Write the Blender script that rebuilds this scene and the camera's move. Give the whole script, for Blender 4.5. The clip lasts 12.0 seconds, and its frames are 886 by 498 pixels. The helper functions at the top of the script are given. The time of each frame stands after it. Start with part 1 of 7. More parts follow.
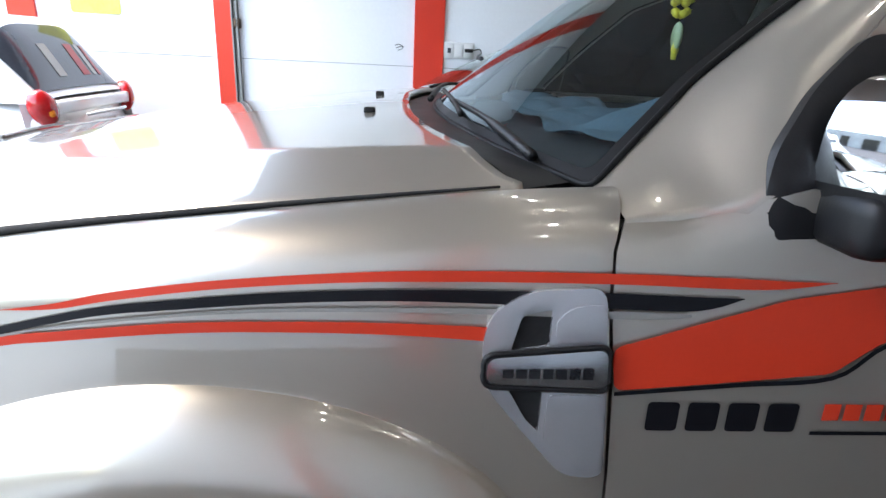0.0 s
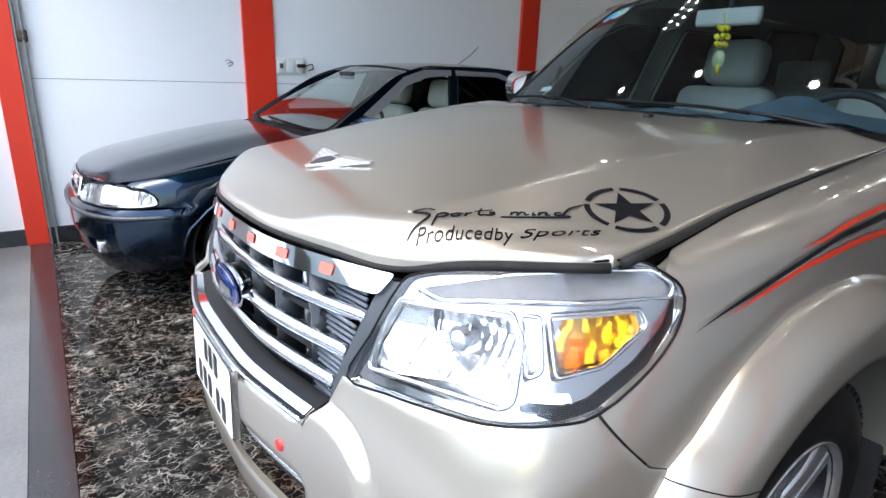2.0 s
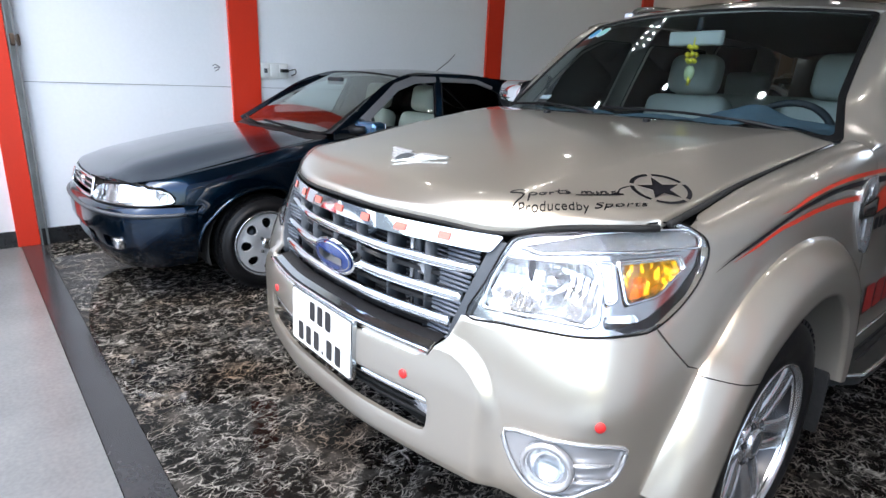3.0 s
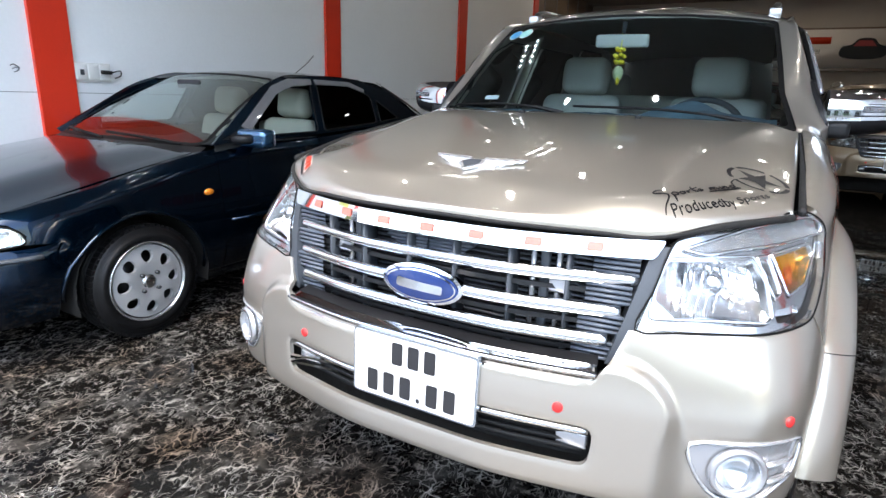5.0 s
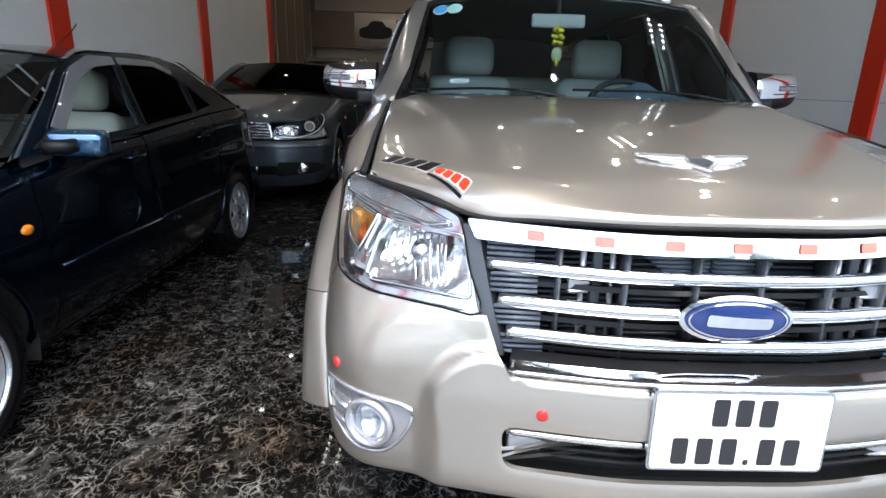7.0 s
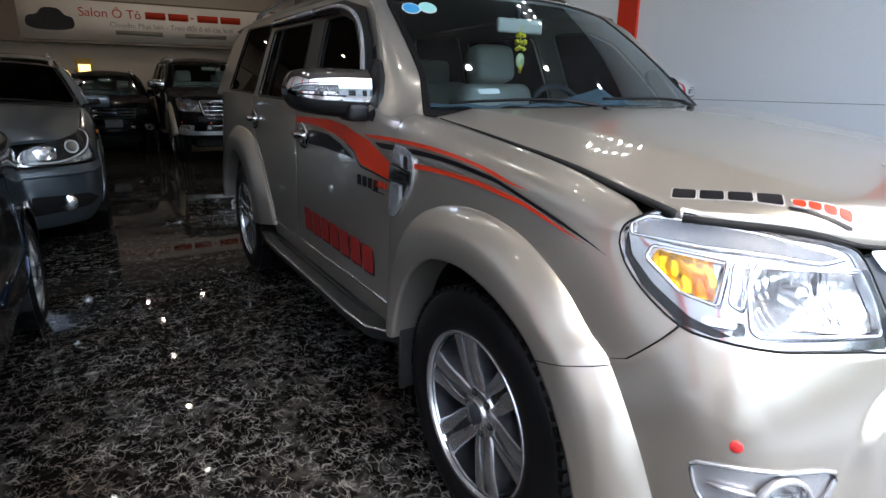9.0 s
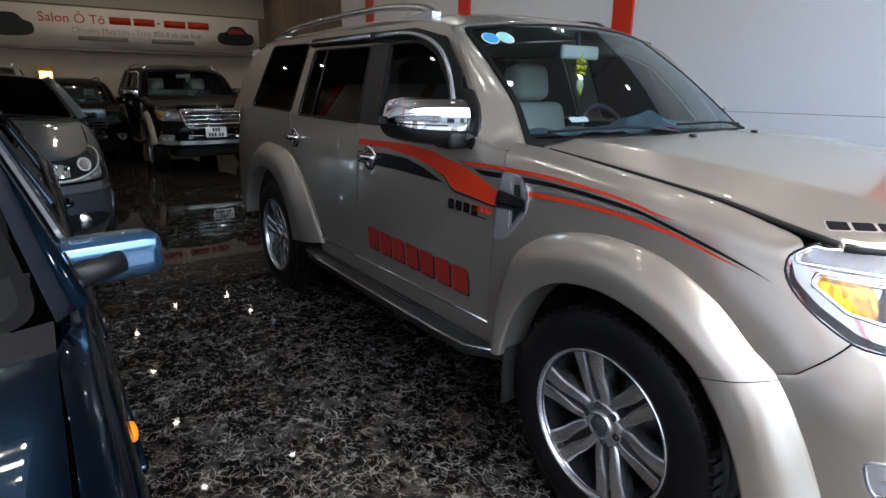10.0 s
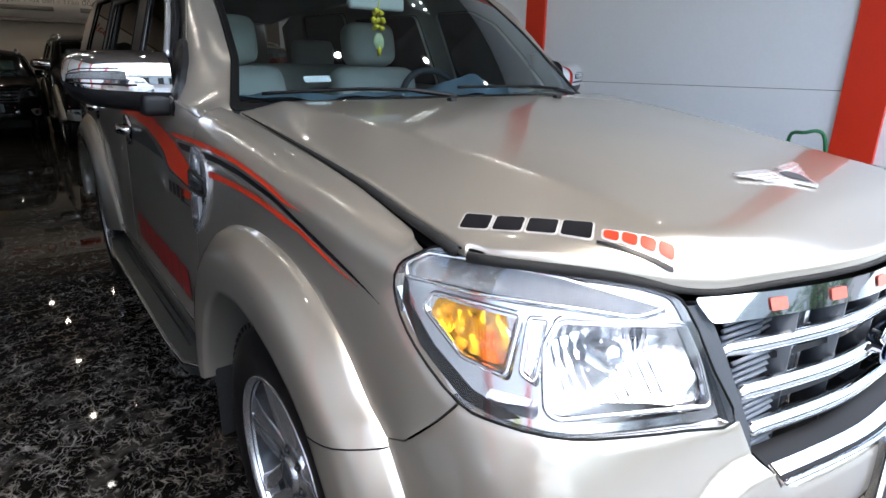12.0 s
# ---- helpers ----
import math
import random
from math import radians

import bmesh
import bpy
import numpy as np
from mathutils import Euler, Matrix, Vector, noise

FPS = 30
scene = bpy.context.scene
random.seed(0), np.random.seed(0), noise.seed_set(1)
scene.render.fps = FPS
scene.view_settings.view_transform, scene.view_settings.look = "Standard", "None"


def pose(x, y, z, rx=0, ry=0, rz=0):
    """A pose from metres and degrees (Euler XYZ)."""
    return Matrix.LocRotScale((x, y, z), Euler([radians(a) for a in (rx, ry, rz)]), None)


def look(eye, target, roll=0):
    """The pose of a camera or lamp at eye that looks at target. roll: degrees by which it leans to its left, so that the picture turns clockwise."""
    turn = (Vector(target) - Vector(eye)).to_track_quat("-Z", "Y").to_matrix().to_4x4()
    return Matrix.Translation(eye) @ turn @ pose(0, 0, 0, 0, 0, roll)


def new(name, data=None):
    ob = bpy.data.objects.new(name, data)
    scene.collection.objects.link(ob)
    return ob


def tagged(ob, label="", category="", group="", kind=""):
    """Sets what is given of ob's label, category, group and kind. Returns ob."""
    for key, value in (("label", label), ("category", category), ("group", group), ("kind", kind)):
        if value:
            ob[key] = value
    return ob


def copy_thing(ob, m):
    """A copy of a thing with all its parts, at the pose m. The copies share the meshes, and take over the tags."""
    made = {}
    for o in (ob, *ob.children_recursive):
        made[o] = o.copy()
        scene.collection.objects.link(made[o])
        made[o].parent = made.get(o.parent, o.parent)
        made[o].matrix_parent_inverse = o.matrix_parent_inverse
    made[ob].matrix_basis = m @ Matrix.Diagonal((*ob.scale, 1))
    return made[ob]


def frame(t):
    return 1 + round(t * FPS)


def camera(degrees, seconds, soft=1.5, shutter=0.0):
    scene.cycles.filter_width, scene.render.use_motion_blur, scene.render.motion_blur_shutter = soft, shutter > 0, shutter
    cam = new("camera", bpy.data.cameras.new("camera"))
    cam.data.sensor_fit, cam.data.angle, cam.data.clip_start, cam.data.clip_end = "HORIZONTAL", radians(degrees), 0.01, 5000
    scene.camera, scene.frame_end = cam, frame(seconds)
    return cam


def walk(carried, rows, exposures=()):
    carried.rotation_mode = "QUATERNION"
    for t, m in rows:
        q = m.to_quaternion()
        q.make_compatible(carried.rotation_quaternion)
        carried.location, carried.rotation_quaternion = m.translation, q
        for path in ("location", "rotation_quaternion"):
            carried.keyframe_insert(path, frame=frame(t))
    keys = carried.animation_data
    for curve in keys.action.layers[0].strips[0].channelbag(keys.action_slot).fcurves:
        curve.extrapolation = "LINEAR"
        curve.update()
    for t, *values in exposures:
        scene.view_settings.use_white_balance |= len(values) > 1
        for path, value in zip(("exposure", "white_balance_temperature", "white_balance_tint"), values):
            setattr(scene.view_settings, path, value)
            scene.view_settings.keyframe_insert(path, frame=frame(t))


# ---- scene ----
cam = camera(76.3, 12.0)
PATH = [
    (0, (1.377, 1.102, 1.343), (-0.505, 1.243, 0.681), 2.9),
    (0.5, (1.29, 0.714, 1.328), (-0.572, 1.081, 0.698), 1.8),
    (1, (1.295, 0.332, 1.324), (-0.504, 0.955, 0.711), 1.3),
    (1.5, (1.244, -0.009, 1.302), (-0.444, 0.885, 0.709), 2.2),
    (2, (1.194, -0.31, 1.309), (-0.369, 0.792, 0.724), 2.0),
    (2.5, (1.244, -0.59, 1.322), (-0.245, 0.615, 0.746), 2.3),
    (2.7, (1.281, -0.656, 1.328), (-0.197, 0.563, 0.754), 2.4),
    (4.5, (0.885, -1.035, 1.281), (-0.224, 0.54, 0.745), 2.0),
    (5, (0.613, -1.061, 1.28), (-0.309, 0.633, 0.752), 2.0),
    (5.5, (0.34, -1.121, 1.26), (-0.373, 0.669, 0.724), 1.9),
    (6, (0.058, -1.082, 1.237), (-0.424, 0.78, 0.689), 2.1),
    (6.5, (-0.243, -1.011, 1.262), (-0.474, 0.895, 0.701), 1.9),
    (7, (-0.544, -0.965, 1.264), (-0.517, 0.953, 0.701), 1.5),
    (7.2, (-0.654, -0.922, 1.276), (-0.526, 0.984, 0.686), 1.4),
    (8.8, (-1.545, -0.433, 1.266), (-0.632, 1.256, 0.704), 1.0),
    (9, (-1.643, -0.338, 1.291), (-0.654, 1.309, 0.736), 0.7),
    (9.5, (-1.897, -0.177, 1.338), (-0.833, 1.427, 0.795), 0.7),
    (10, (-2.108, -0.122, 1.383), (-0.992, 1.445, 0.834), 0.5),
    (10.5, (-2.116, -0.175, 1.369), (-0.969, 1.364, 0.806), 0.4),
    (11, (-1.938, -0.318, 1.303), (-0.768, 1.198, 0.728), 0.5),
    (11.5, (-1.604, -0.36, 1.298), (-0.422, 1.142, 0.708), 0.7),
    (12, (-1.196, -0.265, 1.315), (-0.052, 1.256, 0.699), 0.8),
]
EXPOSURES = [(0, .88, 6520, 8), (1.0, .50, 6520, 8), (2.0, .48, 6520, 8), (4.5, .72, 6520, 8), (5.5, .60, 6520, 8), (7, .40, 6520, 8), (9, .64, 6520, 8), (10.5, .86, 6520, 8), (11.2, .90, 6520, 8), (12, .60, 6520, 8)]
walk(cam, [(t, look(eye, target, roll)) for t, eye, target, roll in PATH], EXPOSURES)

# ---- daylight ----
world = bpy.data.worlds.new("sky")
scene.world = world
world.use_nodes = True
sky = world.node_tree.nodes.new("ShaderNodeTexSky")
sky.sky_type, sky.sun_disc = "NISHITA", False
sky.sun_elevation, sky.sun_rotation = radians(65), radians(170)
sky.dust_density, sky.air_density = 3.0, 1.2
back = world.node_tree.nodes["Background"]
back.inputs["Strength"].default_value = .60
world.node_tree.links.new(sky.outputs[0], back.inputs["Color"])
sun = new("sun", bpy.data.lights.new("sun", "SUN"))
sun.data.energy, sun.data.angle, sun.data.color = 1.0, radians(25), (1, 1, 1)
sun.matrix_world = look((1.0, -5.5, 12), (0, 0, 0))

# ---- building helpers ----
from mathutils.geometry import delaunay_2d_cdt


def as_mesh(name, verts, faces, mat, smooth=True):
    me = bpy.data.meshes.new(name)
    me.from_pydata([tuple(v) for v in verts], [], [tuple(q) for q in faces])
    me.materials.append(mat)
    if smooth:
        me.polygons.foreach_set("use_smooth", [True] * len(me.polygons))
    me.update()
    return me


def part(name, geo, mat, parent=None, label="", smooth=True):
    """One mesh object from (verts, faces) or a bmesh, under its thing."""
    if isinstance(geo, bmesh.types.BMesh):
        me = bpy.data.meshes.new(name)
        geo.to_mesh(me)
        geo.free()
        me.materials.append(mat)
        if smooth:
            me.polygons.foreach_set("use_smooth", [True] * len(me.polygons))
    else:
        me = as_mesh(name, *geo, mat, smooth)
    ob = new(name, me)
    ob.parent = parent
    if label:
        ob["label"] = label
    return ob


def thing(name, label, category, group="", kind="", at=(0, 0, 0)):
    ob = new(name)
    ob.location = at
    ob.empty_display_size = .1
    return tagged(ob, label, category, group, kind)


def join(*geos):
    verts, faces = [], []
    for v, q in geos:
        n = len(verts)
        verts += list(v)
        faces += [tuple(i + n for i in face) for face in q]
    return verts, faces


def moved(geo, m):
    return [tuple(m @ Vector(v)) for v in geo[0]], geo[1]


def box(x0, x1, y0, y1, z0, z1, bevel=0.0, seg=2):
    """A box as a bmesh, its edges rounded."""
    bm = bmesh.new()
    bmesh.ops.create_cube(bm, size=1)
    for v in bm.verts:
        v.co = Vector(((x0 + x1) / 2 + v.co.x * (x1 - x0), (y0 + y1) / 2 + v.co.y * (y1 - y0), (z0 + z1) / 2 + v.co.z * (z1 - z0)))
    if bevel:
        bmesh.ops.bevel(bm, geom=bm.edges[:], offset=bevel, segments=seg, profile=.6, affect="EDGES")
    return bm


def box_geo(*a, **k):
    bm = box(*a, **k)
    bm.verts.ensure_lookup_table()
    geo = [tuple(v.co) for v in bm.verts], [tuple(v.index for v in q.verts) for q in bm.faces]
    bm.free()
    return geo


def lathe(profile, n=48, axis="x"):
    """Turns (r, a) points round an axis; a lies along it."""
    verts, faces, m = [], [], len(profile)
    for i in range(n):
        c, s = math.cos(2 * math.pi * i / n), math.sin(2 * math.pi * i / n)
        for r, a in profile:
            verts.append({"x": (a, r * c, r * s), "y": (r * c, a, r * s), "z": (r * c, r * s, a)}[axis])
    for i in range(n):
        for j in range(m - 1):
            a, b = i * m + j, (i + 1) % n * m + j
            faces.append((a, b, b + 1, a + 1) if axis != "y" else (a, a + 1, b + 1, b))
    return verts, faces


def tube(path, r, n=8, closed=False, flat=1.0):
    """A round bar along points; r may be one number or one a point."""
    pts = [Vector(p) for p in path]
    rs = [r] * len(pts) if isinstance(r, (int, float)) else list(r)
    verts, faces = [], []
    up = Vector((0, 0, 1))
    for i, p in enumerate(pts):
        a = pts[i - 1] if i or closed else p
        b = pts[(i + 1) % len(pts)] if i + 1 < len(pts) or closed else p
        d = (b - a).normalized()
        side = d.cross(up)
        side = side.normalized() if side.length > 1e-3 else Vector((1, 0, 0))
        top = side.cross(d)
        for k in range(n):
            c, s = math.cos(2 * math.pi * k / n), math.sin(2 * math.pi * k / n)
            verts.append(tuple(p + side * rs[i] * c + top * rs[i] * s * flat))
    m = len(pts)
    for i in range(m if closed else m - 1):
        for k in range(n):
            a, b = i * n + k, i * n + (k + 1) % n
            c, d = (i + 1) % m * n + (k + 1) % n, (i + 1) % m * n + k
            faces.append((a, b, c, d))
    if not closed:
        faces += [tuple(range(n))[::-1], tuple(range((m - 1) * n, m * n))]
    return verts, faces


def grid(fn, nu, nv):
    """A patch fn(s, t), s and t from 0 to 1."""
    verts = [fn(i / nu, j / nv) for i in range(nu + 1) for j in range(nv + 1)]
    w = nv + 1
    return verts, [(i * w + j, (i + 1) * w + j, (i + 1) * w + j + 1, i * w + j + 1) for i in range(nu) for j in range(nv)]


def curve(pts, n=6, closed=False):
    """A smooth line through 2D or 3D points."""
    k = len(pts)
    out = []
    for i in range(k if closed else k - 1):
        p = [np.array(pts[(i + d) % k] if closed else pts[min(k - 1, max(0, i + d))], float) for d in (-1, 0, 1, 2)]
        for s in range(n):
            t = s / n
            out.append(tuple(.5 * (2 * p[1] + (p[2] - p[0]) * t + (2 * p[0] - 5 * p[1] + 4 * p[2] - p[3]) * t * t + (3 * p[1] - p[0] - 3 * p[2] + p[3]) * t ** 3)))
    return out if closed else out + [tuple(map(float, pts[-1]))]


def inside(poly, x, y):
    hit = False
    for (x0, y0), (x1, y1) in zip(poly, poly[1:] + poly[:1]):
        if (y0 > y) != (y1 > y) and x < (x1 - x0) * (y - y0) / (y1 - y0) + x0:
            hit = not hit
    return hit


def dense(poly, step):
    out = []
    for (x0, y0), (x1, y1) in zip(poly, poly[1:] + poly[:1]):
        n = max(1, int(math.hypot(x1 - x0, y1 - y0) / step + .5))
        out += [(x0 + (x1 - x0) * i / n, y0 + (y1 - y0) * i / n) for i in range(n)]
    return out


def rounded(poly, r, n=4):
    """Cuts the corners of a polygon to arcs."""
    out = []
    for i, p in enumerate(poly):
        p, a, b = Vector(p), Vector(poly[i - 1]), Vector(poly[(i + 1) % len(poly)])
        da, db = (a - p), (b - p)
        k = min(r, da.length / 2.1, db.length / 2.1)
        s, e = p + da.normalized() * k, p + db.normalized() * k
        for j in range(n + 1):
            t = j / n
            out.append(tuple(s * (1 - t) ** 2 + p * 2 * t * (1 - t) + e * t * t))
    return out


def panel(outline, fn, step=.02, off=0.0, rim=.0, holes=(), sx=1, roll=.0):
    """A trimmed skin: the outline in the surface's own two coordinates, laid onto fn. off lifts it off the surface, rim turns its
    edge inwards by that depth, roll drops the very edge, sx=-1 gives the mirrored one."""
    loops = [dense(list(outline), step)] + [dense(list(h), step) for h in holes]
    flat, edges = [], []
    for loop in loops:
        n = len(flat)
        flat += loop
        edges += [(n + i, n + (i + 1) % len(loop)) for i in range(len(loop))]
    xs, ys = [p[0] for p in loops[0]], [p[1] for p in loops[0]]
    rimpts = np.array(flat)
    i = math.floor(min(xs) / step)
    while i * step < max(xs):
        j = math.floor(min(ys) / step)
        while j * step < max(ys):
            x, y = (i + .5) * step, (j + .5) * step
            if inside(loops[0], x, y) and not any(inside(h, x, y) for h in loops[1:]):
                if ((rimpts - (x, y)) ** 2).sum(1).min() > (.55 * step) ** 2:
                    flat.append((x, y))
            j += 1
        i += 1
    edge_count = len(rimpts)
    v2, _, tris, *_ = delaunay_2d_cdt([Vector(p) for p in flat], edges, [], 1, 1e-7)
    v2 = [(v.x, v.y) for v in v2]
    keep = []
    for t in tris:
        cx, cy = sum(v2[k][0] for k in t) / 3, sum(v2[k][1] for k in t) / 3
        if inside(loops[0], cx, cy) and not any(inside(h, cx, cy) for h in loops[1:]):
            keep.append(tuple(t))

    def normal(a, b):
        p, e = Vector(fn(a, b)), 1e-3
        n = (Vector(fn(a + e, b)) - p).cross(Vector(fn(a, b + e)) - p)
        return p, n.normalized() if n.length else Vector((0, 0, 1))

    verts, norms = [], []
    for k, (a, b) in enumerate(v2):
        if off or rim or roll:
            p, n = normal(a, b)
            p = p + n * (off - (roll if k < edge_count else 0))
            norms.append(n)
        else:
            p = Vector(fn(a, b))
        verts.append(p)
    faces = keep
    if rim:
        n1 = len(verts)
        verts += [verts[k].copy() for k in range(edge_count)]
        n0 = len(verts)
        verts += [verts[k] - norms[k] * rim for k in range(edge_count)]
        k0 = 0
        for loop in loops:
            m = len(loop)
            area = sum(loop[i - 1][0] * loop[i][1] - loop[i][0] * loop[i - 1][1] for i in range(m))
            ccw = (area > 0) == (loop is loops[0])
            for i in range(m):
                a, b = k0 + i, k0 + (i + 1) % m
                q = (n1 + a, n0 + a, n0 + b, n1 + b)
                faces.append(q if ccw else q[::-1])
            k0 += m
    if sx < 0:
        verts = [(-v[0], v[1], v[2]) for v in verts]
        faces = [q[::-1] for q in faces]
    return [tuple(v) for v in verts], faces


def letters(text, size, spacing=1.0, slant=0.0, bold=0.0):
    """The flat outline mesh of a line of writing, as (2D points, faces) from its lower left corner."""
    cu = bpy.data.curves.new("writing", "FONT")
    cu.body, cu.size, cu.space_character, cu.shear, cu.offset = text, size, spacing, slant, bold
    ob = new("writing", cu)
    me = bpy.data.meshes.new_from_object(ob.evaluated_get(bpy.context.evaluated_depsgraph_get()))
    geo = [(v.co.x, v.co.y) for v in me.vertices], [tuple(p.vertices) for p in me.polygons]
    bpy.data.objects.remove(ob)
    bpy.data.meshes.remove(me)
    bpy.data.curves.remove(cu)
    return geo


def islands(flat):
    """The separate pieces of a flat mesh."""
    pts, faces = flat
    root = list(range(len(pts)))

    def find(i):
        while root[i] != i:
            root[i] = root[root[i]]
            i = root[i]
        return i

    for q in faces:
        for i in q[1:]:
            root[find(i)] = find(q[0])
    groups = {}
    for q in faces:
        groups.setdefault(find(q[0]), []).append(q)
    out = []
    for group in groups.values():
        used = sorted({i for q in group for i in q})
        at = {i: k for k, i in enumerate(used)}
        out.append(([pts[i] for i in used], [tuple(at[i] for i in q) for q in group]))
    return out


def slab_geo(flat, fn, thick):
    """Flat writing laid onto fn(x, y, lift) as a thin raised sheet."""
    pts, faces = flat
    n = len(pts)
    verts = [fn(x, y, thick) for x, y in pts] + [fn(x, y, 0) for x, y in pts]
    return verts, list(faces) + [tuple(i + n for i in q[::-1]) for q in faces]


# ---- materials ----
def surf(name, color, rough=.5, metal=0.0, vary=.12, scale=6.0, fine=90.0, bump=.0, coat=0.0, spec=.5, rough_vary=.15, **more):
    """A surface whose colour and gloss drift at two scales, with a fine relief."""
    m = bpy.data.materials.new(name)
    m.use_nodes = True
    nt = m.node_tree
    b = nt.nodes["Principled BSDF"]
    b.inputs["Metallic"].default_value, b.inputs["Specular IOR Level"].default_value = metal, spec
    b.inputs["Coat Weight"].default_value, b.inputs["Coat Roughness"].default_value = coat, .012
    for key, value in more.items():
        b.inputs[key.replace("_", " ")].default_value = value
    tc = nt.nodes.new("ShaderNodeTexCoord")
    big, small = (nt.nodes.new("ShaderNodeTexNoise") for _ in range(2))
    big.inputs["Scale"].default_value, small.inputs["Scale"].default_value = scale, fine
    big.inputs["Detail"].default_value, small.inputs["Detail"].default_value = 5, 3
    add = nt.nodes.new("ShaderNodeMath")
    add.operation = "MULTIPLY_ADD"
    add.inputs[1].default_value = .6
    half = nt.nodes.new("ShaderNodeMath")
    half.operation, half.inputs[1].default_value = "MULTIPLY", .4
    ramp = nt.nodes.new("ShaderNodeMapRange")
    ramp.inputs["From Min"].default_value, ramp.inputs["From Max"].default_value = .3, .7
    ramp.inputs["To Min"].default_value, ramp.inputs["To Max"].default_value = 1 - vary, 1 + vary
    tint = nt.nodes.new("ShaderNodeVectorMath")
    tint.operation = "SCALE"
    tint.inputs[0].default_value = color
    gloss = nt.nodes.new("ShaderNodeMapRange")
    gloss.inputs["From Min"].default_value, gloss.inputs["From Max"].default_value = .3, .7
    gloss.inputs["To Min"].default_value, gloss.inputs["To Max"].default_value = rough * (1 - rough_vary), rough * (1 + rough_vary)
    link = nt.links.new
    link(tc.outputs["Object"], big.inputs["Vector"])
    link(tc.outputs["Object"], small.inputs["Vector"])
    link(small.outputs["Fac"], half.inputs[0])
    link(big.outputs["Fac"], add.inputs[0])
    link(half.outputs[0], add.inputs[2])
    link(add.outputs[0], ramp.inputs["Value"])
    link(add.outputs[0], gloss.inputs["Value"])
    link(ramp.outputs[0], tint.inputs["Scale"])
    link(tint.outputs[0], b.inputs["Base Color"])
    link(gloss.outputs[0], b.inputs["Roughness"])
    if bump:
        bp = nt.nodes.new("ShaderNodeBump")
        bp.inputs["Strength"].default_value, bp.inputs["Distance"].default_value = bump, .002
        link(small.outputs["Fac"], bp.inputs["Height"])
        link(bp.outputs[0], b.inputs["Normal"])
    return m


def pane(name, tint, gloss=(1, 1, 1), rough=.0, base=.04):
    """Thin glass: it lets light straight through, tinted, and mirrors at a low angle."""
    m = bpy.data.materials.new(name)
    m.use_nodes = True
    nt = m.node_tree
    nt.nodes.remove(nt.nodes["Principled BSDF"])
    a, g, mix, lw, power, lift = (nt.nodes.new(k) for k in ("ShaderNodeBsdfTransparent", "ShaderNodeBsdfGlossy", "ShaderNodeMixShader", "ShaderNodeLayerWeight", "ShaderNodeMath", "ShaderNodeMath"))
    a.inputs["Color"].default_value = (*tint, 1)
    g.inputs["Color"].default_value, g.inputs["Roughness"].default_value = (*gloss, 1), rough
    lw.inputs["Blend"].default_value = .5
    power.operation, power.inputs[1].default_value = "POWER", 5.0
    lift.operation, lift.inputs[1].default_value, lift.inputs[2].default_value = "MULTIPLY_ADD", 1 - base, base
    nt.links.new(lw.outputs["Facing"], power.inputs[0])
    nt.links.new(power.outputs[0], lift.inputs[0])
    nt.links.new(lift.outputs[0], mix.inputs[0])
    nt.links.new(a.outputs[0], mix.inputs[1])
    nt.links.new(g.outputs[0], mix.inputs[2])
    nt.links.new(mix.outputs[0], nt.nodes["Material Output"].inputs["Surface"])
    return m


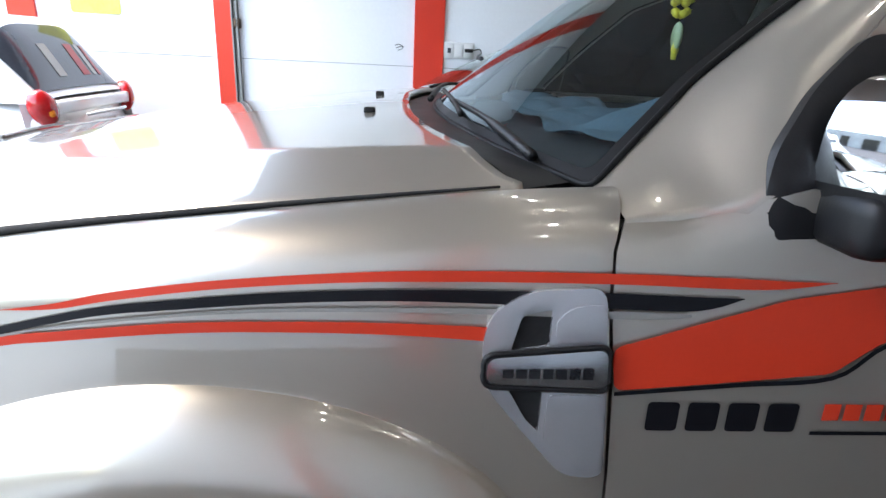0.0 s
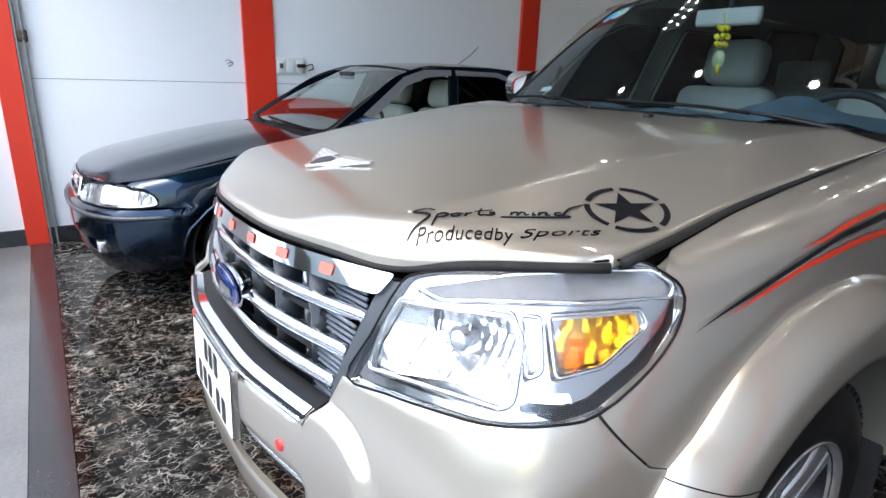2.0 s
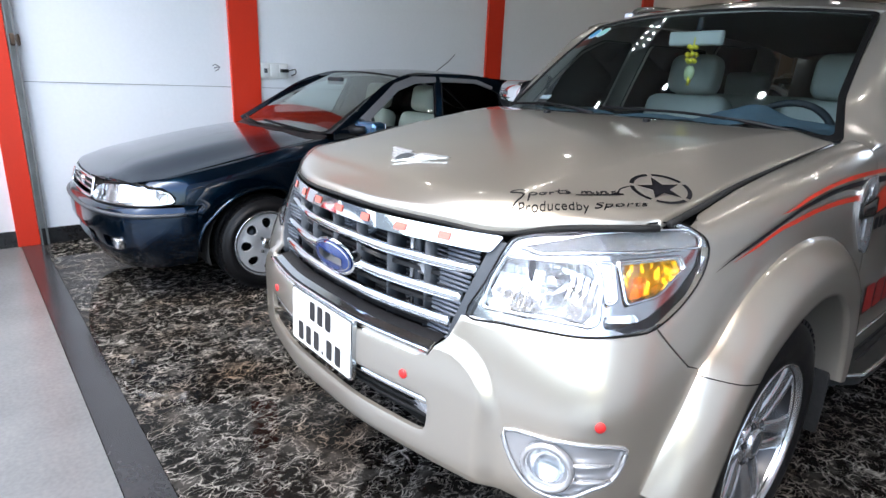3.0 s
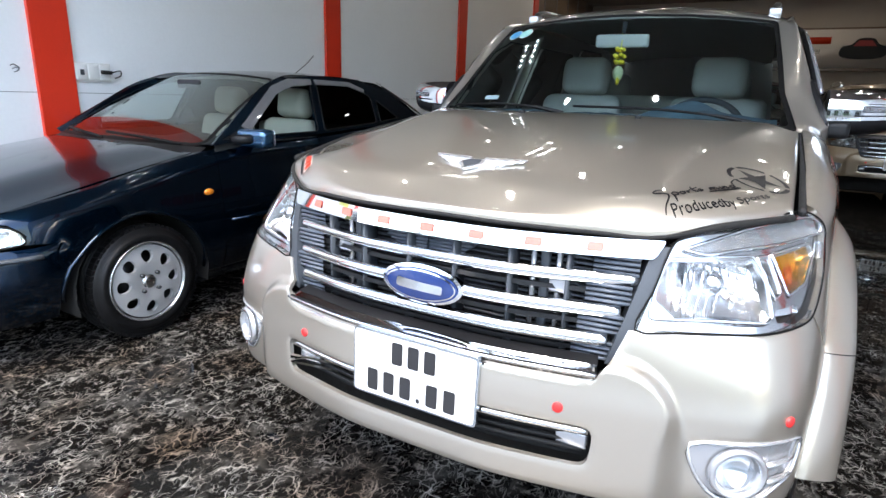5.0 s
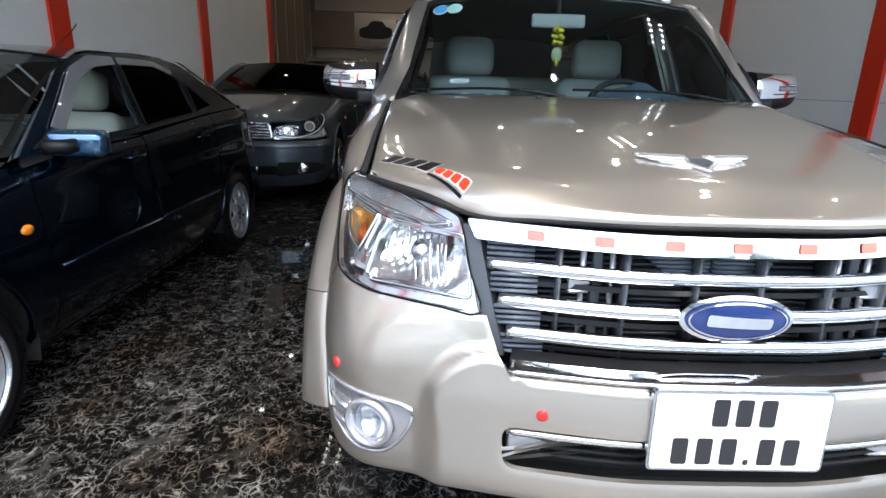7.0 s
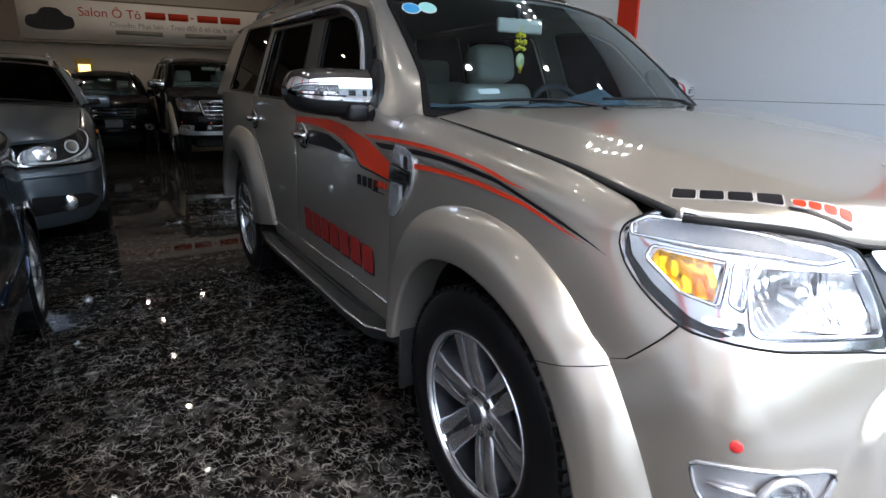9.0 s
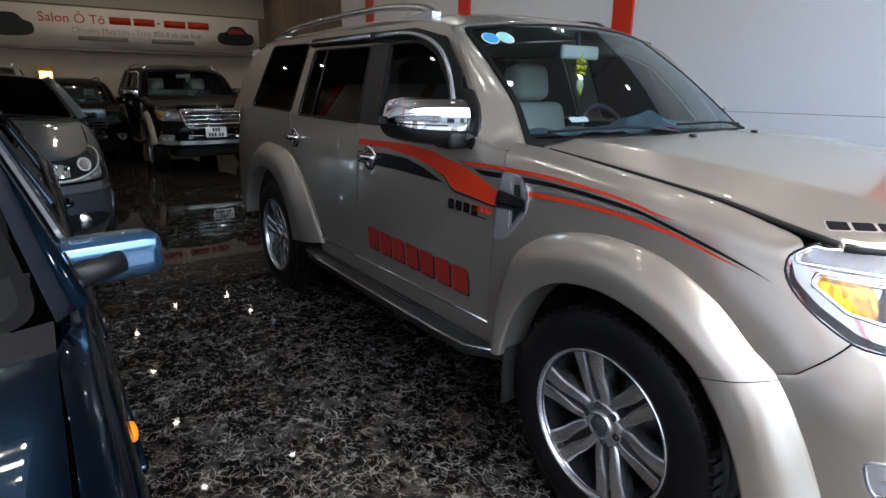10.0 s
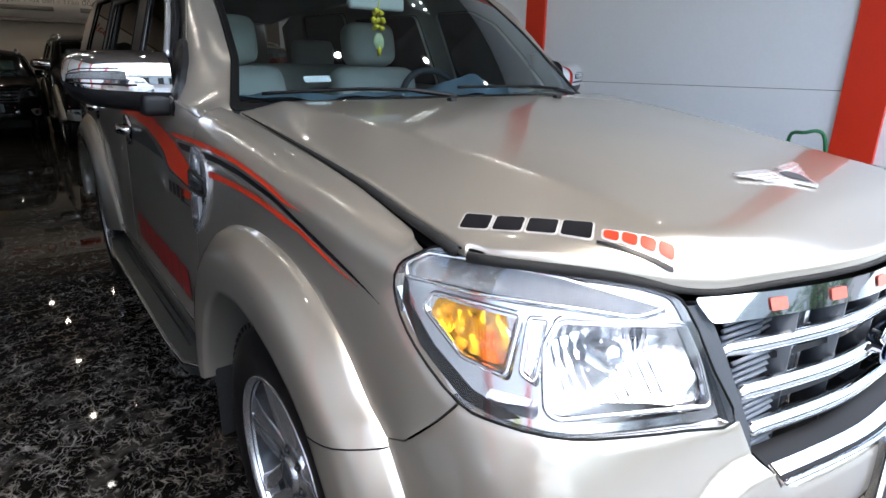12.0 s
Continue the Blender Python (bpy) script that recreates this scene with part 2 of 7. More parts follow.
def marble(name):
    """Near-black polished stone with a crackle of pale and brown veins."""
    m = surf(name, (.006, .0055, .005), .035, 0, .3, 1.5, 30, 0, 0, .085)
    nt = m.node_tree
    b = nt.nodes["Principled BSDF"]
    link, mk = nt.links.new, nt.nodes.new
    tc = mk("ShaderNodeTexCoord")
    bend = mk("ShaderNodeTexNoise")
    bend.inputs["Scale"].default_value, bend.inputs["Detail"].default_value = 11, 6
    shift = mk("ShaderNodeVectorMath")
    shift.operation = "MULTIPLY_ADD"
    shift.inputs[1].default_value = (.11, .11, .0)
    link(tc.outputs["Object"], bend.inputs["Vector"])
    link(bend.outputs["Color"], shift.inputs[0])
    link(tc.outputs["Object"], shift.inputs[2])
    total = None
    for scale, width, weight in ((13, .22, .14), (18, .035, .75), (31, .055, .75), (58, .09, .55)):
        vor = mk("ShaderNodeTexVoronoi")
        vor.feature = "DISTANCE_TO_EDGE"
        vor.inputs["Scale"].default_value = scale
        stretch = mk("ShaderNodeMapping")
        stretch.inputs["Scale"].default_value = (1.0, .62, 1)
        stretch.inputs["Rotation"].default_value = (0, 0, .5 + scale * .07)
        link(shift.outputs[0], stretch.inputs["Vector"])
        link(stretch.outputs[0], vor.inputs["Vector"])
        line = mk("ShaderNodeMapRange")
        line.inputs["From Min"].default_value, line.inputs["From Max"].default_value = 0, width
        line.inputs["To Min"].default_value, line.inputs["To Max"].default_value = weight, 0
        link(vor.outputs["Distance"], line.inputs["Value"])
        patch = mk("ShaderNodeTexNoise")
        patch.inputs["Scale"].default_value, patch.inputs["Detail"].default_value = scale * .42, 4
        link(tc.outputs["Object"], patch.inputs["Vector"])
        cut = mk("ShaderNodeMapRange")
        cut.inputs["From Min"].default_value, cut.inputs["From Max"].default_value = .48, .62
        link(patch.outputs["Fac"], cut.inputs["Value"])
        mul = mk("ShaderNodeMath")
        mul.operation = "MULTIPLY"
        link(line.outputs[0], mul.inputs[0])
        link(cut.outputs[0], mul.inputs[1])
        if total:
            add = mk("ShaderNodeMath")
            add.operation = "ADD"
            link(total.outputs[0], add.inputs[0])
            link(mul.outputs[0], add.inputs[1])
            total = add
        else:
            total = mul
    hue = mk("ShaderNodeTexNoise")
    hue.inputs["Scale"].default_value = 2.2
    link(tc.outputs["Object"], hue.inputs["Vector"])
    vein = mk("ShaderNodeMix")
    vein.data_type = "RGBA"
    vein.inputs[6].default_value, vein.inputs[7].default_value = (.30, .29, .27, 1), (.19, .14, .10, 1)
    sel = mk("ShaderNodeMapRange")
    sel.inputs["From Min"].default_value, sel.inputs["From Max"].default_value = .45, .7
    link(hue.outputs["Fac"], sel.inputs["Value"])
    link(sel.outputs[0], vein.inputs[0])
    mix = mk("ShaderNodeMix")
    mix.data_type = "RGBA"
    base = b.inputs["Base Color"].links[0].from_socket
    link(total.outputs[0], mix.inputs[0])
    link(base, mix.inputs[6])
    link(vein.outputs[2], mix.inputs[7])
    link(mix.outputs[2], b.inputs["Base Color"])
    return m


def paint(name, color, metal=.5, rough=.32, vary=.03, spec=.5):
    """Car paint: flakes under a clear coat."""
    return surf(name, color, rough, metal, vary, 3, 900, .0, 1.0, spec, .02, Coat_IOR=1.8)


def glow(name, color, strength):
    m = bpy.data.materials.new(name)
    m.use_nodes = True
    b = m.node_tree.nodes["Principled BSDF"]
    b.inputs["Base Color"].default_value = (*color, 1)
    b.inputs["Emission Color"].default_value = (*color, 1)
    b.inputs["Emission Strength"].default_value = strength
    return m


GOLD = paint("champagne_paint", (.46, .423, .362), .74, .30)
VISOR = surf("smoky_visor", (.16, .16, .165), .2, 0, .1, 8, 100, 0, .6)
PALE_RED = surf("worn_red_film", (.66, .16, .12), .35, .3, .15, 60, 200, 0, .4)
PAINT_TEAL = surf("teal_paint", (.0028, .0145, .035), .20, .92, .05, 3, 900, 0, .75, .03)
BLUE_SHELL = paint("bright_blue_paint", (.035, .12, .24), .8, .22)
LAMP_SILVER = surf("silvered_bezel", (.62, .625, .64), .12, .95, .04, 12, 200)
PAINT_GREY = paint("grey_paint", (.11, .138, .165), .6)
PAINT_BLACK = surf("black_paint", (.003, .003, .0035), .3, 0, .05, 3, 900, 0, .14, .03)
PAINT_SILVER = paint("silver_paint", (.40, .40, .39), .6)
PAINT_SAND = paint("sand_paint", (.38, .29, .19), .5)
PAINT_WHITE = paint("white_paint", (.78, .78, .77), 0, .35)
CHROME = surf("chrome", (.82, .83, .84), .05, 1, .02, 8, 200, rough_vary=.4)
DULL_CHROME = surf("satin_chrome", (.62, .64, .66), .22, 1, .05, 12, 300)
REFLECT = surf("lamp_reflector", (.88, .885, .89), .17, .95, .05, 30, 200, .15)
ALLOY = surf("alloy", (.62, .63, .65), .24, .9, .03, 20, 300, .0, rough_vary=.05)
ALLOY_PALE = surf("painted_alloy", (.62, .63, .64), .32, .55, .06, 20, 300, .05)
# dark metal parts, and the shade coloured into the wheel barrels
ALLOY_DARK = surf("dark_alloy", (.045, .047, .052), .30, .8, .15, 20, 300, .05)
RUBBER = surf("tyre_rubber", (.007, .007, .0075), .42, 0, .35, 14, 160, .3, 0, .2)
BLACK = surf("black_plastic", (.008, .008, .0088), .42, 0, .25, 10, 400, .1, 0, .3)
SEAL = surf("rubber_seal", (.005, .005, .005), .5, 0, .2, 20, 300, 0, 0, .15)
# near-black: colours in the shade of openings and gaps, and dark hidden parts
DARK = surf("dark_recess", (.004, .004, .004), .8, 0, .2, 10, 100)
GREYPLASTIC = surf("grey_plastic", (.045, .052, .062), .45, 0, .15, 10, 300, .1)
SILVERPLASTIC = surf("silver_plastic", (.50, .505, .52), .26, .7, .03, 6, 300, .0, .5, rough_vary=.03)
BOARDMAT = surf("ribbed_step", (.016, .018, .018), .5, .2, .3, 9, 120, .5)
RED_DECAL = surf("red_film", (.52, .036, .013), .4, 0, .04, 8, 200, 0, .12, .25)
DARKRED_DECAL = surf("dark_red_film", (.27, .018, .016), .4, 0, .06, 8, 200, 0, .3)
BLACK_DECAL = surf("black_film", (.005, .005, .007), .35, 0, .1, 8, 200, 0, .1, .2)
GREY_DECAL = surf("grey_film", (.25, .24, .22), .35, .2, .05, 8, 200, 0, .4)
RED_DOT = surf("red_plastic", (.65, .03, .03), .4, 0, .05, 40, 200)
AMBER = surf("amber_lens", (.90, .25, .015), .12, 0, .30, 70, 160, .8, .6, Subsurface_Weight=.0)
BLUE_BADGE = surf("blue_enamel", (.012, .030, .13), .2, 0, .1, 30, 300, 0, .8)
WHITE_PLATE = surf("white_plate", (.78, .78, .76), .35, 0, .03, 12, 200)
INK = surf("black_ink", (.02, .02, .022), .45, 0, .1, 30, 200)
BEIGE = surf("beige_leather", (.50, .485, .42), .5, 0, .08, 8, 260, .3)
DASHCLOTH = surf("blue_grey_cloth", (.075, .12, .15), .9, 0, .3, 9, 120, .6)
DASH = surf("dark_dash", (.02, .022, .026), .6, 0, .2, 10, 300, .2)
SLAT = surf("blue_grey_plastic", (.09, .105, .13), .4, 0, .1, 20, 300)
YELLOW = surf("yellow_tassel", (.80, .62, .03), .5, 0, .15, 40, 200, .3)
JADE = surf("jade", (.45, .48, .25), .25, 0, .15, 60, 200)
SCREEN = pane("windscreen_glass", (.68, .79, .82), (.82, .94, 1.0), base=.15)
SALOON_GLASS = pane("saloon_windscreen_glass", (.80, .88, .86), (.92, 1.0, .98), base=.30)
TINT = pane("tinted_glass", (.018, .018, .02), (.5, .5, .5))
TINT_MID = pane("light_tinted_glass", (.80, .86, .84))
LENS = pane("clear_lens", (.93, .94, .95), (1, 1, 1), .02)
LENS_RIBBED = surf("prism_reflector", (.34, .35, .36), .22, .8, .35, 40, 420, 2.5)
TAIL_RED = surf("red_lens", (.45, .01, .012), .12, 0, .15, 40, 160, .2, .8)
AMBER_PANE = pane("amber_glass", (1.0, .66, .09), (1, .9, .8), .03, base=.05)
EMBLEM = surf("bright_emblem_film", (.86, .87, .88), .16, .75, .12, 60, 300, .2)
PALE_FILM = surf("pale_film", (.62, .60, .56), .35, .2, .05, 8, 200, 0, .4)
DISC_BLUE = surf("blue_sticker", (.05, .30, .55), .4, 0, .1, 60, 200)
DISC_GREEN = surf("green_sticker", (.30, .62, .55), .4, 0, .1, 60, 200)

# ---- shapes: smooth curves and the surfaces of the large car ----
def hermite(ks, vs, u):
    """Smooth curve through (ks, vs), evaluated at u."""
    n = len(ks)
    if u <= ks[0]:
        return vs[0] + (u - ks[0]) * (vs[1] - vs[0]) / (ks[1] - ks[0])
    if u >= ks[-1]:
        return vs[-1] + (u - ks[-1]) * (vs[-1] - vs[-2]) / (ks[-1] - ks[-2])
    i = 0
    while u > ks[i + 1]:
        i += 1
    h = ks[i + 1] - ks[i]
    s = (u - ks[i]) / h

    def slope(j):
        if j == 0:
            return (vs[1] - vs[0]) / (ks[1] - ks[0])
        if j == n - 1:
            return (vs[-1] - vs[-2]) / (ks[-1] - ks[-2])
        a, b = ks[j] - ks[j - 1], ks[j + 1] - ks[j]
        return ((vs[j] - vs[j - 1]) / a * b + (vs[j + 1] - vs[j]) / b * a) / (a + b)

    m0, m1 = slope(i) * h, slope(i + 1) * h
    return ((2 * s - 3) * s * s + 1) * vs[i] + ((s - 2) * s + 1) * s * m0 + (3 - 2 * s) * s * s * vs[i + 1] + (s - 1) * s * s * m1


def ease(a, b, v):
    s = min(1.0, max(0.0, (v - a) / (b - a)))
    return s * s * (3 - 2 * s)


BODY_U = (-.80, -.60, -.45, -.28, -.12, .03, .17, .32, .5, .7, 1.0, 1.4, 2.4, 3.4, 4.0, 4.35, 4.6, 4.8, 5.1, 5.5)
LOW_X = (0, .19, .335, .49, .62, .715, .775, .812, .828, .835, .84, .845, .847, .845, .84, .825, .79, .70, .40, 0)
LOW_Y = (-.052, -.046, -.022, .012, .050, .095, .175, .315, .5, .7, 1.0, 1.4, 2.4, 3.4, 4.0, 4.35, 4.62, 4.78, 4.86, 4.88)
TOP_X = (0, .19, .335, .47, .57, .645, .695, .745, .785, .81, .822, .832, .835, .833, .826, .81, .77, .68, .39, 0)
TOP_Y = (.005, .020, .062, .122, .195, .275, .345, .415, .53, .7, 1.0, 1.4, 2.4, 3.4, 4.0, 4.35, 4.58, 4.72, 4.79, 4.81)
LINE_Y = (.37, .63, .83, 1.02, 1.24, 1.40)
LINE_Z = (1.066, 1.118, 1.146, 1.170, 1.196, 1.206)


def body(u, h):
    """The body's skin, left half: u runs from the nose's middle round the corner and back along the side, h goes up."""
    lx, ly, tx, ty = (hermite(BODY_U, v, u) for v in (LOW_X, LOW_Y, TOP_X, TOP_Y))
    line = hermite(LINE_Y, LINE_Z, max(.37, min(1.4, u)))
    knee = line - .075
    bend = .22 < u < 1.5 and h > knee
    much = ease(.22, .40, u) * (1 - ease(1.39, 1.5, u))
    hh = knee + (h - knee) * (1 - much) if bend else h
    w = min(1.5, (max(0.0, hh - .68) / .38) ** 1.6)
    x, y = lx + (tx - lx) * w, ly + (ty - ly) * w
    z = h
    if bend:
        a = min(1.0, (h - knee) / .12) * math.pi / 2
        x, z = x - much * (x - .722 - .012 * (u - .4)) * (1 - math.cos(a)), h + much * (knee + (line - knee) * math.sin(a) - h)
    if h < .54:
        k = 1.3 * (.54 - h) ** 2
        dx, dy = -x, max(.8, min(4.0, y)) - y
        d = math.hypot(dx, dy) + 1e-6
        x, y = x + dx / d * k, y + dy / d * k
    if u < .3 and h < .84:
        # the centre of the bumper stands proud of its corners
        far = max(0.0, x - .43) ** 2 + max(0.0, h - .655) ** 2
        soft_edge = .011 + .022 * (1 - ease(.58, .72, h))
        y -= .024 * (1 - ease(.125 - soft_edge, .125 + soft_edge, math.sqrt(far)))
    return x, y, z


def hood(x, y):
    """The top of the hood; its nose rolls down to an almost level front edge."""
    front = hood_front(x)
    nose = max(0.0, front + .07 - y) / .07
    z = hood_top(x, y)
    if nose:
        level = hermite((0, .2, .35, .455, .50, .577, .697), (1.049, 1.046, 1.042, 1.037, 1.042, 1.058, 1.066), abs(x))
        z -= (hood_top(x, front) - level) * nose * nose
    return z


def hood_top(x, y):
    """A raised, nearly flat middle that ends in a crisp crease; outside it the sheet falls straight to the edge."""
    mid = hermite((0, .06, .11, .145, .22, .45, .75, 1.05, 1.25), (1.044, 1.0705, 1.0925, 1.1025, 1.118, 1.158, 1.195, 1.226, 1.238), y)
    edge = hermite((0, .1, .22, .37, .63, .83, 1.02, 1.24), (1.03, 1.047, 1.060, 1.070, 1.120, 1.148, 1.172, 1.197), y)
    a = abs(x)
    crease = hermite((.0, .17, .30, .45, .70, 1.05), (.40, .442, .455, .478, .53, .60), y)
    near = .22 * (a / crease) ** 2
    far = .22 + .78 * max(0.0, a - crease) / (.72 - crease)
    s = ease(-.008, .008, a - crease)
    return mid + (edge - mid) * (near * (1 - s) + far * s)


def hood_front(x):
    """How far forward the hood reaches at x."""
    return hermite((0, .19, .335, .47, .57, .645, .70), (-.005, .010, .052, .112, .185, .265, .340), abs(x))


def screen(a, b):
    """The windscreen: a from -1 to 1 across, b from 0 at the cowl to 1 at the roof."""
    return a * (.68 - .08 * b), 1.19 + .14 * a * a + (.57 - .03 * a * a) * b, 1.232 - .018 * a * a + (.43 - .015 * a * a) * b + .02 * math.sin(math.pi * b)


def roof(x, y):
    top = hermite((1.7, 2.0, 2.5, 3.4, 4.2, 4.75), (1.648, 1.718, 1.758, 1.762, 1.73, 1.66), y)
    return top - .065 * (abs(x) / .64) ** 2.4


def glass_x(z):
    return .803 - .30 * (z - 1.2) - .05 * (z - 1.2) ** 2

# ---- the showroom ----
WALL_L, WALL_R, FRONT, BACK, HIGH = -3.88, 3.12, -.38, 15.2, 3.7
FLOOR = marble("dark_marble")
BAND = surf("dark_granite", (.022, .022, .024), .16, 0, .4, 5, 60)
PAVE = surf("grey_terrazzo", (.12, .125, .13), .22, 0, .22, 2.2, 60, .05)
WALL = surf("white_panel", (.88, .895, .915), .42, 0, .03, .9, 40, .03)
WALL_WARM = surf("brown_panel", (.16, .11, .075), .35, 0, .2, 1.2, 25, .05)
REDPAINT = surf("red_enamel", (.70, .035, .012), .32, 0, .05, 2.5, 60, .03)
SKIRT = surf("black_skirting", (.016, .016, .017), .2, 0, .5, 8, 60)
STEEL = surf("grey_steel", (.26, .26, .26), .4, .8, .2, 6, 80, .1)
CEIL = surf("ceiling_board", (.15, .13, .115), .6, 0, .05, 1.5, 60)
WHITEPL = surf("white_plastic", (.75, .75, .73), .35, 0, .04, 20, 200)
ASPHALT = surf("asphalt", (.06, .06, .062), .85, 0, .25, 3, 90, .4)


def structure(name, geo, mat, label, smooth=False):
    return tagged(part(name, geo, mat, None, "", smooth), label, name.split("_")[0], kind="structure")


structure("floor", box(WALL_L, WALL_R, FRONT, BACK, -.15, 0), FLOOR, "polished black marble floor with pale veins")
structure("floor_band", box(WALL_L, WALL_R, FRONT - .135, FRONT - .003, -.15, .001), BAND, "dark granite threshold strip")
structure("forecourt", box(-9, 9, -7, FRONT - .138, -.15, -.002), PAVE, "grey polished forecourt floor")
structure("ground", box(-400, 400, -400, -7.003, -.6, -.12), ASPHALT, "asphalt street")
# unseen facade with dark openings, added to give the chrome a darker horizon
FACADE = surf("weathered_render", (.46, .44, .41), .8, 0, .25, .8, 20, .2)
structure("facade_opposite", box(-34, 34, -23.5, -23, -.12, 4.4), FACADE, "plain facade added out of view to darken the horizon in reflections")
for n in range(12):
    structure("shop_opening", box(-32.5 + 5.4 * n, -30 + 5.4 * n, -22.995, -22.9, -.12, 2.6), SKIRT, "dark opening in the added facade, out of view")
rnd = random.Random(11)
verts, faces = [], []
for k in range(2000):
    x, z = rnd.uniform(1.5, 9), rnd.random() ** .8
    top = 1.5 + .5 * math.sin(x * 1.3) + .35 * math.sin(x * 3.1 + 1)
    c = Vector((x, -8.6 + rnd.uniform(-.45, .45) * (1 - .5 * z), z * top - .1))
    m = Euler((rnd.uniform(-1.2, 1.2), rnd.uniform(-1.2, 1.2), rnd.uniform(0, 6.3))).to_matrix()
    r = rnd.uniform(.05, .12)
    faces.append(tuple(range(len(verts), len(verts) + 4)))
    verts += [tuple(c + m @ Vector(p) * r) for p in ((-1, 0, 0), (0, -.4, .05), (1, 0, 0), (0, .4, .05))]
tagged(part("hedge", (verts, faces), surf("leaf_green", (.05, .10, .03), .5, 0, .4, 6, 60), None, "", False), "green hedge of small leaves along the street", "hedge", kind="stuff")
structure("wall_left", box(WALL_L - .2, WALL_L, -3.2, 10.7, 0, HIGH), WALL, "smooth white wall panels")
structure("wall_left_back", box(WALL_L - .2, WALL_L, 10.703, BACK, 0, HIGH), WALL_WARM, "brown wall panels")
structure("wall_right", box(WALL_R, WALL_R + .2, -.6, 10.7, 0, HIGH), WALL, "smooth white wall panels")
structure("wall_right_back", box(WALL_R, WALL_R + .2, 10.703, BACK, 0, HIGH), WALL_WARM, "brown wall panels")
structure("wall_back", box(WALL_L - .2, WALL_R + .2, BACK, BACK + .2, 0, HIGH), surf("pale_plaster", (.50, .44, .375), .6, 0, .06, 1.5, 40), "pale plaster back wall")
structure("ceiling", box(WALL_L - .2, WALL_R + .2, -.6, BACK + .2, HIGH + .003, HIGH + .2), CEIL, "dim brown ceiling")
structure("baseboard_left", box(WALL_L, WALL_L + .015, -3.2, BACK, 0, .12), SKIRT, "black stone skirting")
structure("baseboard_right", box(WALL_R - .015, WALL_R, -.6, BACK, 0, .12), SKIRT, "black stone skirting")
for n, (y0, y1) in enumerate(((-2.2, -1.98), (-.535, -.395), (1.15, 1.41), (4.21, 4.47), (7.42, 7.70), (10.70, 10.95))):
    tagged(part("pilaster", box(WALL_L - .05, WALL_L + .03, y0, y1, 0, HIGH, .004), REDPAINT, None, "", False), "red painted pilaster on the wall", "pilaster", "red pilasters", "structure")
for n, (y0, y1) in enumerate(((.96, 1.215), (3.86, 4.11), (6.60, 6.86), (9.4, 9.66))):
    tagged(part("pilaster", box(WALL_R - .03, WALL_R + .05, y0, y1, 0, HIGH, .004), REDPAINT, None, "", False), "red painted pilaster on the wall", "pilaster", "red pilasters", "structure")
for n in range(5):
    structure("trim_panel", box(WALL_L, WALL_L + .012, 11.35 + .8 * n, 11.39 + .8 * n, .12, HIGH), STEEL, "narrow panel joint")
    structure("trim_panel", box(WALL_R - .012, WALL_R, 11.35 + .8 * n, 11.39 + .8 * n, .12, HIGH), STEEL, "narrow panel joint")
structure("trim_left", box(WALL_L - .01, WALL_L + .002, -3.2, 10.7, 1.198, 1.202), STEEL, "thin panel joint")
structure("trim_right", box(WALL_R - .002, WALL_R + .01, -.6, 10.7, 1.198, 1.202), STEEL, "thin panel joint")


# ---- fittings ----
def downlight(x, y, lamp):
    ob = thing("downlight", "small round ceiling spotlight, switched on; the last row is added fill", "ceiling light", "ceiling spotlights", at=(x, y, HIGH))
    part("trim", lathe([(.064, .0), (.062, -.006), (.050, -.008), (.046, .0)], 20, "z"), WHITEPL, ob)
    part("lens", lathe([(.036, -.003), (.026, -.006), (0, -.006)], 16, "z"), lamp, ob)


LAMP_GLOW = glow("lamp_glow", (1.0, .97, .93), 70)
WARM_GLOW = glow("warm_lamp_glow", (1.0, .86, .70), 150)
POINT_GLOW = glow("point_glow", (1.0, .97, .93), 45)
for y in (1.65, 4.8, 6.8):
    for x in (-3.2, -2.1, -1.0, .2, 1.4, 2.5):
        downlight(x, y, LAMP_GLOW)
# fewer, warmer ones over the back of the hall
for y in (8.6, 10.6, 12.6):
    for x in (-3.2, -1.0, 1.4):
        downlight(x, y, WARM_GLOW)
# an unseen last row, added to brighten the banner
for x in (-2.4, -1.2, 0, 1.2, 2.4):
    downlight(x, 13.9, WARM_GLOW)


def led_bar(x, y):
    """A ceiling fitting with two rows of small bright points."""
    ob = thing("led_fitting", "white ceiling fitting with two rows of bright points", "ceiling light", "point light fittings", at=(x, y, HIGH))
    part("tray", box(-.16, .16, -.36, .36, -.03, .0, .008), WHITEPL, ob)
    for k in range(5):
        for s in (-1, 1):
            part("bulb", moved(lathe([(.019, .0), (.016, -.008), (0, -.012)], 12, "z"), Matrix.Translation((s * .09, -.28 + .14 * k, -.03))), POINT_GLOW, ob)


for x in (-1.9, 1.75):
    for y in (2.9, 5.8):
        led_bar(x, y)

rail = tagged(part("shutter_rail", join(box_geo(WALL_L, WALL_L + .05, -.392, -.380, 0, HIGH), box_geo(WALL_L, WALL_L + .05, -.352, -.340, 0, HIGH), box_geo(WALL_L, WALL_L + .012, -.380, -.352, 0, HIGH)), STEEL, None, "", False), "grey steel guide rail of the roller shutter", "rail", kind="structure")
latch = thing("shutter_latch", "rusty iron latch on the shutter rail", "latch", at=(WALL_L, -.35, 1.48))
part("latch_body", box(0, .05, -.03, .03, -.04, .04, .012), surf("rusty_iron", (.09, .06, .04), .7, .4, .4, 30, 120, .4), latch)

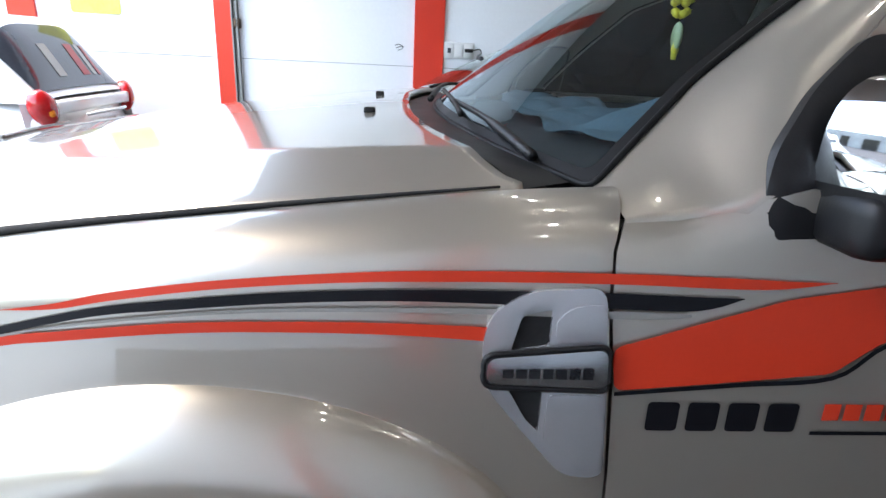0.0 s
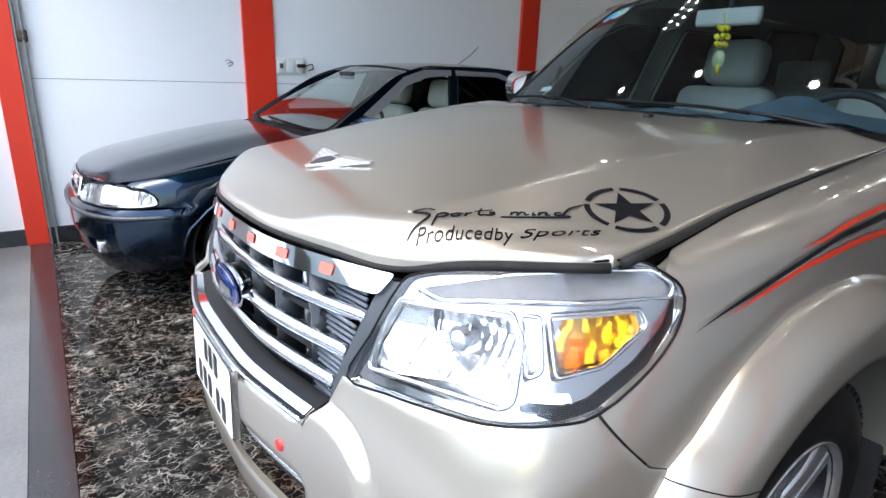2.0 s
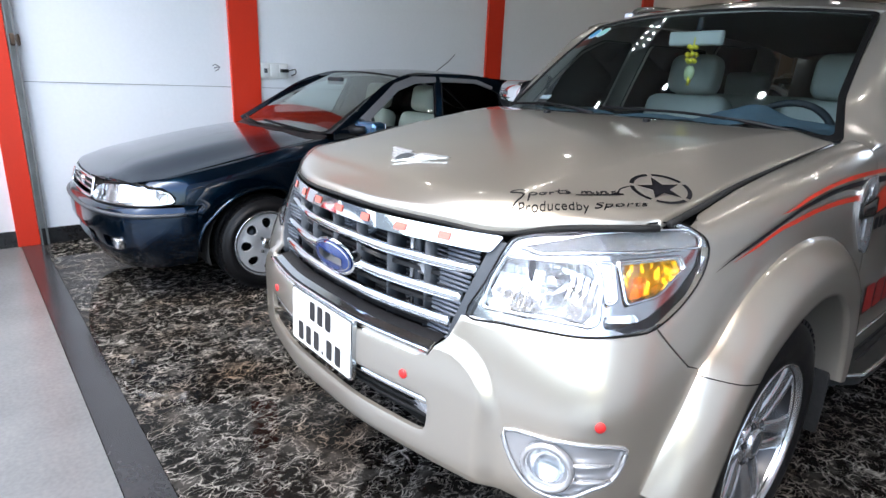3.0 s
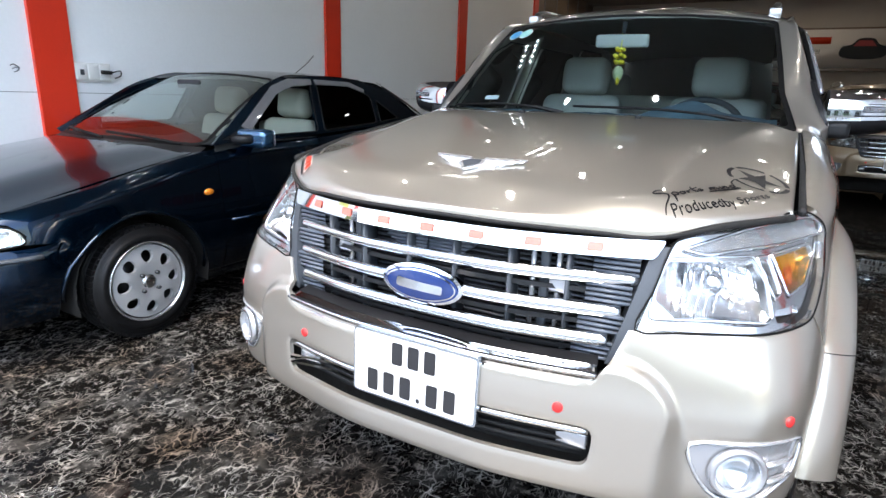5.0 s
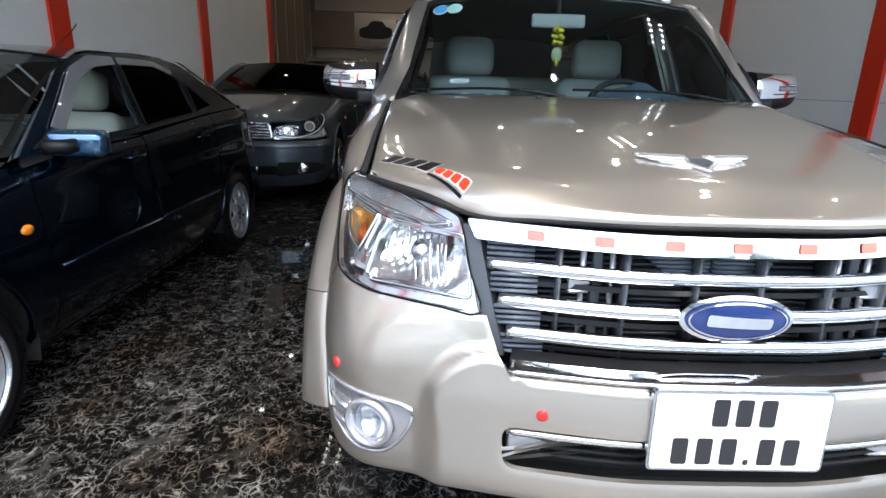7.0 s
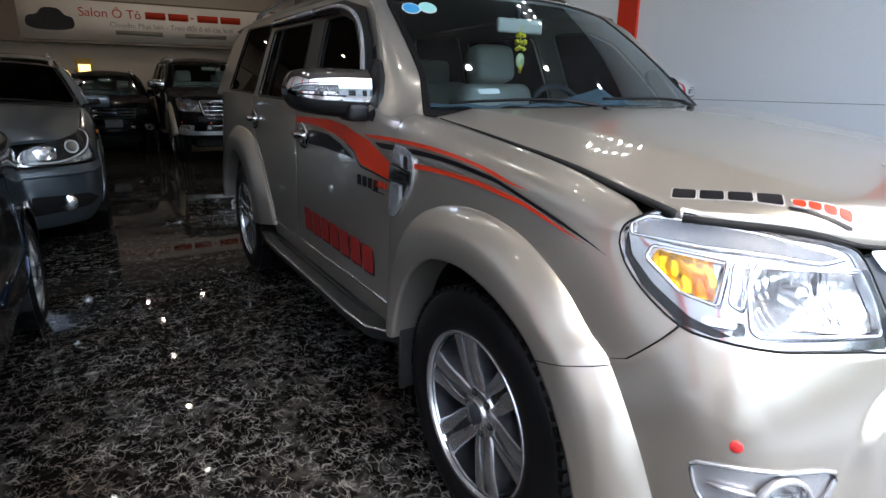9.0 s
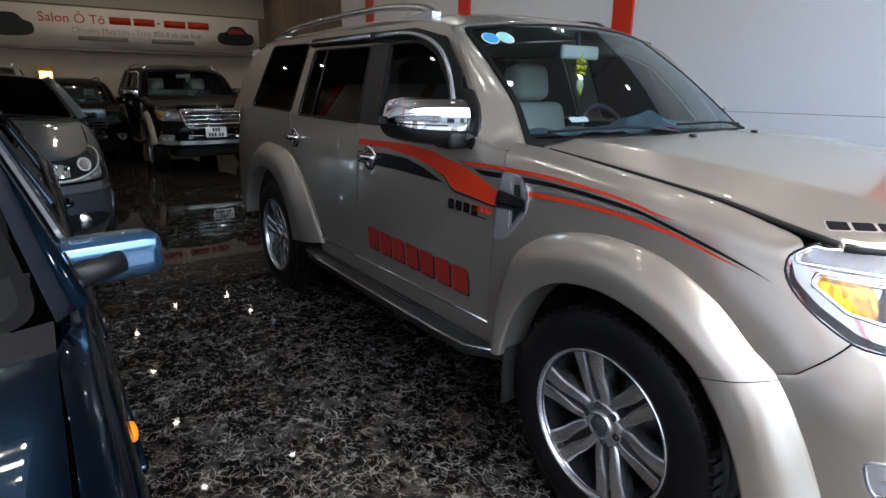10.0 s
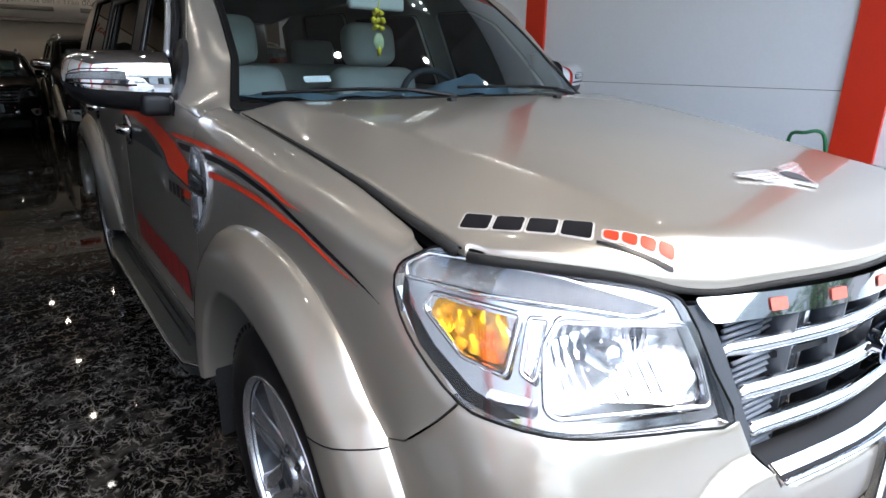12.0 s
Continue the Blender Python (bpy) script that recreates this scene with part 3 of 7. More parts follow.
outlet = thing("wall_socket", "white double socket and switch with a black plug", "socket", at=(WALL_L, 1.41, 1.285))
part("back_box", box(0, .022, .0, .27, 0, .135, .005), WHITEPL, outlet)
for y in (.012, .098, .184):
    part("module", box(.022, .030, y, y + .075, .015, .120, .004), WHITEPL, outlet)
part("switch", box(.030, .036, .035, .065, .045, .085, .003), GREYPLASTIC, outlet)
part("plug", box(.030, .075, .185, .255, .055, .085, .008), BLACK, outlet)
part("lead", tube(curve([(.07, .25, .07), (.08, .31, .085), (.05, .33, .05), (.02, .30, .03)], 6), .005, 6), BLACK, outlet)
cord = thing("loose_wires", "thin loose wires poking from the wall", "wire", at=(WALL_L, 1.06, 1.36))
for k in range(3):
    part("wire", tube(curve([(0, 0, 0), (.02, -.02 - .01 * k, -.02 + .02 * k), (.035, -.05 - .01 * k, -.03 + .02 * k)], 4), .003, 5), GREYPLASTIC, cord)

sign = thing("wall_poster", "yellow-green poster with rounded corners on the outside wall", "poster", at=(WALL_L, -1.50, 1.50))
part("poster_sheet", panel(rounded([(-.20, 0), (.20, 0), (.20, .36), (-.20, .36)], .03), lambda a, b: (.006, a, b), .1, rim=.005), surf("poster_yellow", (.62, .60, .12), .5, 0, .35, 7, 40), sign)

YB = BACK - .25
structure("loft_edge", box(WALL_L, WALL_R, YB + .012, BACK, 2.10, 3.02), WALL_WARM, "dark parapet at the back")
banner = thing("banner", "long pale banner with red and grey lettering and two car pictures", "banner", at=(0, YB, 2.22))
PRINT = surf("banner_vinyl", (.82, .77, .73), .5, 0, .05, 2, 60)
part("sheet", box(-2.80, 2.86, -.004, .010, -.06, .76), PRINT, banner)
for text, size, x, z, mat in (("Salon \u00d4 T\u00f4", .26, -1.72, .44, RED_DECAL), ("Chuy\u00ean: Mua b\u00e1n - Trao \u0111\u1ed5i \u00f4 t\u00f4 c\u00e1c lo\u1ea1i", .155, -1.15, .245, GREY_DECAL)):
    for piece in islands(letters(text, size)):
        part("letter", slab_geo(piece, lambda a, b, t, x=x, z=z: (x + a, -.006 - t, z + b), .003), mat, banner, "", False)
for x0, x1, z0, z1, mat in ((-.42, .0, .45, .60, RED_DECAL), (.06, .48, .45, .60, RED_DECAL), (.54, .60, .51, .54, RED_DECAL), (.68, 1.14, .45, .60, RED_DECAL), (1.2, 1.66, .45, .60, RED_DECAL),
                            (-1.05, -.10, .09, .18, GREY_DECAL), (.38, 1.30, .09, .18, GREY_DECAL)):
    part("letter_bar", box(x0, x1, -.009, -.005, z0, z1), mat, banner)
for cx, mat in ((-2.25, BLACK), (2.28, BLACK)):
    part("printed_car", panel(curve([(cx - .42, .20), (cx - .40, .38), (cx - .22, .44), (cx - .10, .56), (cx + .16, .56), (cx + .28, .44), (cx + .42, .38), (cx + .42, .20), (cx + .2, .13), (cx - .2, .13)], 4, True), lambda a, b: (a, -.006, b), .1), mat, banner)
part("printed_window", panel(rounded([(2.08, .40), (2.18, .52), (2.42, .52), (2.52, .40)], .02), lambda a, b: (a, -.008, b), .1), DARKRED_DECAL, banner)
shrine = thing("lit_shrine", "small gold altar cabinet glowing on the back wall", "shrine", at=(-1.75, YB, 1.45))
part("cabinet", box(-.16, .16, -.22, .0, 0, .30, .01), surf("gilt_wood", (.55, .36, .08), .4, .3, .3, 12, 60), shrine)
part("glow_panel", box(-.11, .11, -.225, -.222, .04, .20), glow("warm_glow", (1.0, .62, .18), 3.0), shrine)
part("gable", box(-.19, .19, -.24, .0, .30, .33, .008), surf("gilt_trim", (.6, .42, .12), .35, .4, .2, 12, 60), shrine)
hose = thing("green_hose", "loop of green hose beside the wall", "hose", at=(2.9, 1.3, 0))
part("loop", tube(curve([(.15, .0, .0), (.1, .05, .5), (.02, .10, .88), (-.02, .0, .94), (.06, -.10, .90), (.12, -.12, .4), (.15, -.1, 0)], 6), .012, 7), surf("green_rubber", (.02, .16, .06), .5, 0, .2, 20, 100), hose)

# ---- wheels ----
def wheel(parent, at, sx, radius, width, rim_r, style):
    """A wheel under its car; its face looks along x times sx."""
    hub = new("wheel")
    hub.parent = parent
    hub.matrix_basis = Matrix.Translation(at) @ (Matrix.Identity(4) if sx > 0 else Matrix.Rotation(math.pi, 4, "Z"))
    w, r, q = width / 2, radius, rim_r
    side = [(q - .008, w - .022), (q + .004, w - .012), (q + .02, w - .004), ((q + r) / 2, w), (r - .045, w - .004), (r - .022, w - .012), (r - .006, w - .024)]
    tread = [(r - .002, w - .032), (r, w - .07), (r - .008, w - .073), (r - .008, w - .082), (r, w - .085), (r + .001, .012), (r - .008, .009)]
    half = side + tread
    part("tyre", lathe([(a, b) for a, b in half] + [(a, -b) for a, b in half[::-1]], 64), RUBBER, hub)
    blocks = []
    for i in range(64):
        m = Matrix.Rotation(2 * math.pi * i / 64, 4, "X")
        for y0, y1 in ((w - .062, w - .020), (-w + .020, -w + .062)):
            blocks.append(moved(box_geo(y0, y1, -.0115, .0115, r - .016, r + .004), m))
    part("tread", join(*blocks), RUBBER, hub, smooth=False)["kind"] = "stuff"
    part("rim", lathe([(q + .007, w - .014), (q + .007, w - .005), (q + .001, w - .005), (q - .004, w - .014), (q - .008, w - .03)], 64), ALLOY, hub)
    # barrel coloured dark so the openings between the spokes look shaded
    part("rim_barrel", lathe([(q - .012, w - .03), (q - .018, w - .06), (q - .03, w - .10), (q - .02, -w + .02)], 64), ALLOY_DARK, hub)
    part("brake_disc", lathe([(.02, w - .12), (q * .62, w - .12), (q * .62, w - .135), (.02, w - .135)], 40), ALLOY_DARK, hub)
    # black disc stands for the shade deep inside the wheel
    part("inner_barrel", lathe([(q - .03, w - .15), (.0, w - .155)], 32), DARK, hub)
    bars = []
    if style == "twin":
        face = w - .045
        for i in range(6):
            m = Matrix.Rotation(2 * math.pi * i / 6 + .3, 4, "X")
            for s in (-1, 1):
                def spoke(a, b, s=s):
                    rr = .045 + a * (q - .047)
                    mid = s * (.0175 + .010 * math.sin(a * 5.5) * (1 - a) + .019 * a)
                    wid = .0125 + .0145 * a
                    t = b * 2 - 1
                    return face + .010 * math.sin(a * 2.4) + .018 * a - .006 * abs(t) ** 6 - .003 * (1 + s * t), mid + wid * t, rr
                bars.append(moved(grid(spoke, 12, 8), m))
                for e in (0, 1):
                    def wall(a, b, s=s, e=e):
                        p = spoke(a, e)
                        return p[0] - b * .055, p[1] * (1 - .12 * b), p[2]
                    bars.append(moved(grid(wall, 12, 1), m))
            web = [(face - .006, -.02, .05), (face - .006, .02, .05), (face - .012, .03, q - .01), (face - .012, -.03, q - .01)]
            part("spoke", join(*bars), ALLOY, hub)
            part("spoke_web", moved((web, [(0, 1, 2, 3)]), m), ALLOY_DARK, hub)
            bars = []
        part("hub_plate", lathe([(.078, face - .03), (.076, face - .002), (.068, face + .006), (.045, face + .008)], 36), ALLOY, hub)
        part("hub_cap", lathe([(.046, face + .004), (.043, face + .018), (.036, face + .021), (.032, face + .014), (.0, face + .015)], 32), ALLOY, hub)
        part("cap_disc", lathe([(.031, face + .015), (.029, face + .018), (0, face + .018)], 24), GREYPLASTIC, hub)
        for i in range(6):
            a = 2 * math.pi * (i + .5) / 6 + .3
            at_nut = Matrix.Translation((face - .004, .060 * math.cos(a), .060 * math.sin(a)))
            # flush black disc paints the shade of the nut's well
            part("nut_well", moved(lathe([(.0125, .0), (.0125, .0115), (0, .0115)], 14), at_nut), DARK, hub)
            part("lug_nut", moved(lathe([(.0075, .008), (.0075, .015), (.004, .018), (0, .018)], 6), at_nut), ALLOY_DARK, hub)
    elif style == "holes":
        face = w - .022
        holes = []
        for i in range(8):
            a = 2 * math.pi * i / 8
            holes.append([((.136 + .034 * math.cos(t)) * math.cos(a) - (.031 + .008 * math.cos(t)) * math.sin(t) * math.sin(a), (.136 + .034 * math.cos(t)) * math.sin(a) + (.031 + .008 * math.cos(t)) * math.sin(t) * math.cos(a))
                          for t in [2 * math.pi * k / 12 for k in range(12)]])
        ring = [((q - .012) * math.cos(t), (q - .012) * math.sin(t)) for t in [2 * math.pi * k / 48 for k in range(48)]]
        part("wheel_disc", panel(ring, lambda a, b: (face + .02 * math.sin(min(1, math.hypot(a, b) / .12) * 1.57) - .018 * ease(.10, q, math.hypot(a, b)), a, b), .016, rim=.02, holes=holes), ALLOY_PALE, hub)
        part("hub_cap", lathe([(.04, face + .0), (.036, face + .016), (.02, face + .02), (0, face + .02)], 24), DULL_CHROME, hub)
        for i in range(4):
            a = 2 * math.pi * (i + .5) / 4
            part("lug_nut", moved(lathe([(.010, 0), (.010, .02), (0, .022)], 8), Matrix.Translation((face + .012, .058 * math.cos(a), .058 * math.sin(a)))), ALLOY_DARK, hub)
    else:
        face = w - .03
        for i in range(5):
            m = Matrix.Rotation(2 * math.pi * i / 5, 4, "X")
            part("spoke", moved(grid(lambda a, b: (face + .01 - .012 * a - .02 * abs(b * 2 - 1) ** 3, (b * 2 - 1) * (.026 + .02 * a), .03 + a * (q - .03)), 6, 6), m), ALLOY, hub)
        part("hub_cap", lathe([(.05, face - .01), (.045, face + .012), (0, face + .014)], 24), ALLOY, hub)
    return hub


def ribbon(pts):
    """An outline along a centre line of (u, h, width)."""
    line = curve(pts, 5)
    up, dn = [], []
    for i, (u, h, w) in enumerate(line):
        a, b = line[max(0, i - 1)], line[min(len(line) - 1, i + 1)]
        d = Vector((b[0] - a[0], b[1] - a[1])).normalized()
        w = max(w, .0008) / 2
        up.append((u - d.y * w, h + d.x * w))
        dn.append((u + d.y * w, h - d.x * w))
    return dn + up[::-1]


def seat(parent, x, y, z, cloth, name="seat"):
    """A car seat: cushion, backrest and headrest, facing -y."""
    part(name + "_cushion", box(x - .25, x + .25, y - .48, y + .06, z, z + .17, .06, 3), cloth, parent)
    part(name + "_back", moved(box_geo(-.24, .24, -.09, .09, 0, .60, bevel=.085, seg=4), pose(x, y + .05, z + .10, -14)), cloth, parent)
    part(name + "_headrest", moved(box_geo(-.14, .14, -.08, .08, 0, .215, bevel=.076, seg=5), pose(x, y + .20, z + .69, -10)), cloth, parent)


def front_xy(s, h, off=0.0):
    """The skin across the whole nose: s runs from right to left through the middle."""
    x, y, z = body(-.80 + abs(s), h)
    return (x if s >= 0 else -x), y, z


def both(pts):
    """Mirrors the right-going outline of a left half to the whole nose; pts go from the middle outwards in u."""
    left = [(u + .80, h) for u, h in pts]
    return left + [(-s, h) for s, h in left[::-1]]


LAMP = [(-.315, .845), (-.285, .92), (-.255, 1.0), (-.22, 1.022), (-.10, 1.043), (.05, 1.054), (.22, 1.062), (.31, 1.054), (.362, 1.03), (.36, .975), (.31, .92),
        (.22, .868), (.14, .858), (0, .852), (-.12, .850), (-.22, .847)]
ARCH_OUT = [(.25, .50), (.30, .62), (.375, .755), (.43, .80), (.50, .863), (.567, .906), (.665, .951), (.77, .976), (.86, .983), (.94, .978), (1.034, .960), (1.13, .923), (1.2, .877), (1.245, .825), (1.285, .714), (1.31, .6), (1.31, .47)]
ARCH_IN = [(.375, .46), (.40, .53), (.435, .60), (.475, .660), (.545, .738), (.66, .800), (.786, .834), (.89, .838), (1.01, .812), (1.12, .74), (1.185, .65), (1.23, .55), (1.25, .47)]
REAR_OUT = [(2.83, .52), (2.92, .63), (3.06, .80), (3.2, .93), (3.36, 1.0), (3.55, 1.02), (3.75, 1.02), (3.93, .97), (4.08, .88), (4.18, .75), (4.22, .6), (4.2, .48)]
REAR_IN = [(3.22, .46), (3.25, .54), (3.29, .64), (3.36, .73), (3.45, .80), (3.56, .85), (3.68, .866), (3.80, .85), (3.92, .80), (4.03, .71), (4.11, .60), (4.15, .47)]


def even(pts, n):
    """n + 1 evenly spaced points on a smooth line."""
    line = curve(pts, 8)
    run = [0.0]
    for a, b in zip(line, line[1:]):
        run.append(run[-1] + math.dist(a, b))
    out = []
    for i in range(n + 1):
        d, k = run[-1] * i / n, 0
        while k < len(run) - 2 and run[k + 1] < d:
            k += 1
        t = (d - run[k]) / (run[k + 1] - run[k])
        out.append(tuple(a + (b - a) * t for a, b in zip(line[k], line[k + 1])))
    return out


def flare(outer, inner, sx, start=(0.0, 0.0), stop=(1.0, 1.0)):
    """The raised lip round a wheel opening."""
    n = 60
    fine = even(outer, 1200), even(inner, 1200)
    o, i = ([line[round(1200 * (start[e] + (stop[e] - start[e]) * k / n))] for k in range(n + 1)] for e, line in enumerate(fine))
    verts, faces = [], []
    a, b = 0, n
    for k in range(a, b + 1):
        po = Vector(body(*o[k]))
        po.x -= .006
        pi = Vector((.890, *i[k]))
        # a rounded shoulder, then a face that runs level with the car's side
        across = [po.lerp(pi, q) + Vector((lift, 0, 0)) for q, lift in ((.015, .012), (.06, .018), (.16, .026), (.30, .032), (.45, .034), (.60, .028), (.80, .015), (.95, .003))]
        verts += [po, *across, pi, Vector((.872, *i[k])), Vector((.76, pi.y, pi.z))]
    w = 12
    for k in range(b - a):
        for j in range(w - 1):
            faces.append((k * w + j, k * w + j + 1, (k + 1) * w + j + 1, (k + 1) * w + j))
    for k0, turn in ((0, True), ((b - a) * w, False)):
        n0 = len(verts)
        verts += [v.copy() for v in verts[k0:k0 + w]]
        ring = tuple(range(n0, n0 + w))
        faces.append(ring[::-1] if turn else ring)
    verts = [(v.x * sx, v.y, v.z) for v in verts]
    return verts, faces if sx > 0 else [q[::-1] for q in faces]


def hood_sheet():
    """The hood as one even sheet with a rolled edge all round."""
    rear = lambda x: hermite((0, .3, .5, .66, .726), (1.105, 1.118, 1.155, 1.215, 1.262), abs(x))
    edge = [(0, .016), (0, .010), (.0012, .005), (.004, .0015), (.010, .0)]         # inset and drop
    nx, ny = 116, 70
    cols = [(-1, d, k) for d, k in edge] + [(i / nx * 2 - 1, 0, 0) for i in range(2, nx - 1)] + [(1, d, k) for d, k in edge[::-1]]
    rows = [(0, d, k) for d, k in edge] + [((j / ny) ** 1.2, 0, 0) for j in range(2, ny)] + [(1, 0, 0), (1, 0, .015)]
    verts = []
    for s, dx, kx in cols:
        for t, dy, ky in rows:
            x0 = s * .70
            y = hood_front(x0) + dy + t * (rear(x0) - hood_front(x0) - dy)
            wide = .700 + .0155 * max(0.0, y - .34) / .53
            x = s * wide - math.copysign(dx, s) * (dx > 0)
            verts.append((x, y, hood(x, y) - max(kx, ky)))
    w = len(rows)
    return verts, [(i * w + j, (i + 1) * w + j, (i + 1) * w + j + 1, i * w + j + 1) for i in range(len(cols) - 1) for j in range(w - 1)]


def suv(label, skin, decals, group=""):
    """The large seven-seat car with its nose at y = 0."""
    car = thing("suv", label, "car", group)
    P = lambda name, geo, mat, lab="", smooth=True: part(name, geo, mat, car, lab, smooth)
    side_glass = lambda y, z: (glass_x(z), y, z)
    # hood
    P("hood", hood_sheet(), skin, "champagne hood with a raised centre" if decals else "")
    # black tube stands for the shaded gap under the hood's front edge
    P("hood_front_seal", tube([(x / 100, hood_front(x / 100) - .001 - .003 * ease(.47, .55, abs(x) / 100), hood(x / 100, hood_front(x / 100)) - .0195 + .004 * ease(.47, .55, abs(x) / 100)) for x in range(-70, 71, 2)], [.0045 + .0035 * ease(.47, .55, abs(x) / 100) for x in range(-70, 71, 2)], 7), DARK)
    # likewise the shade in the gap between hood and wing
    for sx in (1, -1):
        P("hood_seal", tube([(sx * (.7165 + .011 * (y - .37)), y, hood(.712, y) - .0030) for y in [.345 + .03 * k for k in range(30)]], [.0085 - .0068 * k / 29 for k in range(30)], 7), DARK)
    P("hood_shadow_gap", panel([(-.69, .36)] + [(x, hood_front(x) + .012) for x in (-.6, -.4, -.2, 0, .2, .4, .6)] + [(.69, .36), (.735, 1.25), (-.735, 1.25)],
                               lambda x, y: (x, y, hood(x, y) - .055 if abs(x) < .6 else hood(x, y) - .05), .06), DARK)
    # bumper with its openings
    air = rounded([(s, h) for s, h in ((-.425, .548), (.425, .548), (.432, .640), (-.432, .640))], .03)
    fog = [(-.165, .630), (-.05, .640), (.05, .643), (.180, .632), (.186, .60), (.160, .557), (.10, .537), (.05, .517), (-.01, .508), (-.09, .520), (-.145, .568)]
    fogs = [[(u + .8, h) for u, h in curve(fog, 3, True)], [(-u - .8, h) for u, h in curve(fog, 3, True)]]
    rim_line = [(-.80, .733), (-.42, .733), (-.38, .743), (-.35, .79), (-.328, .842), (-.22, .8445), (-.12, .8475), (0, .8495), (.14, .8555), (.221, .8655), (.3385, .7745), (.388, .7585), (.41, .68),
                (.385, .56), (.36, .465), (.2, .46), (0, .462), (-.25, .478), (-.80, .482)]
    P("front_bumper", panel(both(rim_line), front_xy, .0085, rim=.012, roll=.002, holes=[air] + fogs), skin, "bumper with a proud centre section")
    # black sheet stands for the shade inside the air intake
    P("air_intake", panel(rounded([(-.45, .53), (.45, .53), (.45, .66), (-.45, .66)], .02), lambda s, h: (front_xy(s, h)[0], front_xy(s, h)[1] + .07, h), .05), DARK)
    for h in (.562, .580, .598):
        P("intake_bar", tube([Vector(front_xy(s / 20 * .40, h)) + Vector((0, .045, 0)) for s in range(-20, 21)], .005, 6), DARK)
    P("intake_trim", tube([Vector(front_xy(s / 20 * .418, .624)) + Vector((0, .016, 0)) for s in range(-20, 21)], .009, 8), CHROME, "chrome strip in the air intake")
    for s in (-.36, .36):
        P("tow_cover", box(s - .035, s + .035, front_xy(s, .6)[1] + .04, front_xy(s, .6)[1] + .065, .568, .606, .006), SILVERPLASTIC)
    # grille
    at_front = lambda s, h: (front_xy(s, h)[0], front_xy(s, max(h, .815))[1], h)
    # black sheet in place of the shaded depth behind the grille
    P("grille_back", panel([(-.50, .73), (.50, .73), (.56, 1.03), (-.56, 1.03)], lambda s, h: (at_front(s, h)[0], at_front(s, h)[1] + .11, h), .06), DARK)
    P("grille_top_bar", panel(rounded([(-.507, .979), (.507, .979), (.532, 1.014), (-.532, 1.014)], .01), at_front, .015, off=.004, rim=.05), CHROME, "chrome grille bar with worn red letters")
    for h, e in ((.931, .470), (.867, .444), (.808, .424)):
        n = 30
        geo = tube([Vector(at_front(e * k / n, h)) + Vector((0, .026, 0)) for k in range(-n, n + 1)], .0142, 10)
        P("grille_bar", geo, CHROME)
        P("grille_louvre", panel([(-e + .07, h - .036), (e - .07, h - .036), (e - .07, h - .026), (-e + .07, h - .026)], lambda s, z: (at_front(s, z)[0], at_front(s, z)[1] + .040, z), .03, rim=.03), BLACK)
    # the sill under the grille leans forward, with a bright lip above and below
    at_sill = lambda s, h: (front_xy(s, .70)[0], front_xy(s, .70)[1] + .012 - .010 * (h - .733) / .022, h)
    P("grille_sill", panel([(-.412, .733), (.412, .733), (.424, .755), (-.424, .755)], at_sill, .015, rim=.03), CHROME, "dark-mirroring chrome sill under the grille")
    for half, h, r in ((.412, .732, .0035), (.424, .757, .0042)):
        P("sill_lip", tube([at_sill(half * k / 24, h) for k in range(-24, 25)], r, 7), CHROME)
    P("sill_ledge", panel([(-.424, .0), (.424, .0), (.410, .06), (-.410, .06)], lambda s, d: (front_xy(s, .70)[0], front_xy(s, .70)[1] + .006 + d, .758 + .25 * d), .02), BLACK)
    for sx in (1, -1):
        P("grille_frame", panel([(-.372, .765), (-.338, .765), (-.262, 1.0), (-.30, 1.0)], lambda u, h: (body(u, max(h, .815))[0], body(u, max(h, .815))[1] + .012, h), .02, off=.006, rim=.06, sx=sx), GREYPLASTIC)
        for h in (.960, .903, .843, .786):
            for k in range(4):
                z = h - .018 + k * .011
                P("vent_slat", tube([Vector((sx * (.335 + (h - .8) * .12 + .0), front_xy(.35, max(h, .815))[1] + .034, z)), Vector((sx * (.425 + (h - .8) * .12), front_xy(.42, max(h, .815))[1] + .026, z))], .0045, 4), SLAT)
    for x in (-.31, -.19, -.06, .06, .19, .31):
        P("grille_rib", box(x - .003, x + .003, at_front(abs(x), .87)[1] + .035, at_front(abs(x), .87)[1] + .09, .755, .99), GREYPLASTIC)
    for z in [.758 + .012 * k for k in range(19)]:
        P("radiator_fin", box(-.36, .36, .065, .075, z, z + .004), GREYPLASTIC)
    P("radiator_post", box(-.245, -.225, .05, .065, .78, .975, .004), GREYPLASTIC)
    P("radiator_post", box(.245, .265, .05, .065, .78, .975, .004), GREYPLASTIC)
    for x in (-.262, -.205, .228, .285):
        P("radiator_pipe", tube([(x, .058, .77), (x, .058, .985)], .007, 7), SILVERPLASTIC)
    for x in (-.27, .29):
        P("radiator_clip", box(x - .022, x + .022, .040, .056, .885, .925, .006), SILVERPLASTIC)
    # slanted slats behind the top of the grille
    for k in range(5):
        half = .135 - .011 * k
        P("duct_slat", box(-.025 - half, -.029, .036, .062, .968 - .0085 * k, .973 - .0085 * k), SLAT)
        P("duct_slat", box(-.021, -.025 + half, .036, .062, .968 - .0085 * k, .973 - .0085 * k), SLAT)
    # badge
    badge = thing_part("badge", car)
    oval = lambda a, b, k=40: [(a * math.cos(2 * math.pi * i / k), b * math.sin(2 * math.pi * i / k)) for i in range(k)]
    at_badge = lambda a, b: (a, -.030 - .012 * (1 - (a / .105) ** 2 - (b / .05) ** 2), .870 + b)
    part("badge_rim", panel(oval(.104, .046), at_badge, .015, rim=.03), CHROME, badge)
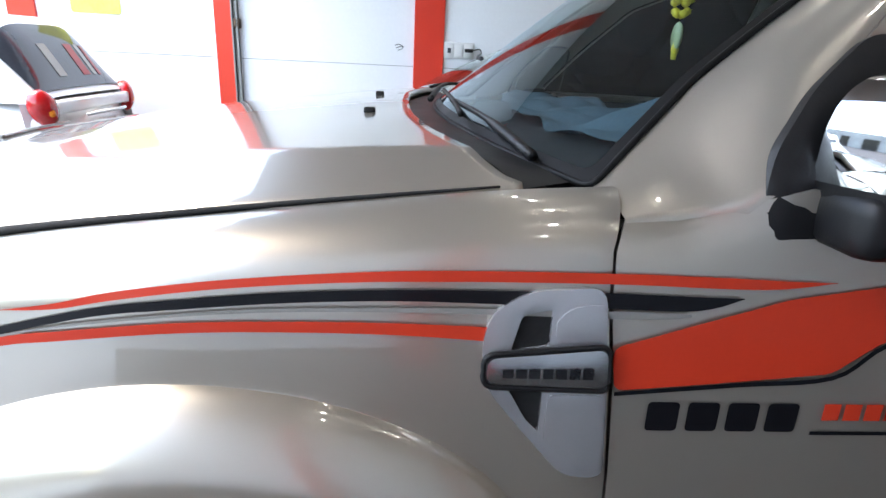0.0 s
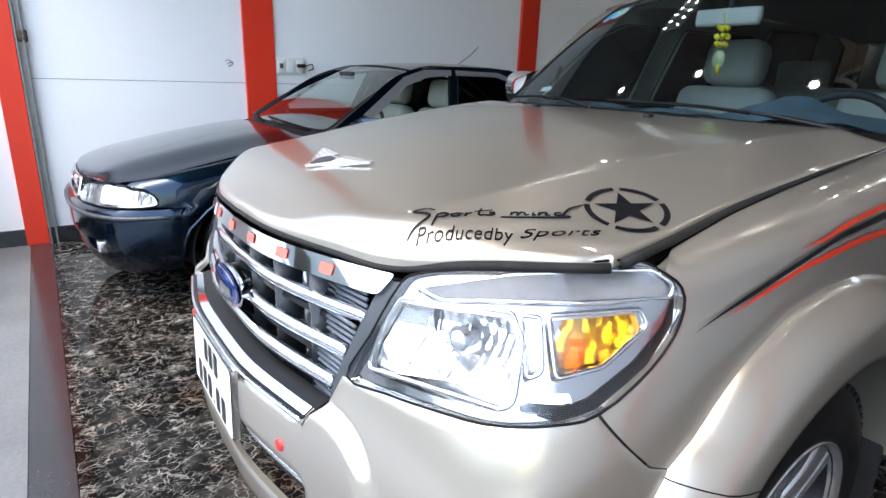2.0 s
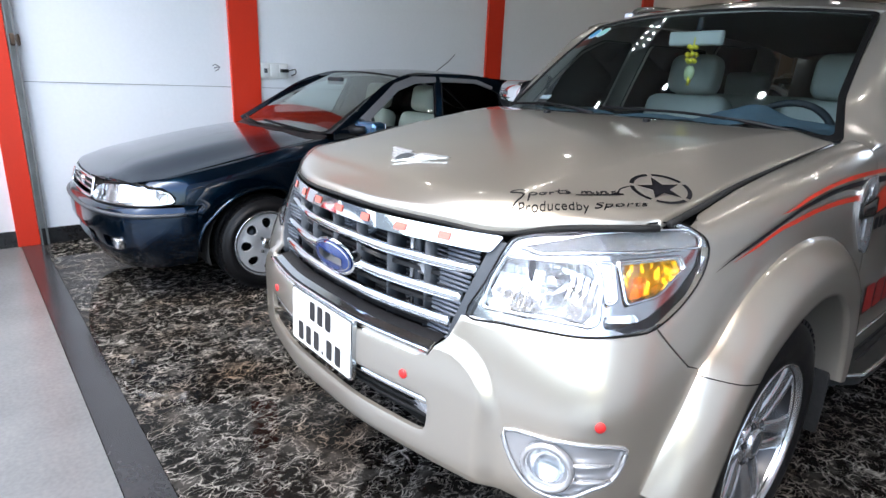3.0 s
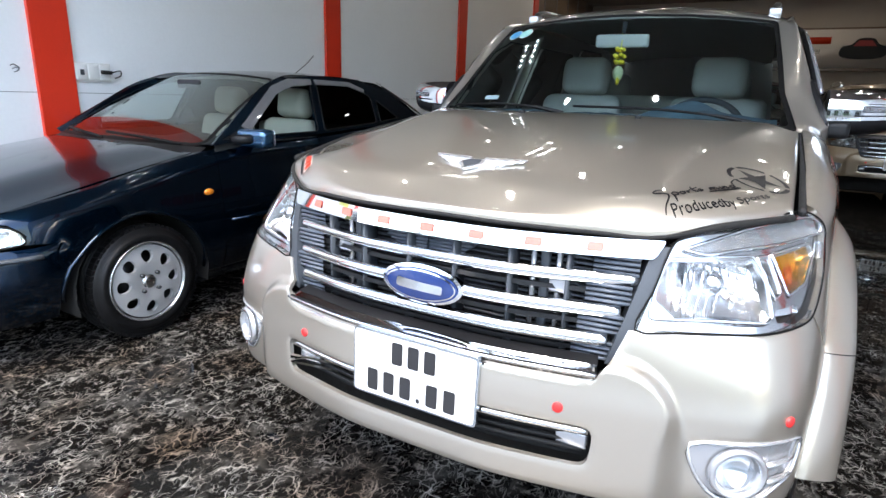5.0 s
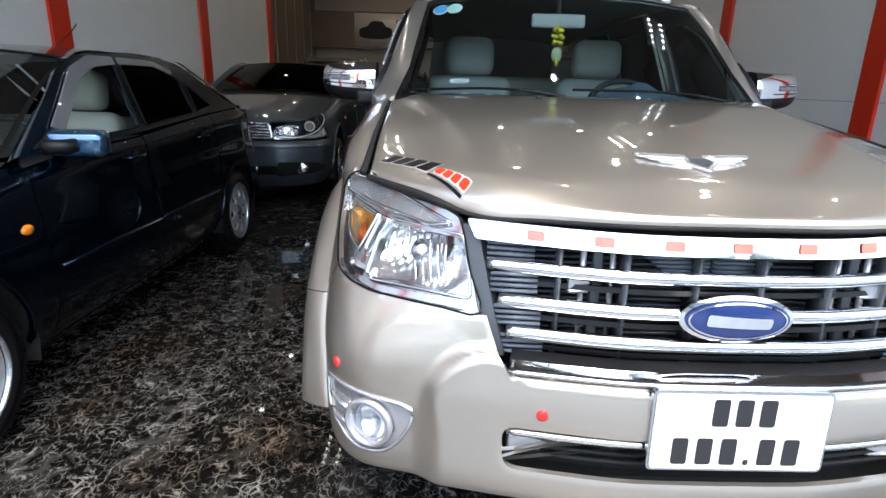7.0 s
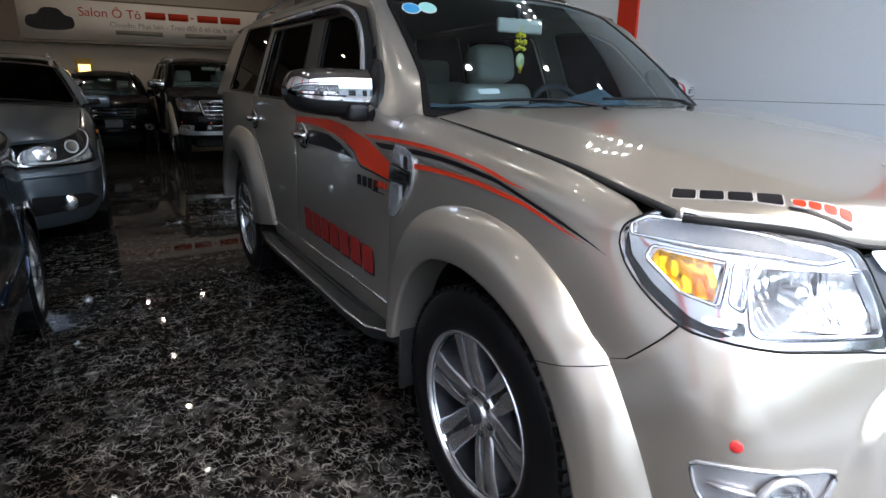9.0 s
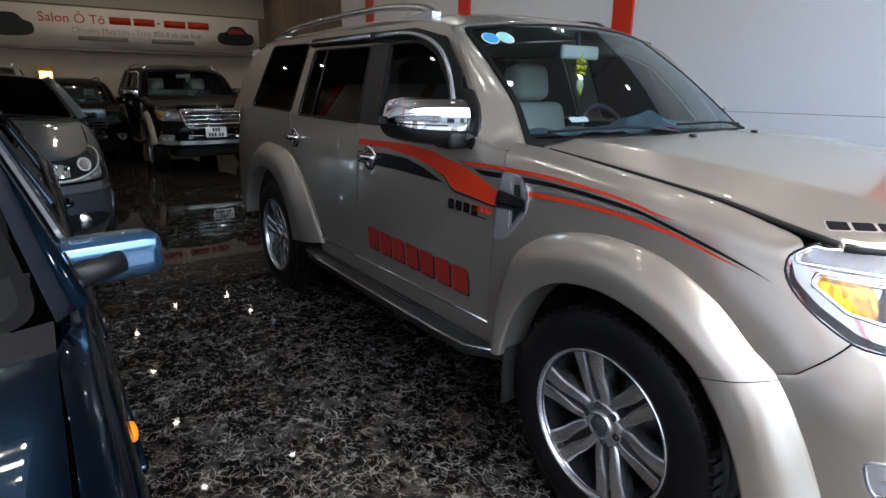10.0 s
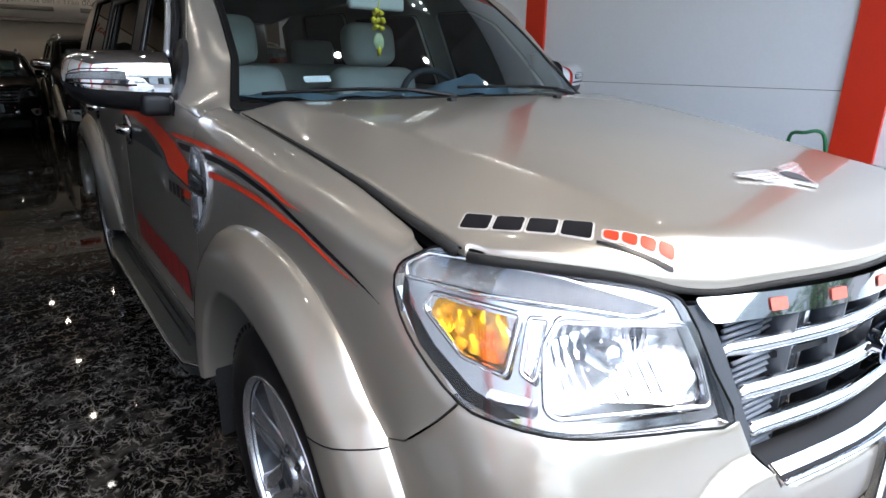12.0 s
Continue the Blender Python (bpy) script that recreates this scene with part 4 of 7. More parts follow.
    part("badge_face", panel(oval(.094, .038), at_badge, .015, off=.003), BLUE_BADGE, badge, "plain blue oval badge")
    part("badge_line", panel(oval(.089, .034), at_badge, .015, off=.0045, holes=[oval(.086, .031)]), CHROME, badge)
    part("badge_mark", panel(rounded([(-.058, -.009), (.058, -.013), (.060, .006), (-.056, .012)], .006), at_badge, .015, off=.0055), CHROME, badge)
    # number plate: plain bars stand for the figures
    plate = thing_part("number_plate", car)
    at_plate = lambda a, b, t=0: (.013 + a * .968, -.082 - t + .03 * b, .6725 + b)
    part("plate_rim", panel(rounded([(-.168, -.081), (.168, -.081), (.168, .081), (-.168, .081)], .012), at_plate, .03, off=.001, rim=.012), DULL_CHROME, plate)
    part("plate_face", panel(rounded([(-.163, -.076), (.163, -.076), (.163, .076), (-.163, .076)], .010), at_plate, .03, off=.003), WHITE_PLATE, plate, "white plate with black bars")
    bars = [(x, .012, .030, .054) for x in (-.056, -.012, .032)] if decals else [(x, .012, .030, .054) for x in (-.05, .0, .05)]
    bars += [(x, -.066, .030, .054) for x in (-.124, -.078, -.032, .040, .086)] + [(.014, -.066, .010, .012)]
    for x, z, w, h in bars:
        part("plate_bar", panel(rounded([(x, z), (x + w, z), (x + w, z + h), (x, z + h)], .006), at_plate, .02, off=.0045), INK, plate)
    for sx in (1, -1):
        side_parts(car, skin, sx, decals, side_glass)
    cabin(car, skin, decals)
    if decals:
        markings(car)
    return car


def thing_part(name, parent):
    ob = new(name)
    ob.parent = parent
    return ob


def side_parts(car, skin, sx, decals, side_glass):
    P = lambda name, geo, mat, lab="", smooth=True: part(name, geo, mat, car, lab, smooth)
    flip = lambda geo: ([(v[0] * sx, v[1], v[2]) for v in geo[0]], geo[1] if sx > 0 else [q[::-1] for q in geo[1]])
    arch = even(ARCH_IN, 24)
    # front wing
    top = [(u, hermite(LINE_Y, LINE_Z, u) + .043) for u in (.40, .45, .6, .8, 1.0, 1.2, 1.352)]
    wing = [(.224, .868), (.315, .925), (.365, .975), (.3675, 1.03), (.345, 1.047), (.322, 1.057), (.335, 1.072), (.365, 1.095)] + top + [(1.3405, 1.20), (1.3265, 1.15), (1.3275, 1.1), (1.340, 1.0), (1.351, .87), (1.3645, .54), (1.30, .50)] + [(u + (.03 if u > .85 else -.02), h + .03) for u, h in arch[::-1] if h > .50 and (u > .5 or h > .76)] + [(.390, .760), (.340, .777)]
    P("front_wing", panel(wing, body, .015, rim=.02, roll=.0015, sx=sx), skin)
    P("wheel_lip", flare(ARCH_OUT, ARCH_IN, sx, (.172, .235)), skin, "raised flare round the wheel")
    P("bumper_lip", flare(ARCH_OUT, ARCH_IN, sx, (0, 0), (.172, .235)), skin)
    seam = flare(ARCH_OUT, ARCH_IN, sx, (.172, .235))[0][:10]
    P("lip_seam", tube(seam, .0014, 5), SEAL)
    P("wheel_lip", flare(REAR_OUT, REAR_IN, sx), skin)
    # headlamp
    lamp = thing_part("headlamp", car)
    L = lambda name, geo, mat, lab="": part(name, geo, mat, lamp, lab)
    whole = curve(LAMP, 3, True)
    L("lamp_back", panel(whole, body, .02, off=-.085, rim=-.08, sx=sx), REFLECT)
    L("lamp_seal", flip(tube([Vector(body(u, h)) for u, h in whole], .0022, 6, closed=True)), SEAL)
    bowl = [(-.255, .978), (-.02, .985), (.022, .95), (.04, .875), (.02, .866), (-.285, .864), (-.275, .93)]
    amber = [(.058, .985), (.262, .995), (.285, .972), (.205, .922), (.115, .908)]
    band = [(-.23, .998), (-.05, 1.034), (.12, 1.045), (.27, 1.050), (.325, 1.036), (.322, 1.014), (.12, 1.005), (-.04, 1.0), (-.17, .988)]
    strip = [(.0, .982), (.043, .982), (.083, .915), (.055, .905)]
    small = [(.055, .892), (.165, .896), (.175, .874), (.065, .868)]
    inner = [(u * .997, (h - .955) * .99 + .955) for u, h in whole]
    L("lamp_bezel", panel(inner, body, .018, off=-.014, rim=.02, sx=sx, holes=[rounded(p, .012) for p in (bowl, amber, strip, small)]), LAMP_SILVER)
    # black piece paints the dark reflection in the bezel's lower outer corner
    L("lamp_border", panel([(.335, .975), (.352, 1.02), (.357, .975), (.31, .922), (.22, .871), (.14, .861), (.10, .868), (.2, .888), (.28, .930)], body, .012, off=-.012, sx=sx), BLACK)
    L("lamp_band", panel(rounded(band, .015), body, .014, off=-.010, rim=.01, sx=sx), LENS_RIBBED, "textured reflector band")
    L("band_edge", flip(tube([Vector(body(u, h)) + Vector((0, .012, 0)) for u, h in rounded(band, .015)], .004, 5, closed=True)), CHROME)

    def dish(u, h):
        x, y, z = body(u, h)
        r = min(1.0, math.hypot((u + .12) / .17, (h - .925) / .075))
        facet = .010 * (abs((u * 42) % 1 - .5) - .25) * (1.0 if h > .925 else .5) + .008 * (abs((h * 38 + u * 9) % 1 - .5) - .25)
        k = .030 + .060 * (1 - r * r) + facet * (1 - .6 * r)
        return x - .25 * k, y + k, z

    L("bowl_edge", flip(tube([Vector(body(u, h)) + Vector((-.006, .014, 0)) for u, h in rounded(bowl, .012)], .0042, 6, closed=True)), CHROME)
    L("reflector", panel(rounded(bowl, .012), dish, .0055, rim=.004, sx=sx), REFLECT, "faceted reflector bowl")
    cx, cy, cz = dish(-.12, .925)
    L("bulb_cap", moved(lathe([(.024, .02), (.024, -.006), (.018, -.018), (0, -.022)], 20, "y"), Matrix.Translation((cx * sx, cy - .045, cz))), DULL_CHROME)
    for k in range(5):
        u = -.235 + .022 * k
        L("reflector_rib", flip(tube([Vector(body(u, .875)) + Vector((0, .045, 0)), Vector(body(u + .012, .92)) + Vector((0, .055, 0)), Vector(body(u + .014, .965)) + Vector((0, .045, 0))], .0022, 4)), CHROME)

    def cell(u, h):
        x, y, z = body(u, h)
        k = .026 + .012 * ease(.0, .10, abs(u - .16)) + .0007 * math.sin(u * 330 + 40 * h)
        return x - .5 * k, y + .8 * k, z

    def facets(u, h):
        x, y, z = body(u, h)
        i, j = math.floor((u + .31 * h) / .034), math.floor((h - .12 * u) / .027)
        rnd = random.Random(i * 31 + j * 7)
        k = .044 + .30 * ((u + .31 * h) - (i + .5) * .034) * rnd.uniform(-1, 1) + .30 * ((h - .12 * u) - (j + .5) * .027) * rnd.uniform(-1, 1)
        return x - .5 * k, y + .8 * k, z

    L("signal_bowl", panel(rounded(amber, .008), facets, .006, sx=sx), REFLECT)
    L("turn_signal", panel(rounded([(.105, .987), (.262, .995), (.285, .972), (.205, .922), (.118, .909), (.090, .945)], .008), cell, .010, rim=.012, sx=sx), AMBER_PANE, "amber turn signal")
    for k in range(6):
        u0 = .125 + .007 * k
        L("signal_flute", flip(tube([Vector(cell(u0, .915 + .1 * (u0 - .118))), Vector(cell(u0, .955))], .0018, 4)), AMBER_PANE)
    L("signal_edge", flip(tube([Vector(body(u, h)) + Vector((-.008, .014, 0)) for u, h in rounded(amber, .01)], .0045, 6, closed=True)), CHROME)
    L("side_strip", panel(rounded(strip, .01), cell, .009, rim=.01, sx=sx), REFLECT)
    L("strip_edge", flip(tube([Vector(body(u, h)) + Vector((-.008, .014, 0)) for u, h in rounded(strip, .01)], .0035, 6, closed=True)), CHROME)
    L("small_reflector", panel(rounded(small, .01), cell, .009, rim=.01, sx=sx), REFLECT)
    L("lens", panel(whole, body, .018, off=.001, sx=sx), LENS, "clear lens")
    # fog lamp
    fog = thing_part("fog_lamp", car)
    ring = [(-.165, .630), (-.05, .640), (.05, .643), (.180, .632), (.186, .60), (.160, .557), (.10, .537), (.05, .517), (-.01, .508), (-.09, .520), (-.145, .568)]
    cu, ch = -.035, .575
    hole = [(cu + .055 * math.cos(t), ch + .042 * math.sin(t)) for t in [2 * math.pi * k / 20 for k in range(20)]]
    part("bezel", panel(curve(ring, 3, True), lambda u, h: body(u, h), .014, off=-.006, rim=.02, sx=sx, holes=[hole]), SILVERPLASTIC, fog, "silver plastic bezel")
    part("bezel_edge", flip(tube([Vector(body(u, h)) for u, h in curve(ring, 3, True)], .0045, 6, closed=True)), SILVERPLASTIC, fog)
    for h0 in (.556, .594):
        part("bezel_fin", flip(tube([Vector(body(u, h0 + .02 * (u - .04))) + Vector((0, -.002, 0)) for u in (.045, .08, .12, .158)], [.007, .008, .007, .004], 6, flat=.7)), SILVERPLASTIC, fog)
    fx, fy, fz = body(cu, ch)
    m = Matrix.Translation((fx * sx, fy, fz)) @ Matrix.Rotation(sx * .42, 4, "Z")
    part("bezel_ring", moved(lathe([(.058, .004), (.056, -.006), (.048, -.010), (.043, .0), (.041, .03)], 28, "y"), m), SILVERPLASTIC, fog)
    part("reflector", moved(lathe([(.041, .012), (.030, .028), (.012, .036), (0, .037)], 24, "y"), m), DULL_CHROME, fog)
    part("fog_lens", moved(lathe([(.041, .004), (.03, -.003), (0, -.006)], 24, "y"), m), LENS, fog)
    # doors
    door = [(1.3670, .552), (1.3550, .87), (1.3440, 1.0), (1.3315, 1.1), (1.3305, 1.15), (1.3420, 1.186), (1.365, 1.189), (1.43, 1.199), (1.485, 1.214), (1.53, 1.225), (2.392, 1.212), (2.396, .9), (2.42, .70), (2.43, .552)]
    fd = thing_part("front_door", car)
    part("door_skin", panel(door, body, .03, rim=.02, roll=.0015, sx=sx), skin, fd)
    rd = thing_part("rear_door", car)
    rdoor = [(2.437, .552), (2.428, .70), (2.404, .9), (2.400, 1.212), (3.285, 1.222), (3.285, 1.05)] + [(u - .02, h + .02) for u, h in even(REAR_OUT[:5], 8)[::-1] if u < 3.25] + [(2.85, .552)]
    part("door_skin", panel(rdoor, body, .03, rim=.02, roll=.0015, sx=sx), skin, rd)
    for d, y, z in ((fd, 2.265, 1.065), (rd, 3.215, 1.09)):
        x = body(y, z)[0]
        handle = thing_part("door_handle", d)
        part("handle_cup", flip(moved(lathe([(.062, .002), (.057, .012), (.038, .006), (0, .002)], 24), Matrix.Translation((x, y, z)))), CHROME, handle, "chrome handle cup")
        part("handle_bar", flip(tube([(x + .006, y - .075, z + .002), (x + .03, y - .055, z + .004), (x + .036, y, z + .004), (x + .03, y + .05, z + .003), (x + .006, y + .07, z + .002)], [.011, .017, .018, .017, .011], 8, flat=1.2)), CHROME, handle)
    P("sill", panel([(1.27, .44), (1.32, .544), (2.87, .544), (2.90, .44)], body, .04, rim=.02, off=-.004, sx=sx), skin)
    P("sill_strip", flip(tube([Vector(body(u, .548)) + Vector((.002, 0, 0)) for u in (1.36, 1.8, 2.3, 2.86)], .005, 5)), DULL_CHROME)
    arc = [(u, h) for u, h in even(REAR_IN, 20)]
    quarter = [(3.293, 1.05), (3.293, 1.222), (4.3, 1.235), (4.62, 1.2), (4.72, .9), (4.70, .5), (4.25, .48)] + [(u + (.03 if u > 3.7 else -.03), h + .03) for u, h in arc[::-1] if h > .5] + [(3.14, .55), (2.97, .55)] + [(u - .005, h + .02) for u, h in even(REAR_OUT[:5], 8) if .56 < h and u < 3.28]
    P("rear_quarter", panel(quarter, body, .03, rim=.02, sx=sx), skin)
    # side windows and pillars
    w1 = rounded([(1.60, 1.222), (1.72, 1.36), (1.87, 1.505), (2.03, 1.572), (2.31, 1.578), (2.25, 1.215)], .03)
    w2 = rounded([(2.44, 1.215), (2.50, 1.578), (3.20, 1.588), (3.24, 1.225)], .03)
    w3 = rounded([(3.37, 1.235), (3.31, 1.635), (3.95, 1.65), (4.13, 1.25)], .04)
    frame_line = [(1.50, 1.213), (1.507, 1.262), (1.56, 1.328), (1.66, 1.448), (1.765, 1.556), (1.90, 1.634), (2.1, 1.664), (3.0, 1.682), (4.1, 1.678), (4.38, 1.60), (4.60, 1.21), (3.0, 1.212), (2.0, 1.206)]
    P("side_frame", panel(frame_line, side_glass, .03, rim=.02, sx=sx, holes=[w1, w2, w3]), skin)
    P("pillar_cover", panel([(2.235, 1.212), (2.29, 1.585), (2.515, 1.585), (2.455, 1.212)], side_glass, .04, off=.003, rim=.004, sx=sx), BLACK)
    for w, d in ((w1, fd), (w2, rd), (w3, None)):
        part("side_window", panel(w, side_glass, .05, off=-.006, sx=sx), TINT, d or car, "dark tinted window")
        part("window_seal", flip(tube([Vector(side_glass(*p)) + Vector((.002, 0, 0)) for p in w], .006, 5, closed=True)), SEAL, d or car)
    P("window_corner", panel([(1.53, 1.222), (1.60, 1.222), (1.73, 1.37), (1.675, 1.43), (1.59, 1.33)], side_glass, .04, off=.004, rim=.005, sx=sx), BLACK)
    P("window_divider", flip(tube([side_glass(3.03, 1.23), side_glass(3.02, 1.58)], .007, 5)), BLACK)
    visor1 = [(1.605, 1.30), (1.69, 1.45), (1.85, 1.585), (2.10, 1.635), (2.44, 1.642), (2.44, 1.600), (2.12, 1.590), (1.90, 1.53), (1.76, 1.41), (1.66, 1.29)]
    visor2 = [(2.46, 1.643), (3.27, 1.655), (3.25, 1.612), (2.46, 1.602)]
    for v, d in ((visor1, fd), (visor2, rd)):
        lift = lambda y, z: (glass_x(z) + .018 - .10 * max(0, z - 1.60) * 2, y, z)
        part("rain_visor", panel(v, lift, .02, off=.004, rim=.012, sx=sx), SEAL, d, "glossy smoked rain visor")
    P("visor_trim", flip(tube([Vector((glass_x(z) + .03, y, z)) for y, z in curve([(1.66, 1.33), (1.76, 1.465), (1.90, 1.56), (2.12, 1.612), (2.42, 1.62)], 5)], .011, 6)), SILVERPLASTIC)
    P("visor_trim", flip(tube([Vector((glass_x(1.63) + .03, y, 1.626)) for y in (2.5, 3.23)], .011, 6)), SILVERPLASTIC)
    # screen pillar and roof side
    edge = even([body(1.343, 1.184), body(1.43, 1.196), body(1.485, 1.212), (.800, 1.525, 1.262), (.763, 1.56, 1.328), (.724, 1.66, 1.448), (.690, 1.765, 1.556), (.664, 1.90, 1.634)], 24)
    rise = (Vector(body(1.40, 1.20)) - Vector(body(1.40, 1.18))).normalized()

    def pillar(s, t):
        a = Vector(screen(1.0 + .045 * (1 - ease(0, .25, s)), s - .03 * (1 - ease(0, .25, s)))) + Vector((.004, .0, -.006))
        b = Vector(edge[round(s * 24)])
        if t > 1:
            return tuple(b + Vector((-.008, 0, -.02)))
        mid = a.lerp(b, .5)
        low = mid + (b + rise * (a - b).length * .5 - mid) * .45
        high = mid + Vector((.55, -.5, .55)) * .046 * (1 - .75 * s)
        c = low.lerp(high, ease(.08, .36, s))
        return tuple(a * (1 - t) ** 2 + c * 2 * t * (1 - t) + b * t * t)

    P("screen_pillar", flip(grid(lambda s, t: pillar(s, (1 - t) * 1.1), 24, 11)), skin)
    def roof_side(s, t):
        y = 1.86 + s * 2.5
        a, b = Vector((.634, y, roof(.634, y))), Vector(side_glass(y, hermite((1.86, 1.9, 2.1, 3.0, 4.1, 4.4), (1.616, 1.634, 1.664, 1.68, 1.676, 1.66), y)))
        return tuple(a.lerp(b, t) + Vector((.006, 0, .008)) * math.sin(math.pi * t))

    P("roof_side", flip(grid(lambda s, t: roof_side(s, 1 - t), 30, 5)), skin)
    rail = thing_part("roof_rail", car)
    path = curve([(.575, 2.10, roof(.575, 2.1) + .008), (.585, 2.2, roof(.58, 2.2) + .045), (.59, 2.6, roof(.59, 2.6) + .058), (.59, 3.3, roof(.59, 3.3) + .058), (.585, 3.9, roof(.585, 3.9) + .048), (.575, 4.05, roof(.575, 4.05) + .008)], 6)
    part("rail_bar", flip(tube(path, .017, 8)), DULL_CHROME, rail, "satin silver rail")
    for y0, y1 in ((2.08, 2.32), (3.84, 4.07)):
        part("rail_foot", moved(box_geo(.555, .61, y0, y1, roof(.58, (y0 + y1) / 2) - .02, roof(.58, (y0 + y1) / 2) + .024, bevel=.012, seg=3), Matrix.Scale(sx, 4, (1, 0, 0))), SILVERPLASTIC, rail)
    # step board
    board = thing_part("running_board", car)
    plan = [(.70, 1.25), (.80, 1.25), (.905, 1.42), (.915, 1.6), (.915, 2.75), (.90, 2.98), (.72, 3.05)]
    part("board_top", panel(rounded(plan, .03), lambda x, y: (x, y, .462 - .1 * max(0, x - .86)), .05, rim=.045, roll=.004, sx=sx), BOARDMAT, board, "ribbed dark step board")
    for k in range(4):
        part("board_rib", flip(tube([(.80 + .022 * k, 1.5, .463), (.80 + .022 * k, 2.8, .463)], .004, 4)), BLACK, board)
    part("board_edge", flip(tube([(x + .002, y, .452 - .1 * max(0, x - .86)) for x, y in plan[1:]], .008, 6)), DULL_CHROME, board)
    P("mud_flap", moved(box_geo(.72, .86, 1.245, 1.26, .27, .52, bevel=.006), Matrix.Scale(sx, 4, (1, 0, 0))), DARK)
    # wheels and wells
    for y in (.85, 3.71):
        wheel(car, (sx * .715, y, .375), sx, .375, .255, .244, "twin")
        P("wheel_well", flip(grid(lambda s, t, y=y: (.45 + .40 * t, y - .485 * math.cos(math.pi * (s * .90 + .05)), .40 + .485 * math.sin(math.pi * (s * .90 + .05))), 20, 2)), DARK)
    # door mirror
    mir = thing_part("door_mirror", car)

    def shell(s, th):
        k = max(.04, 1 - s ** 12) ** .5
        sn, cs = math.sin(th), max(0.0, math.cos(th))
        yc, high = 1.625 + .085 * s ** 1.5, .085 * (1 - .12 * s * s) * k if sn > 0 else .088 * (1 - .30 * s * s) * k
        return .815 + .25 * s, yc - .095 * k * cs ** .6, 1.262 + .006 * s + high * math.copysign(abs(sn) ** .75, sn)

    def back(s, th):
        p = shell(s, th)
        return p[0], 1.625 + .085 * s ** 1.5 + .05, p[2]

    low, up = -.22, math.pi / 2
    at = lambda s, t, a, b: shell(s, a + (b - a) * t)
    lift = lambda p, d: (p[0], p[1] - d, p[2])
    part("mirror_cap", flip(grid(lambda s, t: at(1 - s, t, low, up) if t < .9 else (at(1 - s, (t - .0) if t < .9 else 1, low, up) if t < .95 else back(1 - s, up)), 26, 20)), CHROME, mir, "chrome mirror cap")
    part("mirror_tray", flip(grid(lambda s, t: back(1 - s, -up) if t < .05 else at(1 - s, (t - .05) / .95, -up, low), 26, 20)), BLACK, mir)
    part("mirror_shell", flip(grid(lambda s, t: back(s, -up + 2 * up * t), 20, 8)), BLACK, mir)
    ring = [shell(0, -up + 2 * up * k / 24) for k in range(25)] + [back(0, up), back(0, -up)]
    part("mirror_side", flip((ring, [tuple(range(len(ring)))])), BLACK, mir, smooth=False)
    part("mirror_lamp", flip(grid(lambda s, t: lift(at(.97 - .52 * s, t, .02, .20), .003), 14, 4)), LENS_RIBBED, mir, "clear repeater strip")
    part("lamp_frame", flip(tube([lift(p, .002) for p in [at(.97 - .52 * k / 14, 0, .02, .2) for k in range(15)] + [at(.45 + .52 * k / 14, 1, .02, .2) for k in range(15)]], .002, 5, closed=True)), GREYPLASTIC, mir)
    part("mirror_line", flip(tube([lift(shell(k / 20, -.06), .001) for k in range(7, 20)], .0026, 5)), SEAL, mir)
    part("mirror_line", flip(tube([lift(shell(k / 20, .30), .0005) for k in range(10, 20)], .0016, 5)), GREYPLASTIC, mir)
    glass = rounded([(.08, 1.225), (.80, 1.235), (.80, 1.315), (.08, 1.325)], .03)
    part("mirror_glass", panel(glass[::-1], lambda s, z: (.815 + .25 * s, 1.678 + .085 * s ** 1.5, z), .06, sx=sx), CHROME, mir, "mirror glass")
    part("mirror_arm", moved(box_geo(.79, .90, 1.535, 1.65, 1.168, 1.234, bevel=.022, seg=3), Matrix.Scale(sx, 4, (1, 0, 0))), BLACK, mir)
    base = rounded([(1.488, 1.160), (1.480, 1.21), (1.492, 1.262), (1.535, 1.325), (1.60, 1.385), (1.68, 1.38), (1.67, 1.225), (1.62, 1.160)], .02)
    part("mirror_foot", panel(base, lambda y, z: (glass_x(max(z, 1.2)) + .022 * (1 - .5 * ease(1.25, 1.38, z)) + .05 * max(0.0, 1.2 - z), y, z), .015, off=.004, rim=.035, roll=.006, sx=sx), BLACK, mir)
    # gill plate behind the wheel arch
    gill = thing_part("wing_vent", car)
    shape = [(1.190, 1.045), (1.200, 1.08), (1.235, 1.105), (1.321, 1.113), (1.335, 1.0), (1.345, .872), (1.295, .876), (1.235, .945), (1.198, .99)]
    hole1 = rounded([(1.222, 1.035), (1.232, 1.078), (1.265, 1.086), (1.265, 1.043)], .006)
    hole2 = rounded([(1.220, .995), (1.262, .988), (1.262, .935), (1.245, .952)], .006)
    part("vent_plate", panel(rounded(shape, .02), body, .012, off=.009, rim=.012, roll=.0008, sx=sx, holes=[hole1, hole2]), SILVERPLASTIC, gill, "silver side vent")
    # plain black sheet gives the vent slots their shade
    part("vent_mesh", panel([(1.215, .985), (1.265, .925), (1.28, .96), (1.28, 1.09), (1.235, 1.085), (1.215, 1.05)], body, .03, off=.002, sx=sx), DARK, gill)
    part("vent_bar", panel(rounded([(1.197, 1.0), (1.197, 1.03), (1.328, 1.044), (1.333, .997)], .012), body, .014, off=.017, rim=.014, roll=.0012, sx=sx), DULL_CHROME, gill, "chrome bar with worn lettering")
    part("vent_bar_edge", flip(tube([Vector(body(u, h)) + Vector((.013, 0, 0)) for u, h in rounded([(1.193, .996), (1.193, 1.034), (1.330, 1.048), (1.335, .993)], .012)], .0035, 5, closed=True)), BLACK, gill)
    for k in range(7):
        u0 = 1.214 + .0148 * k
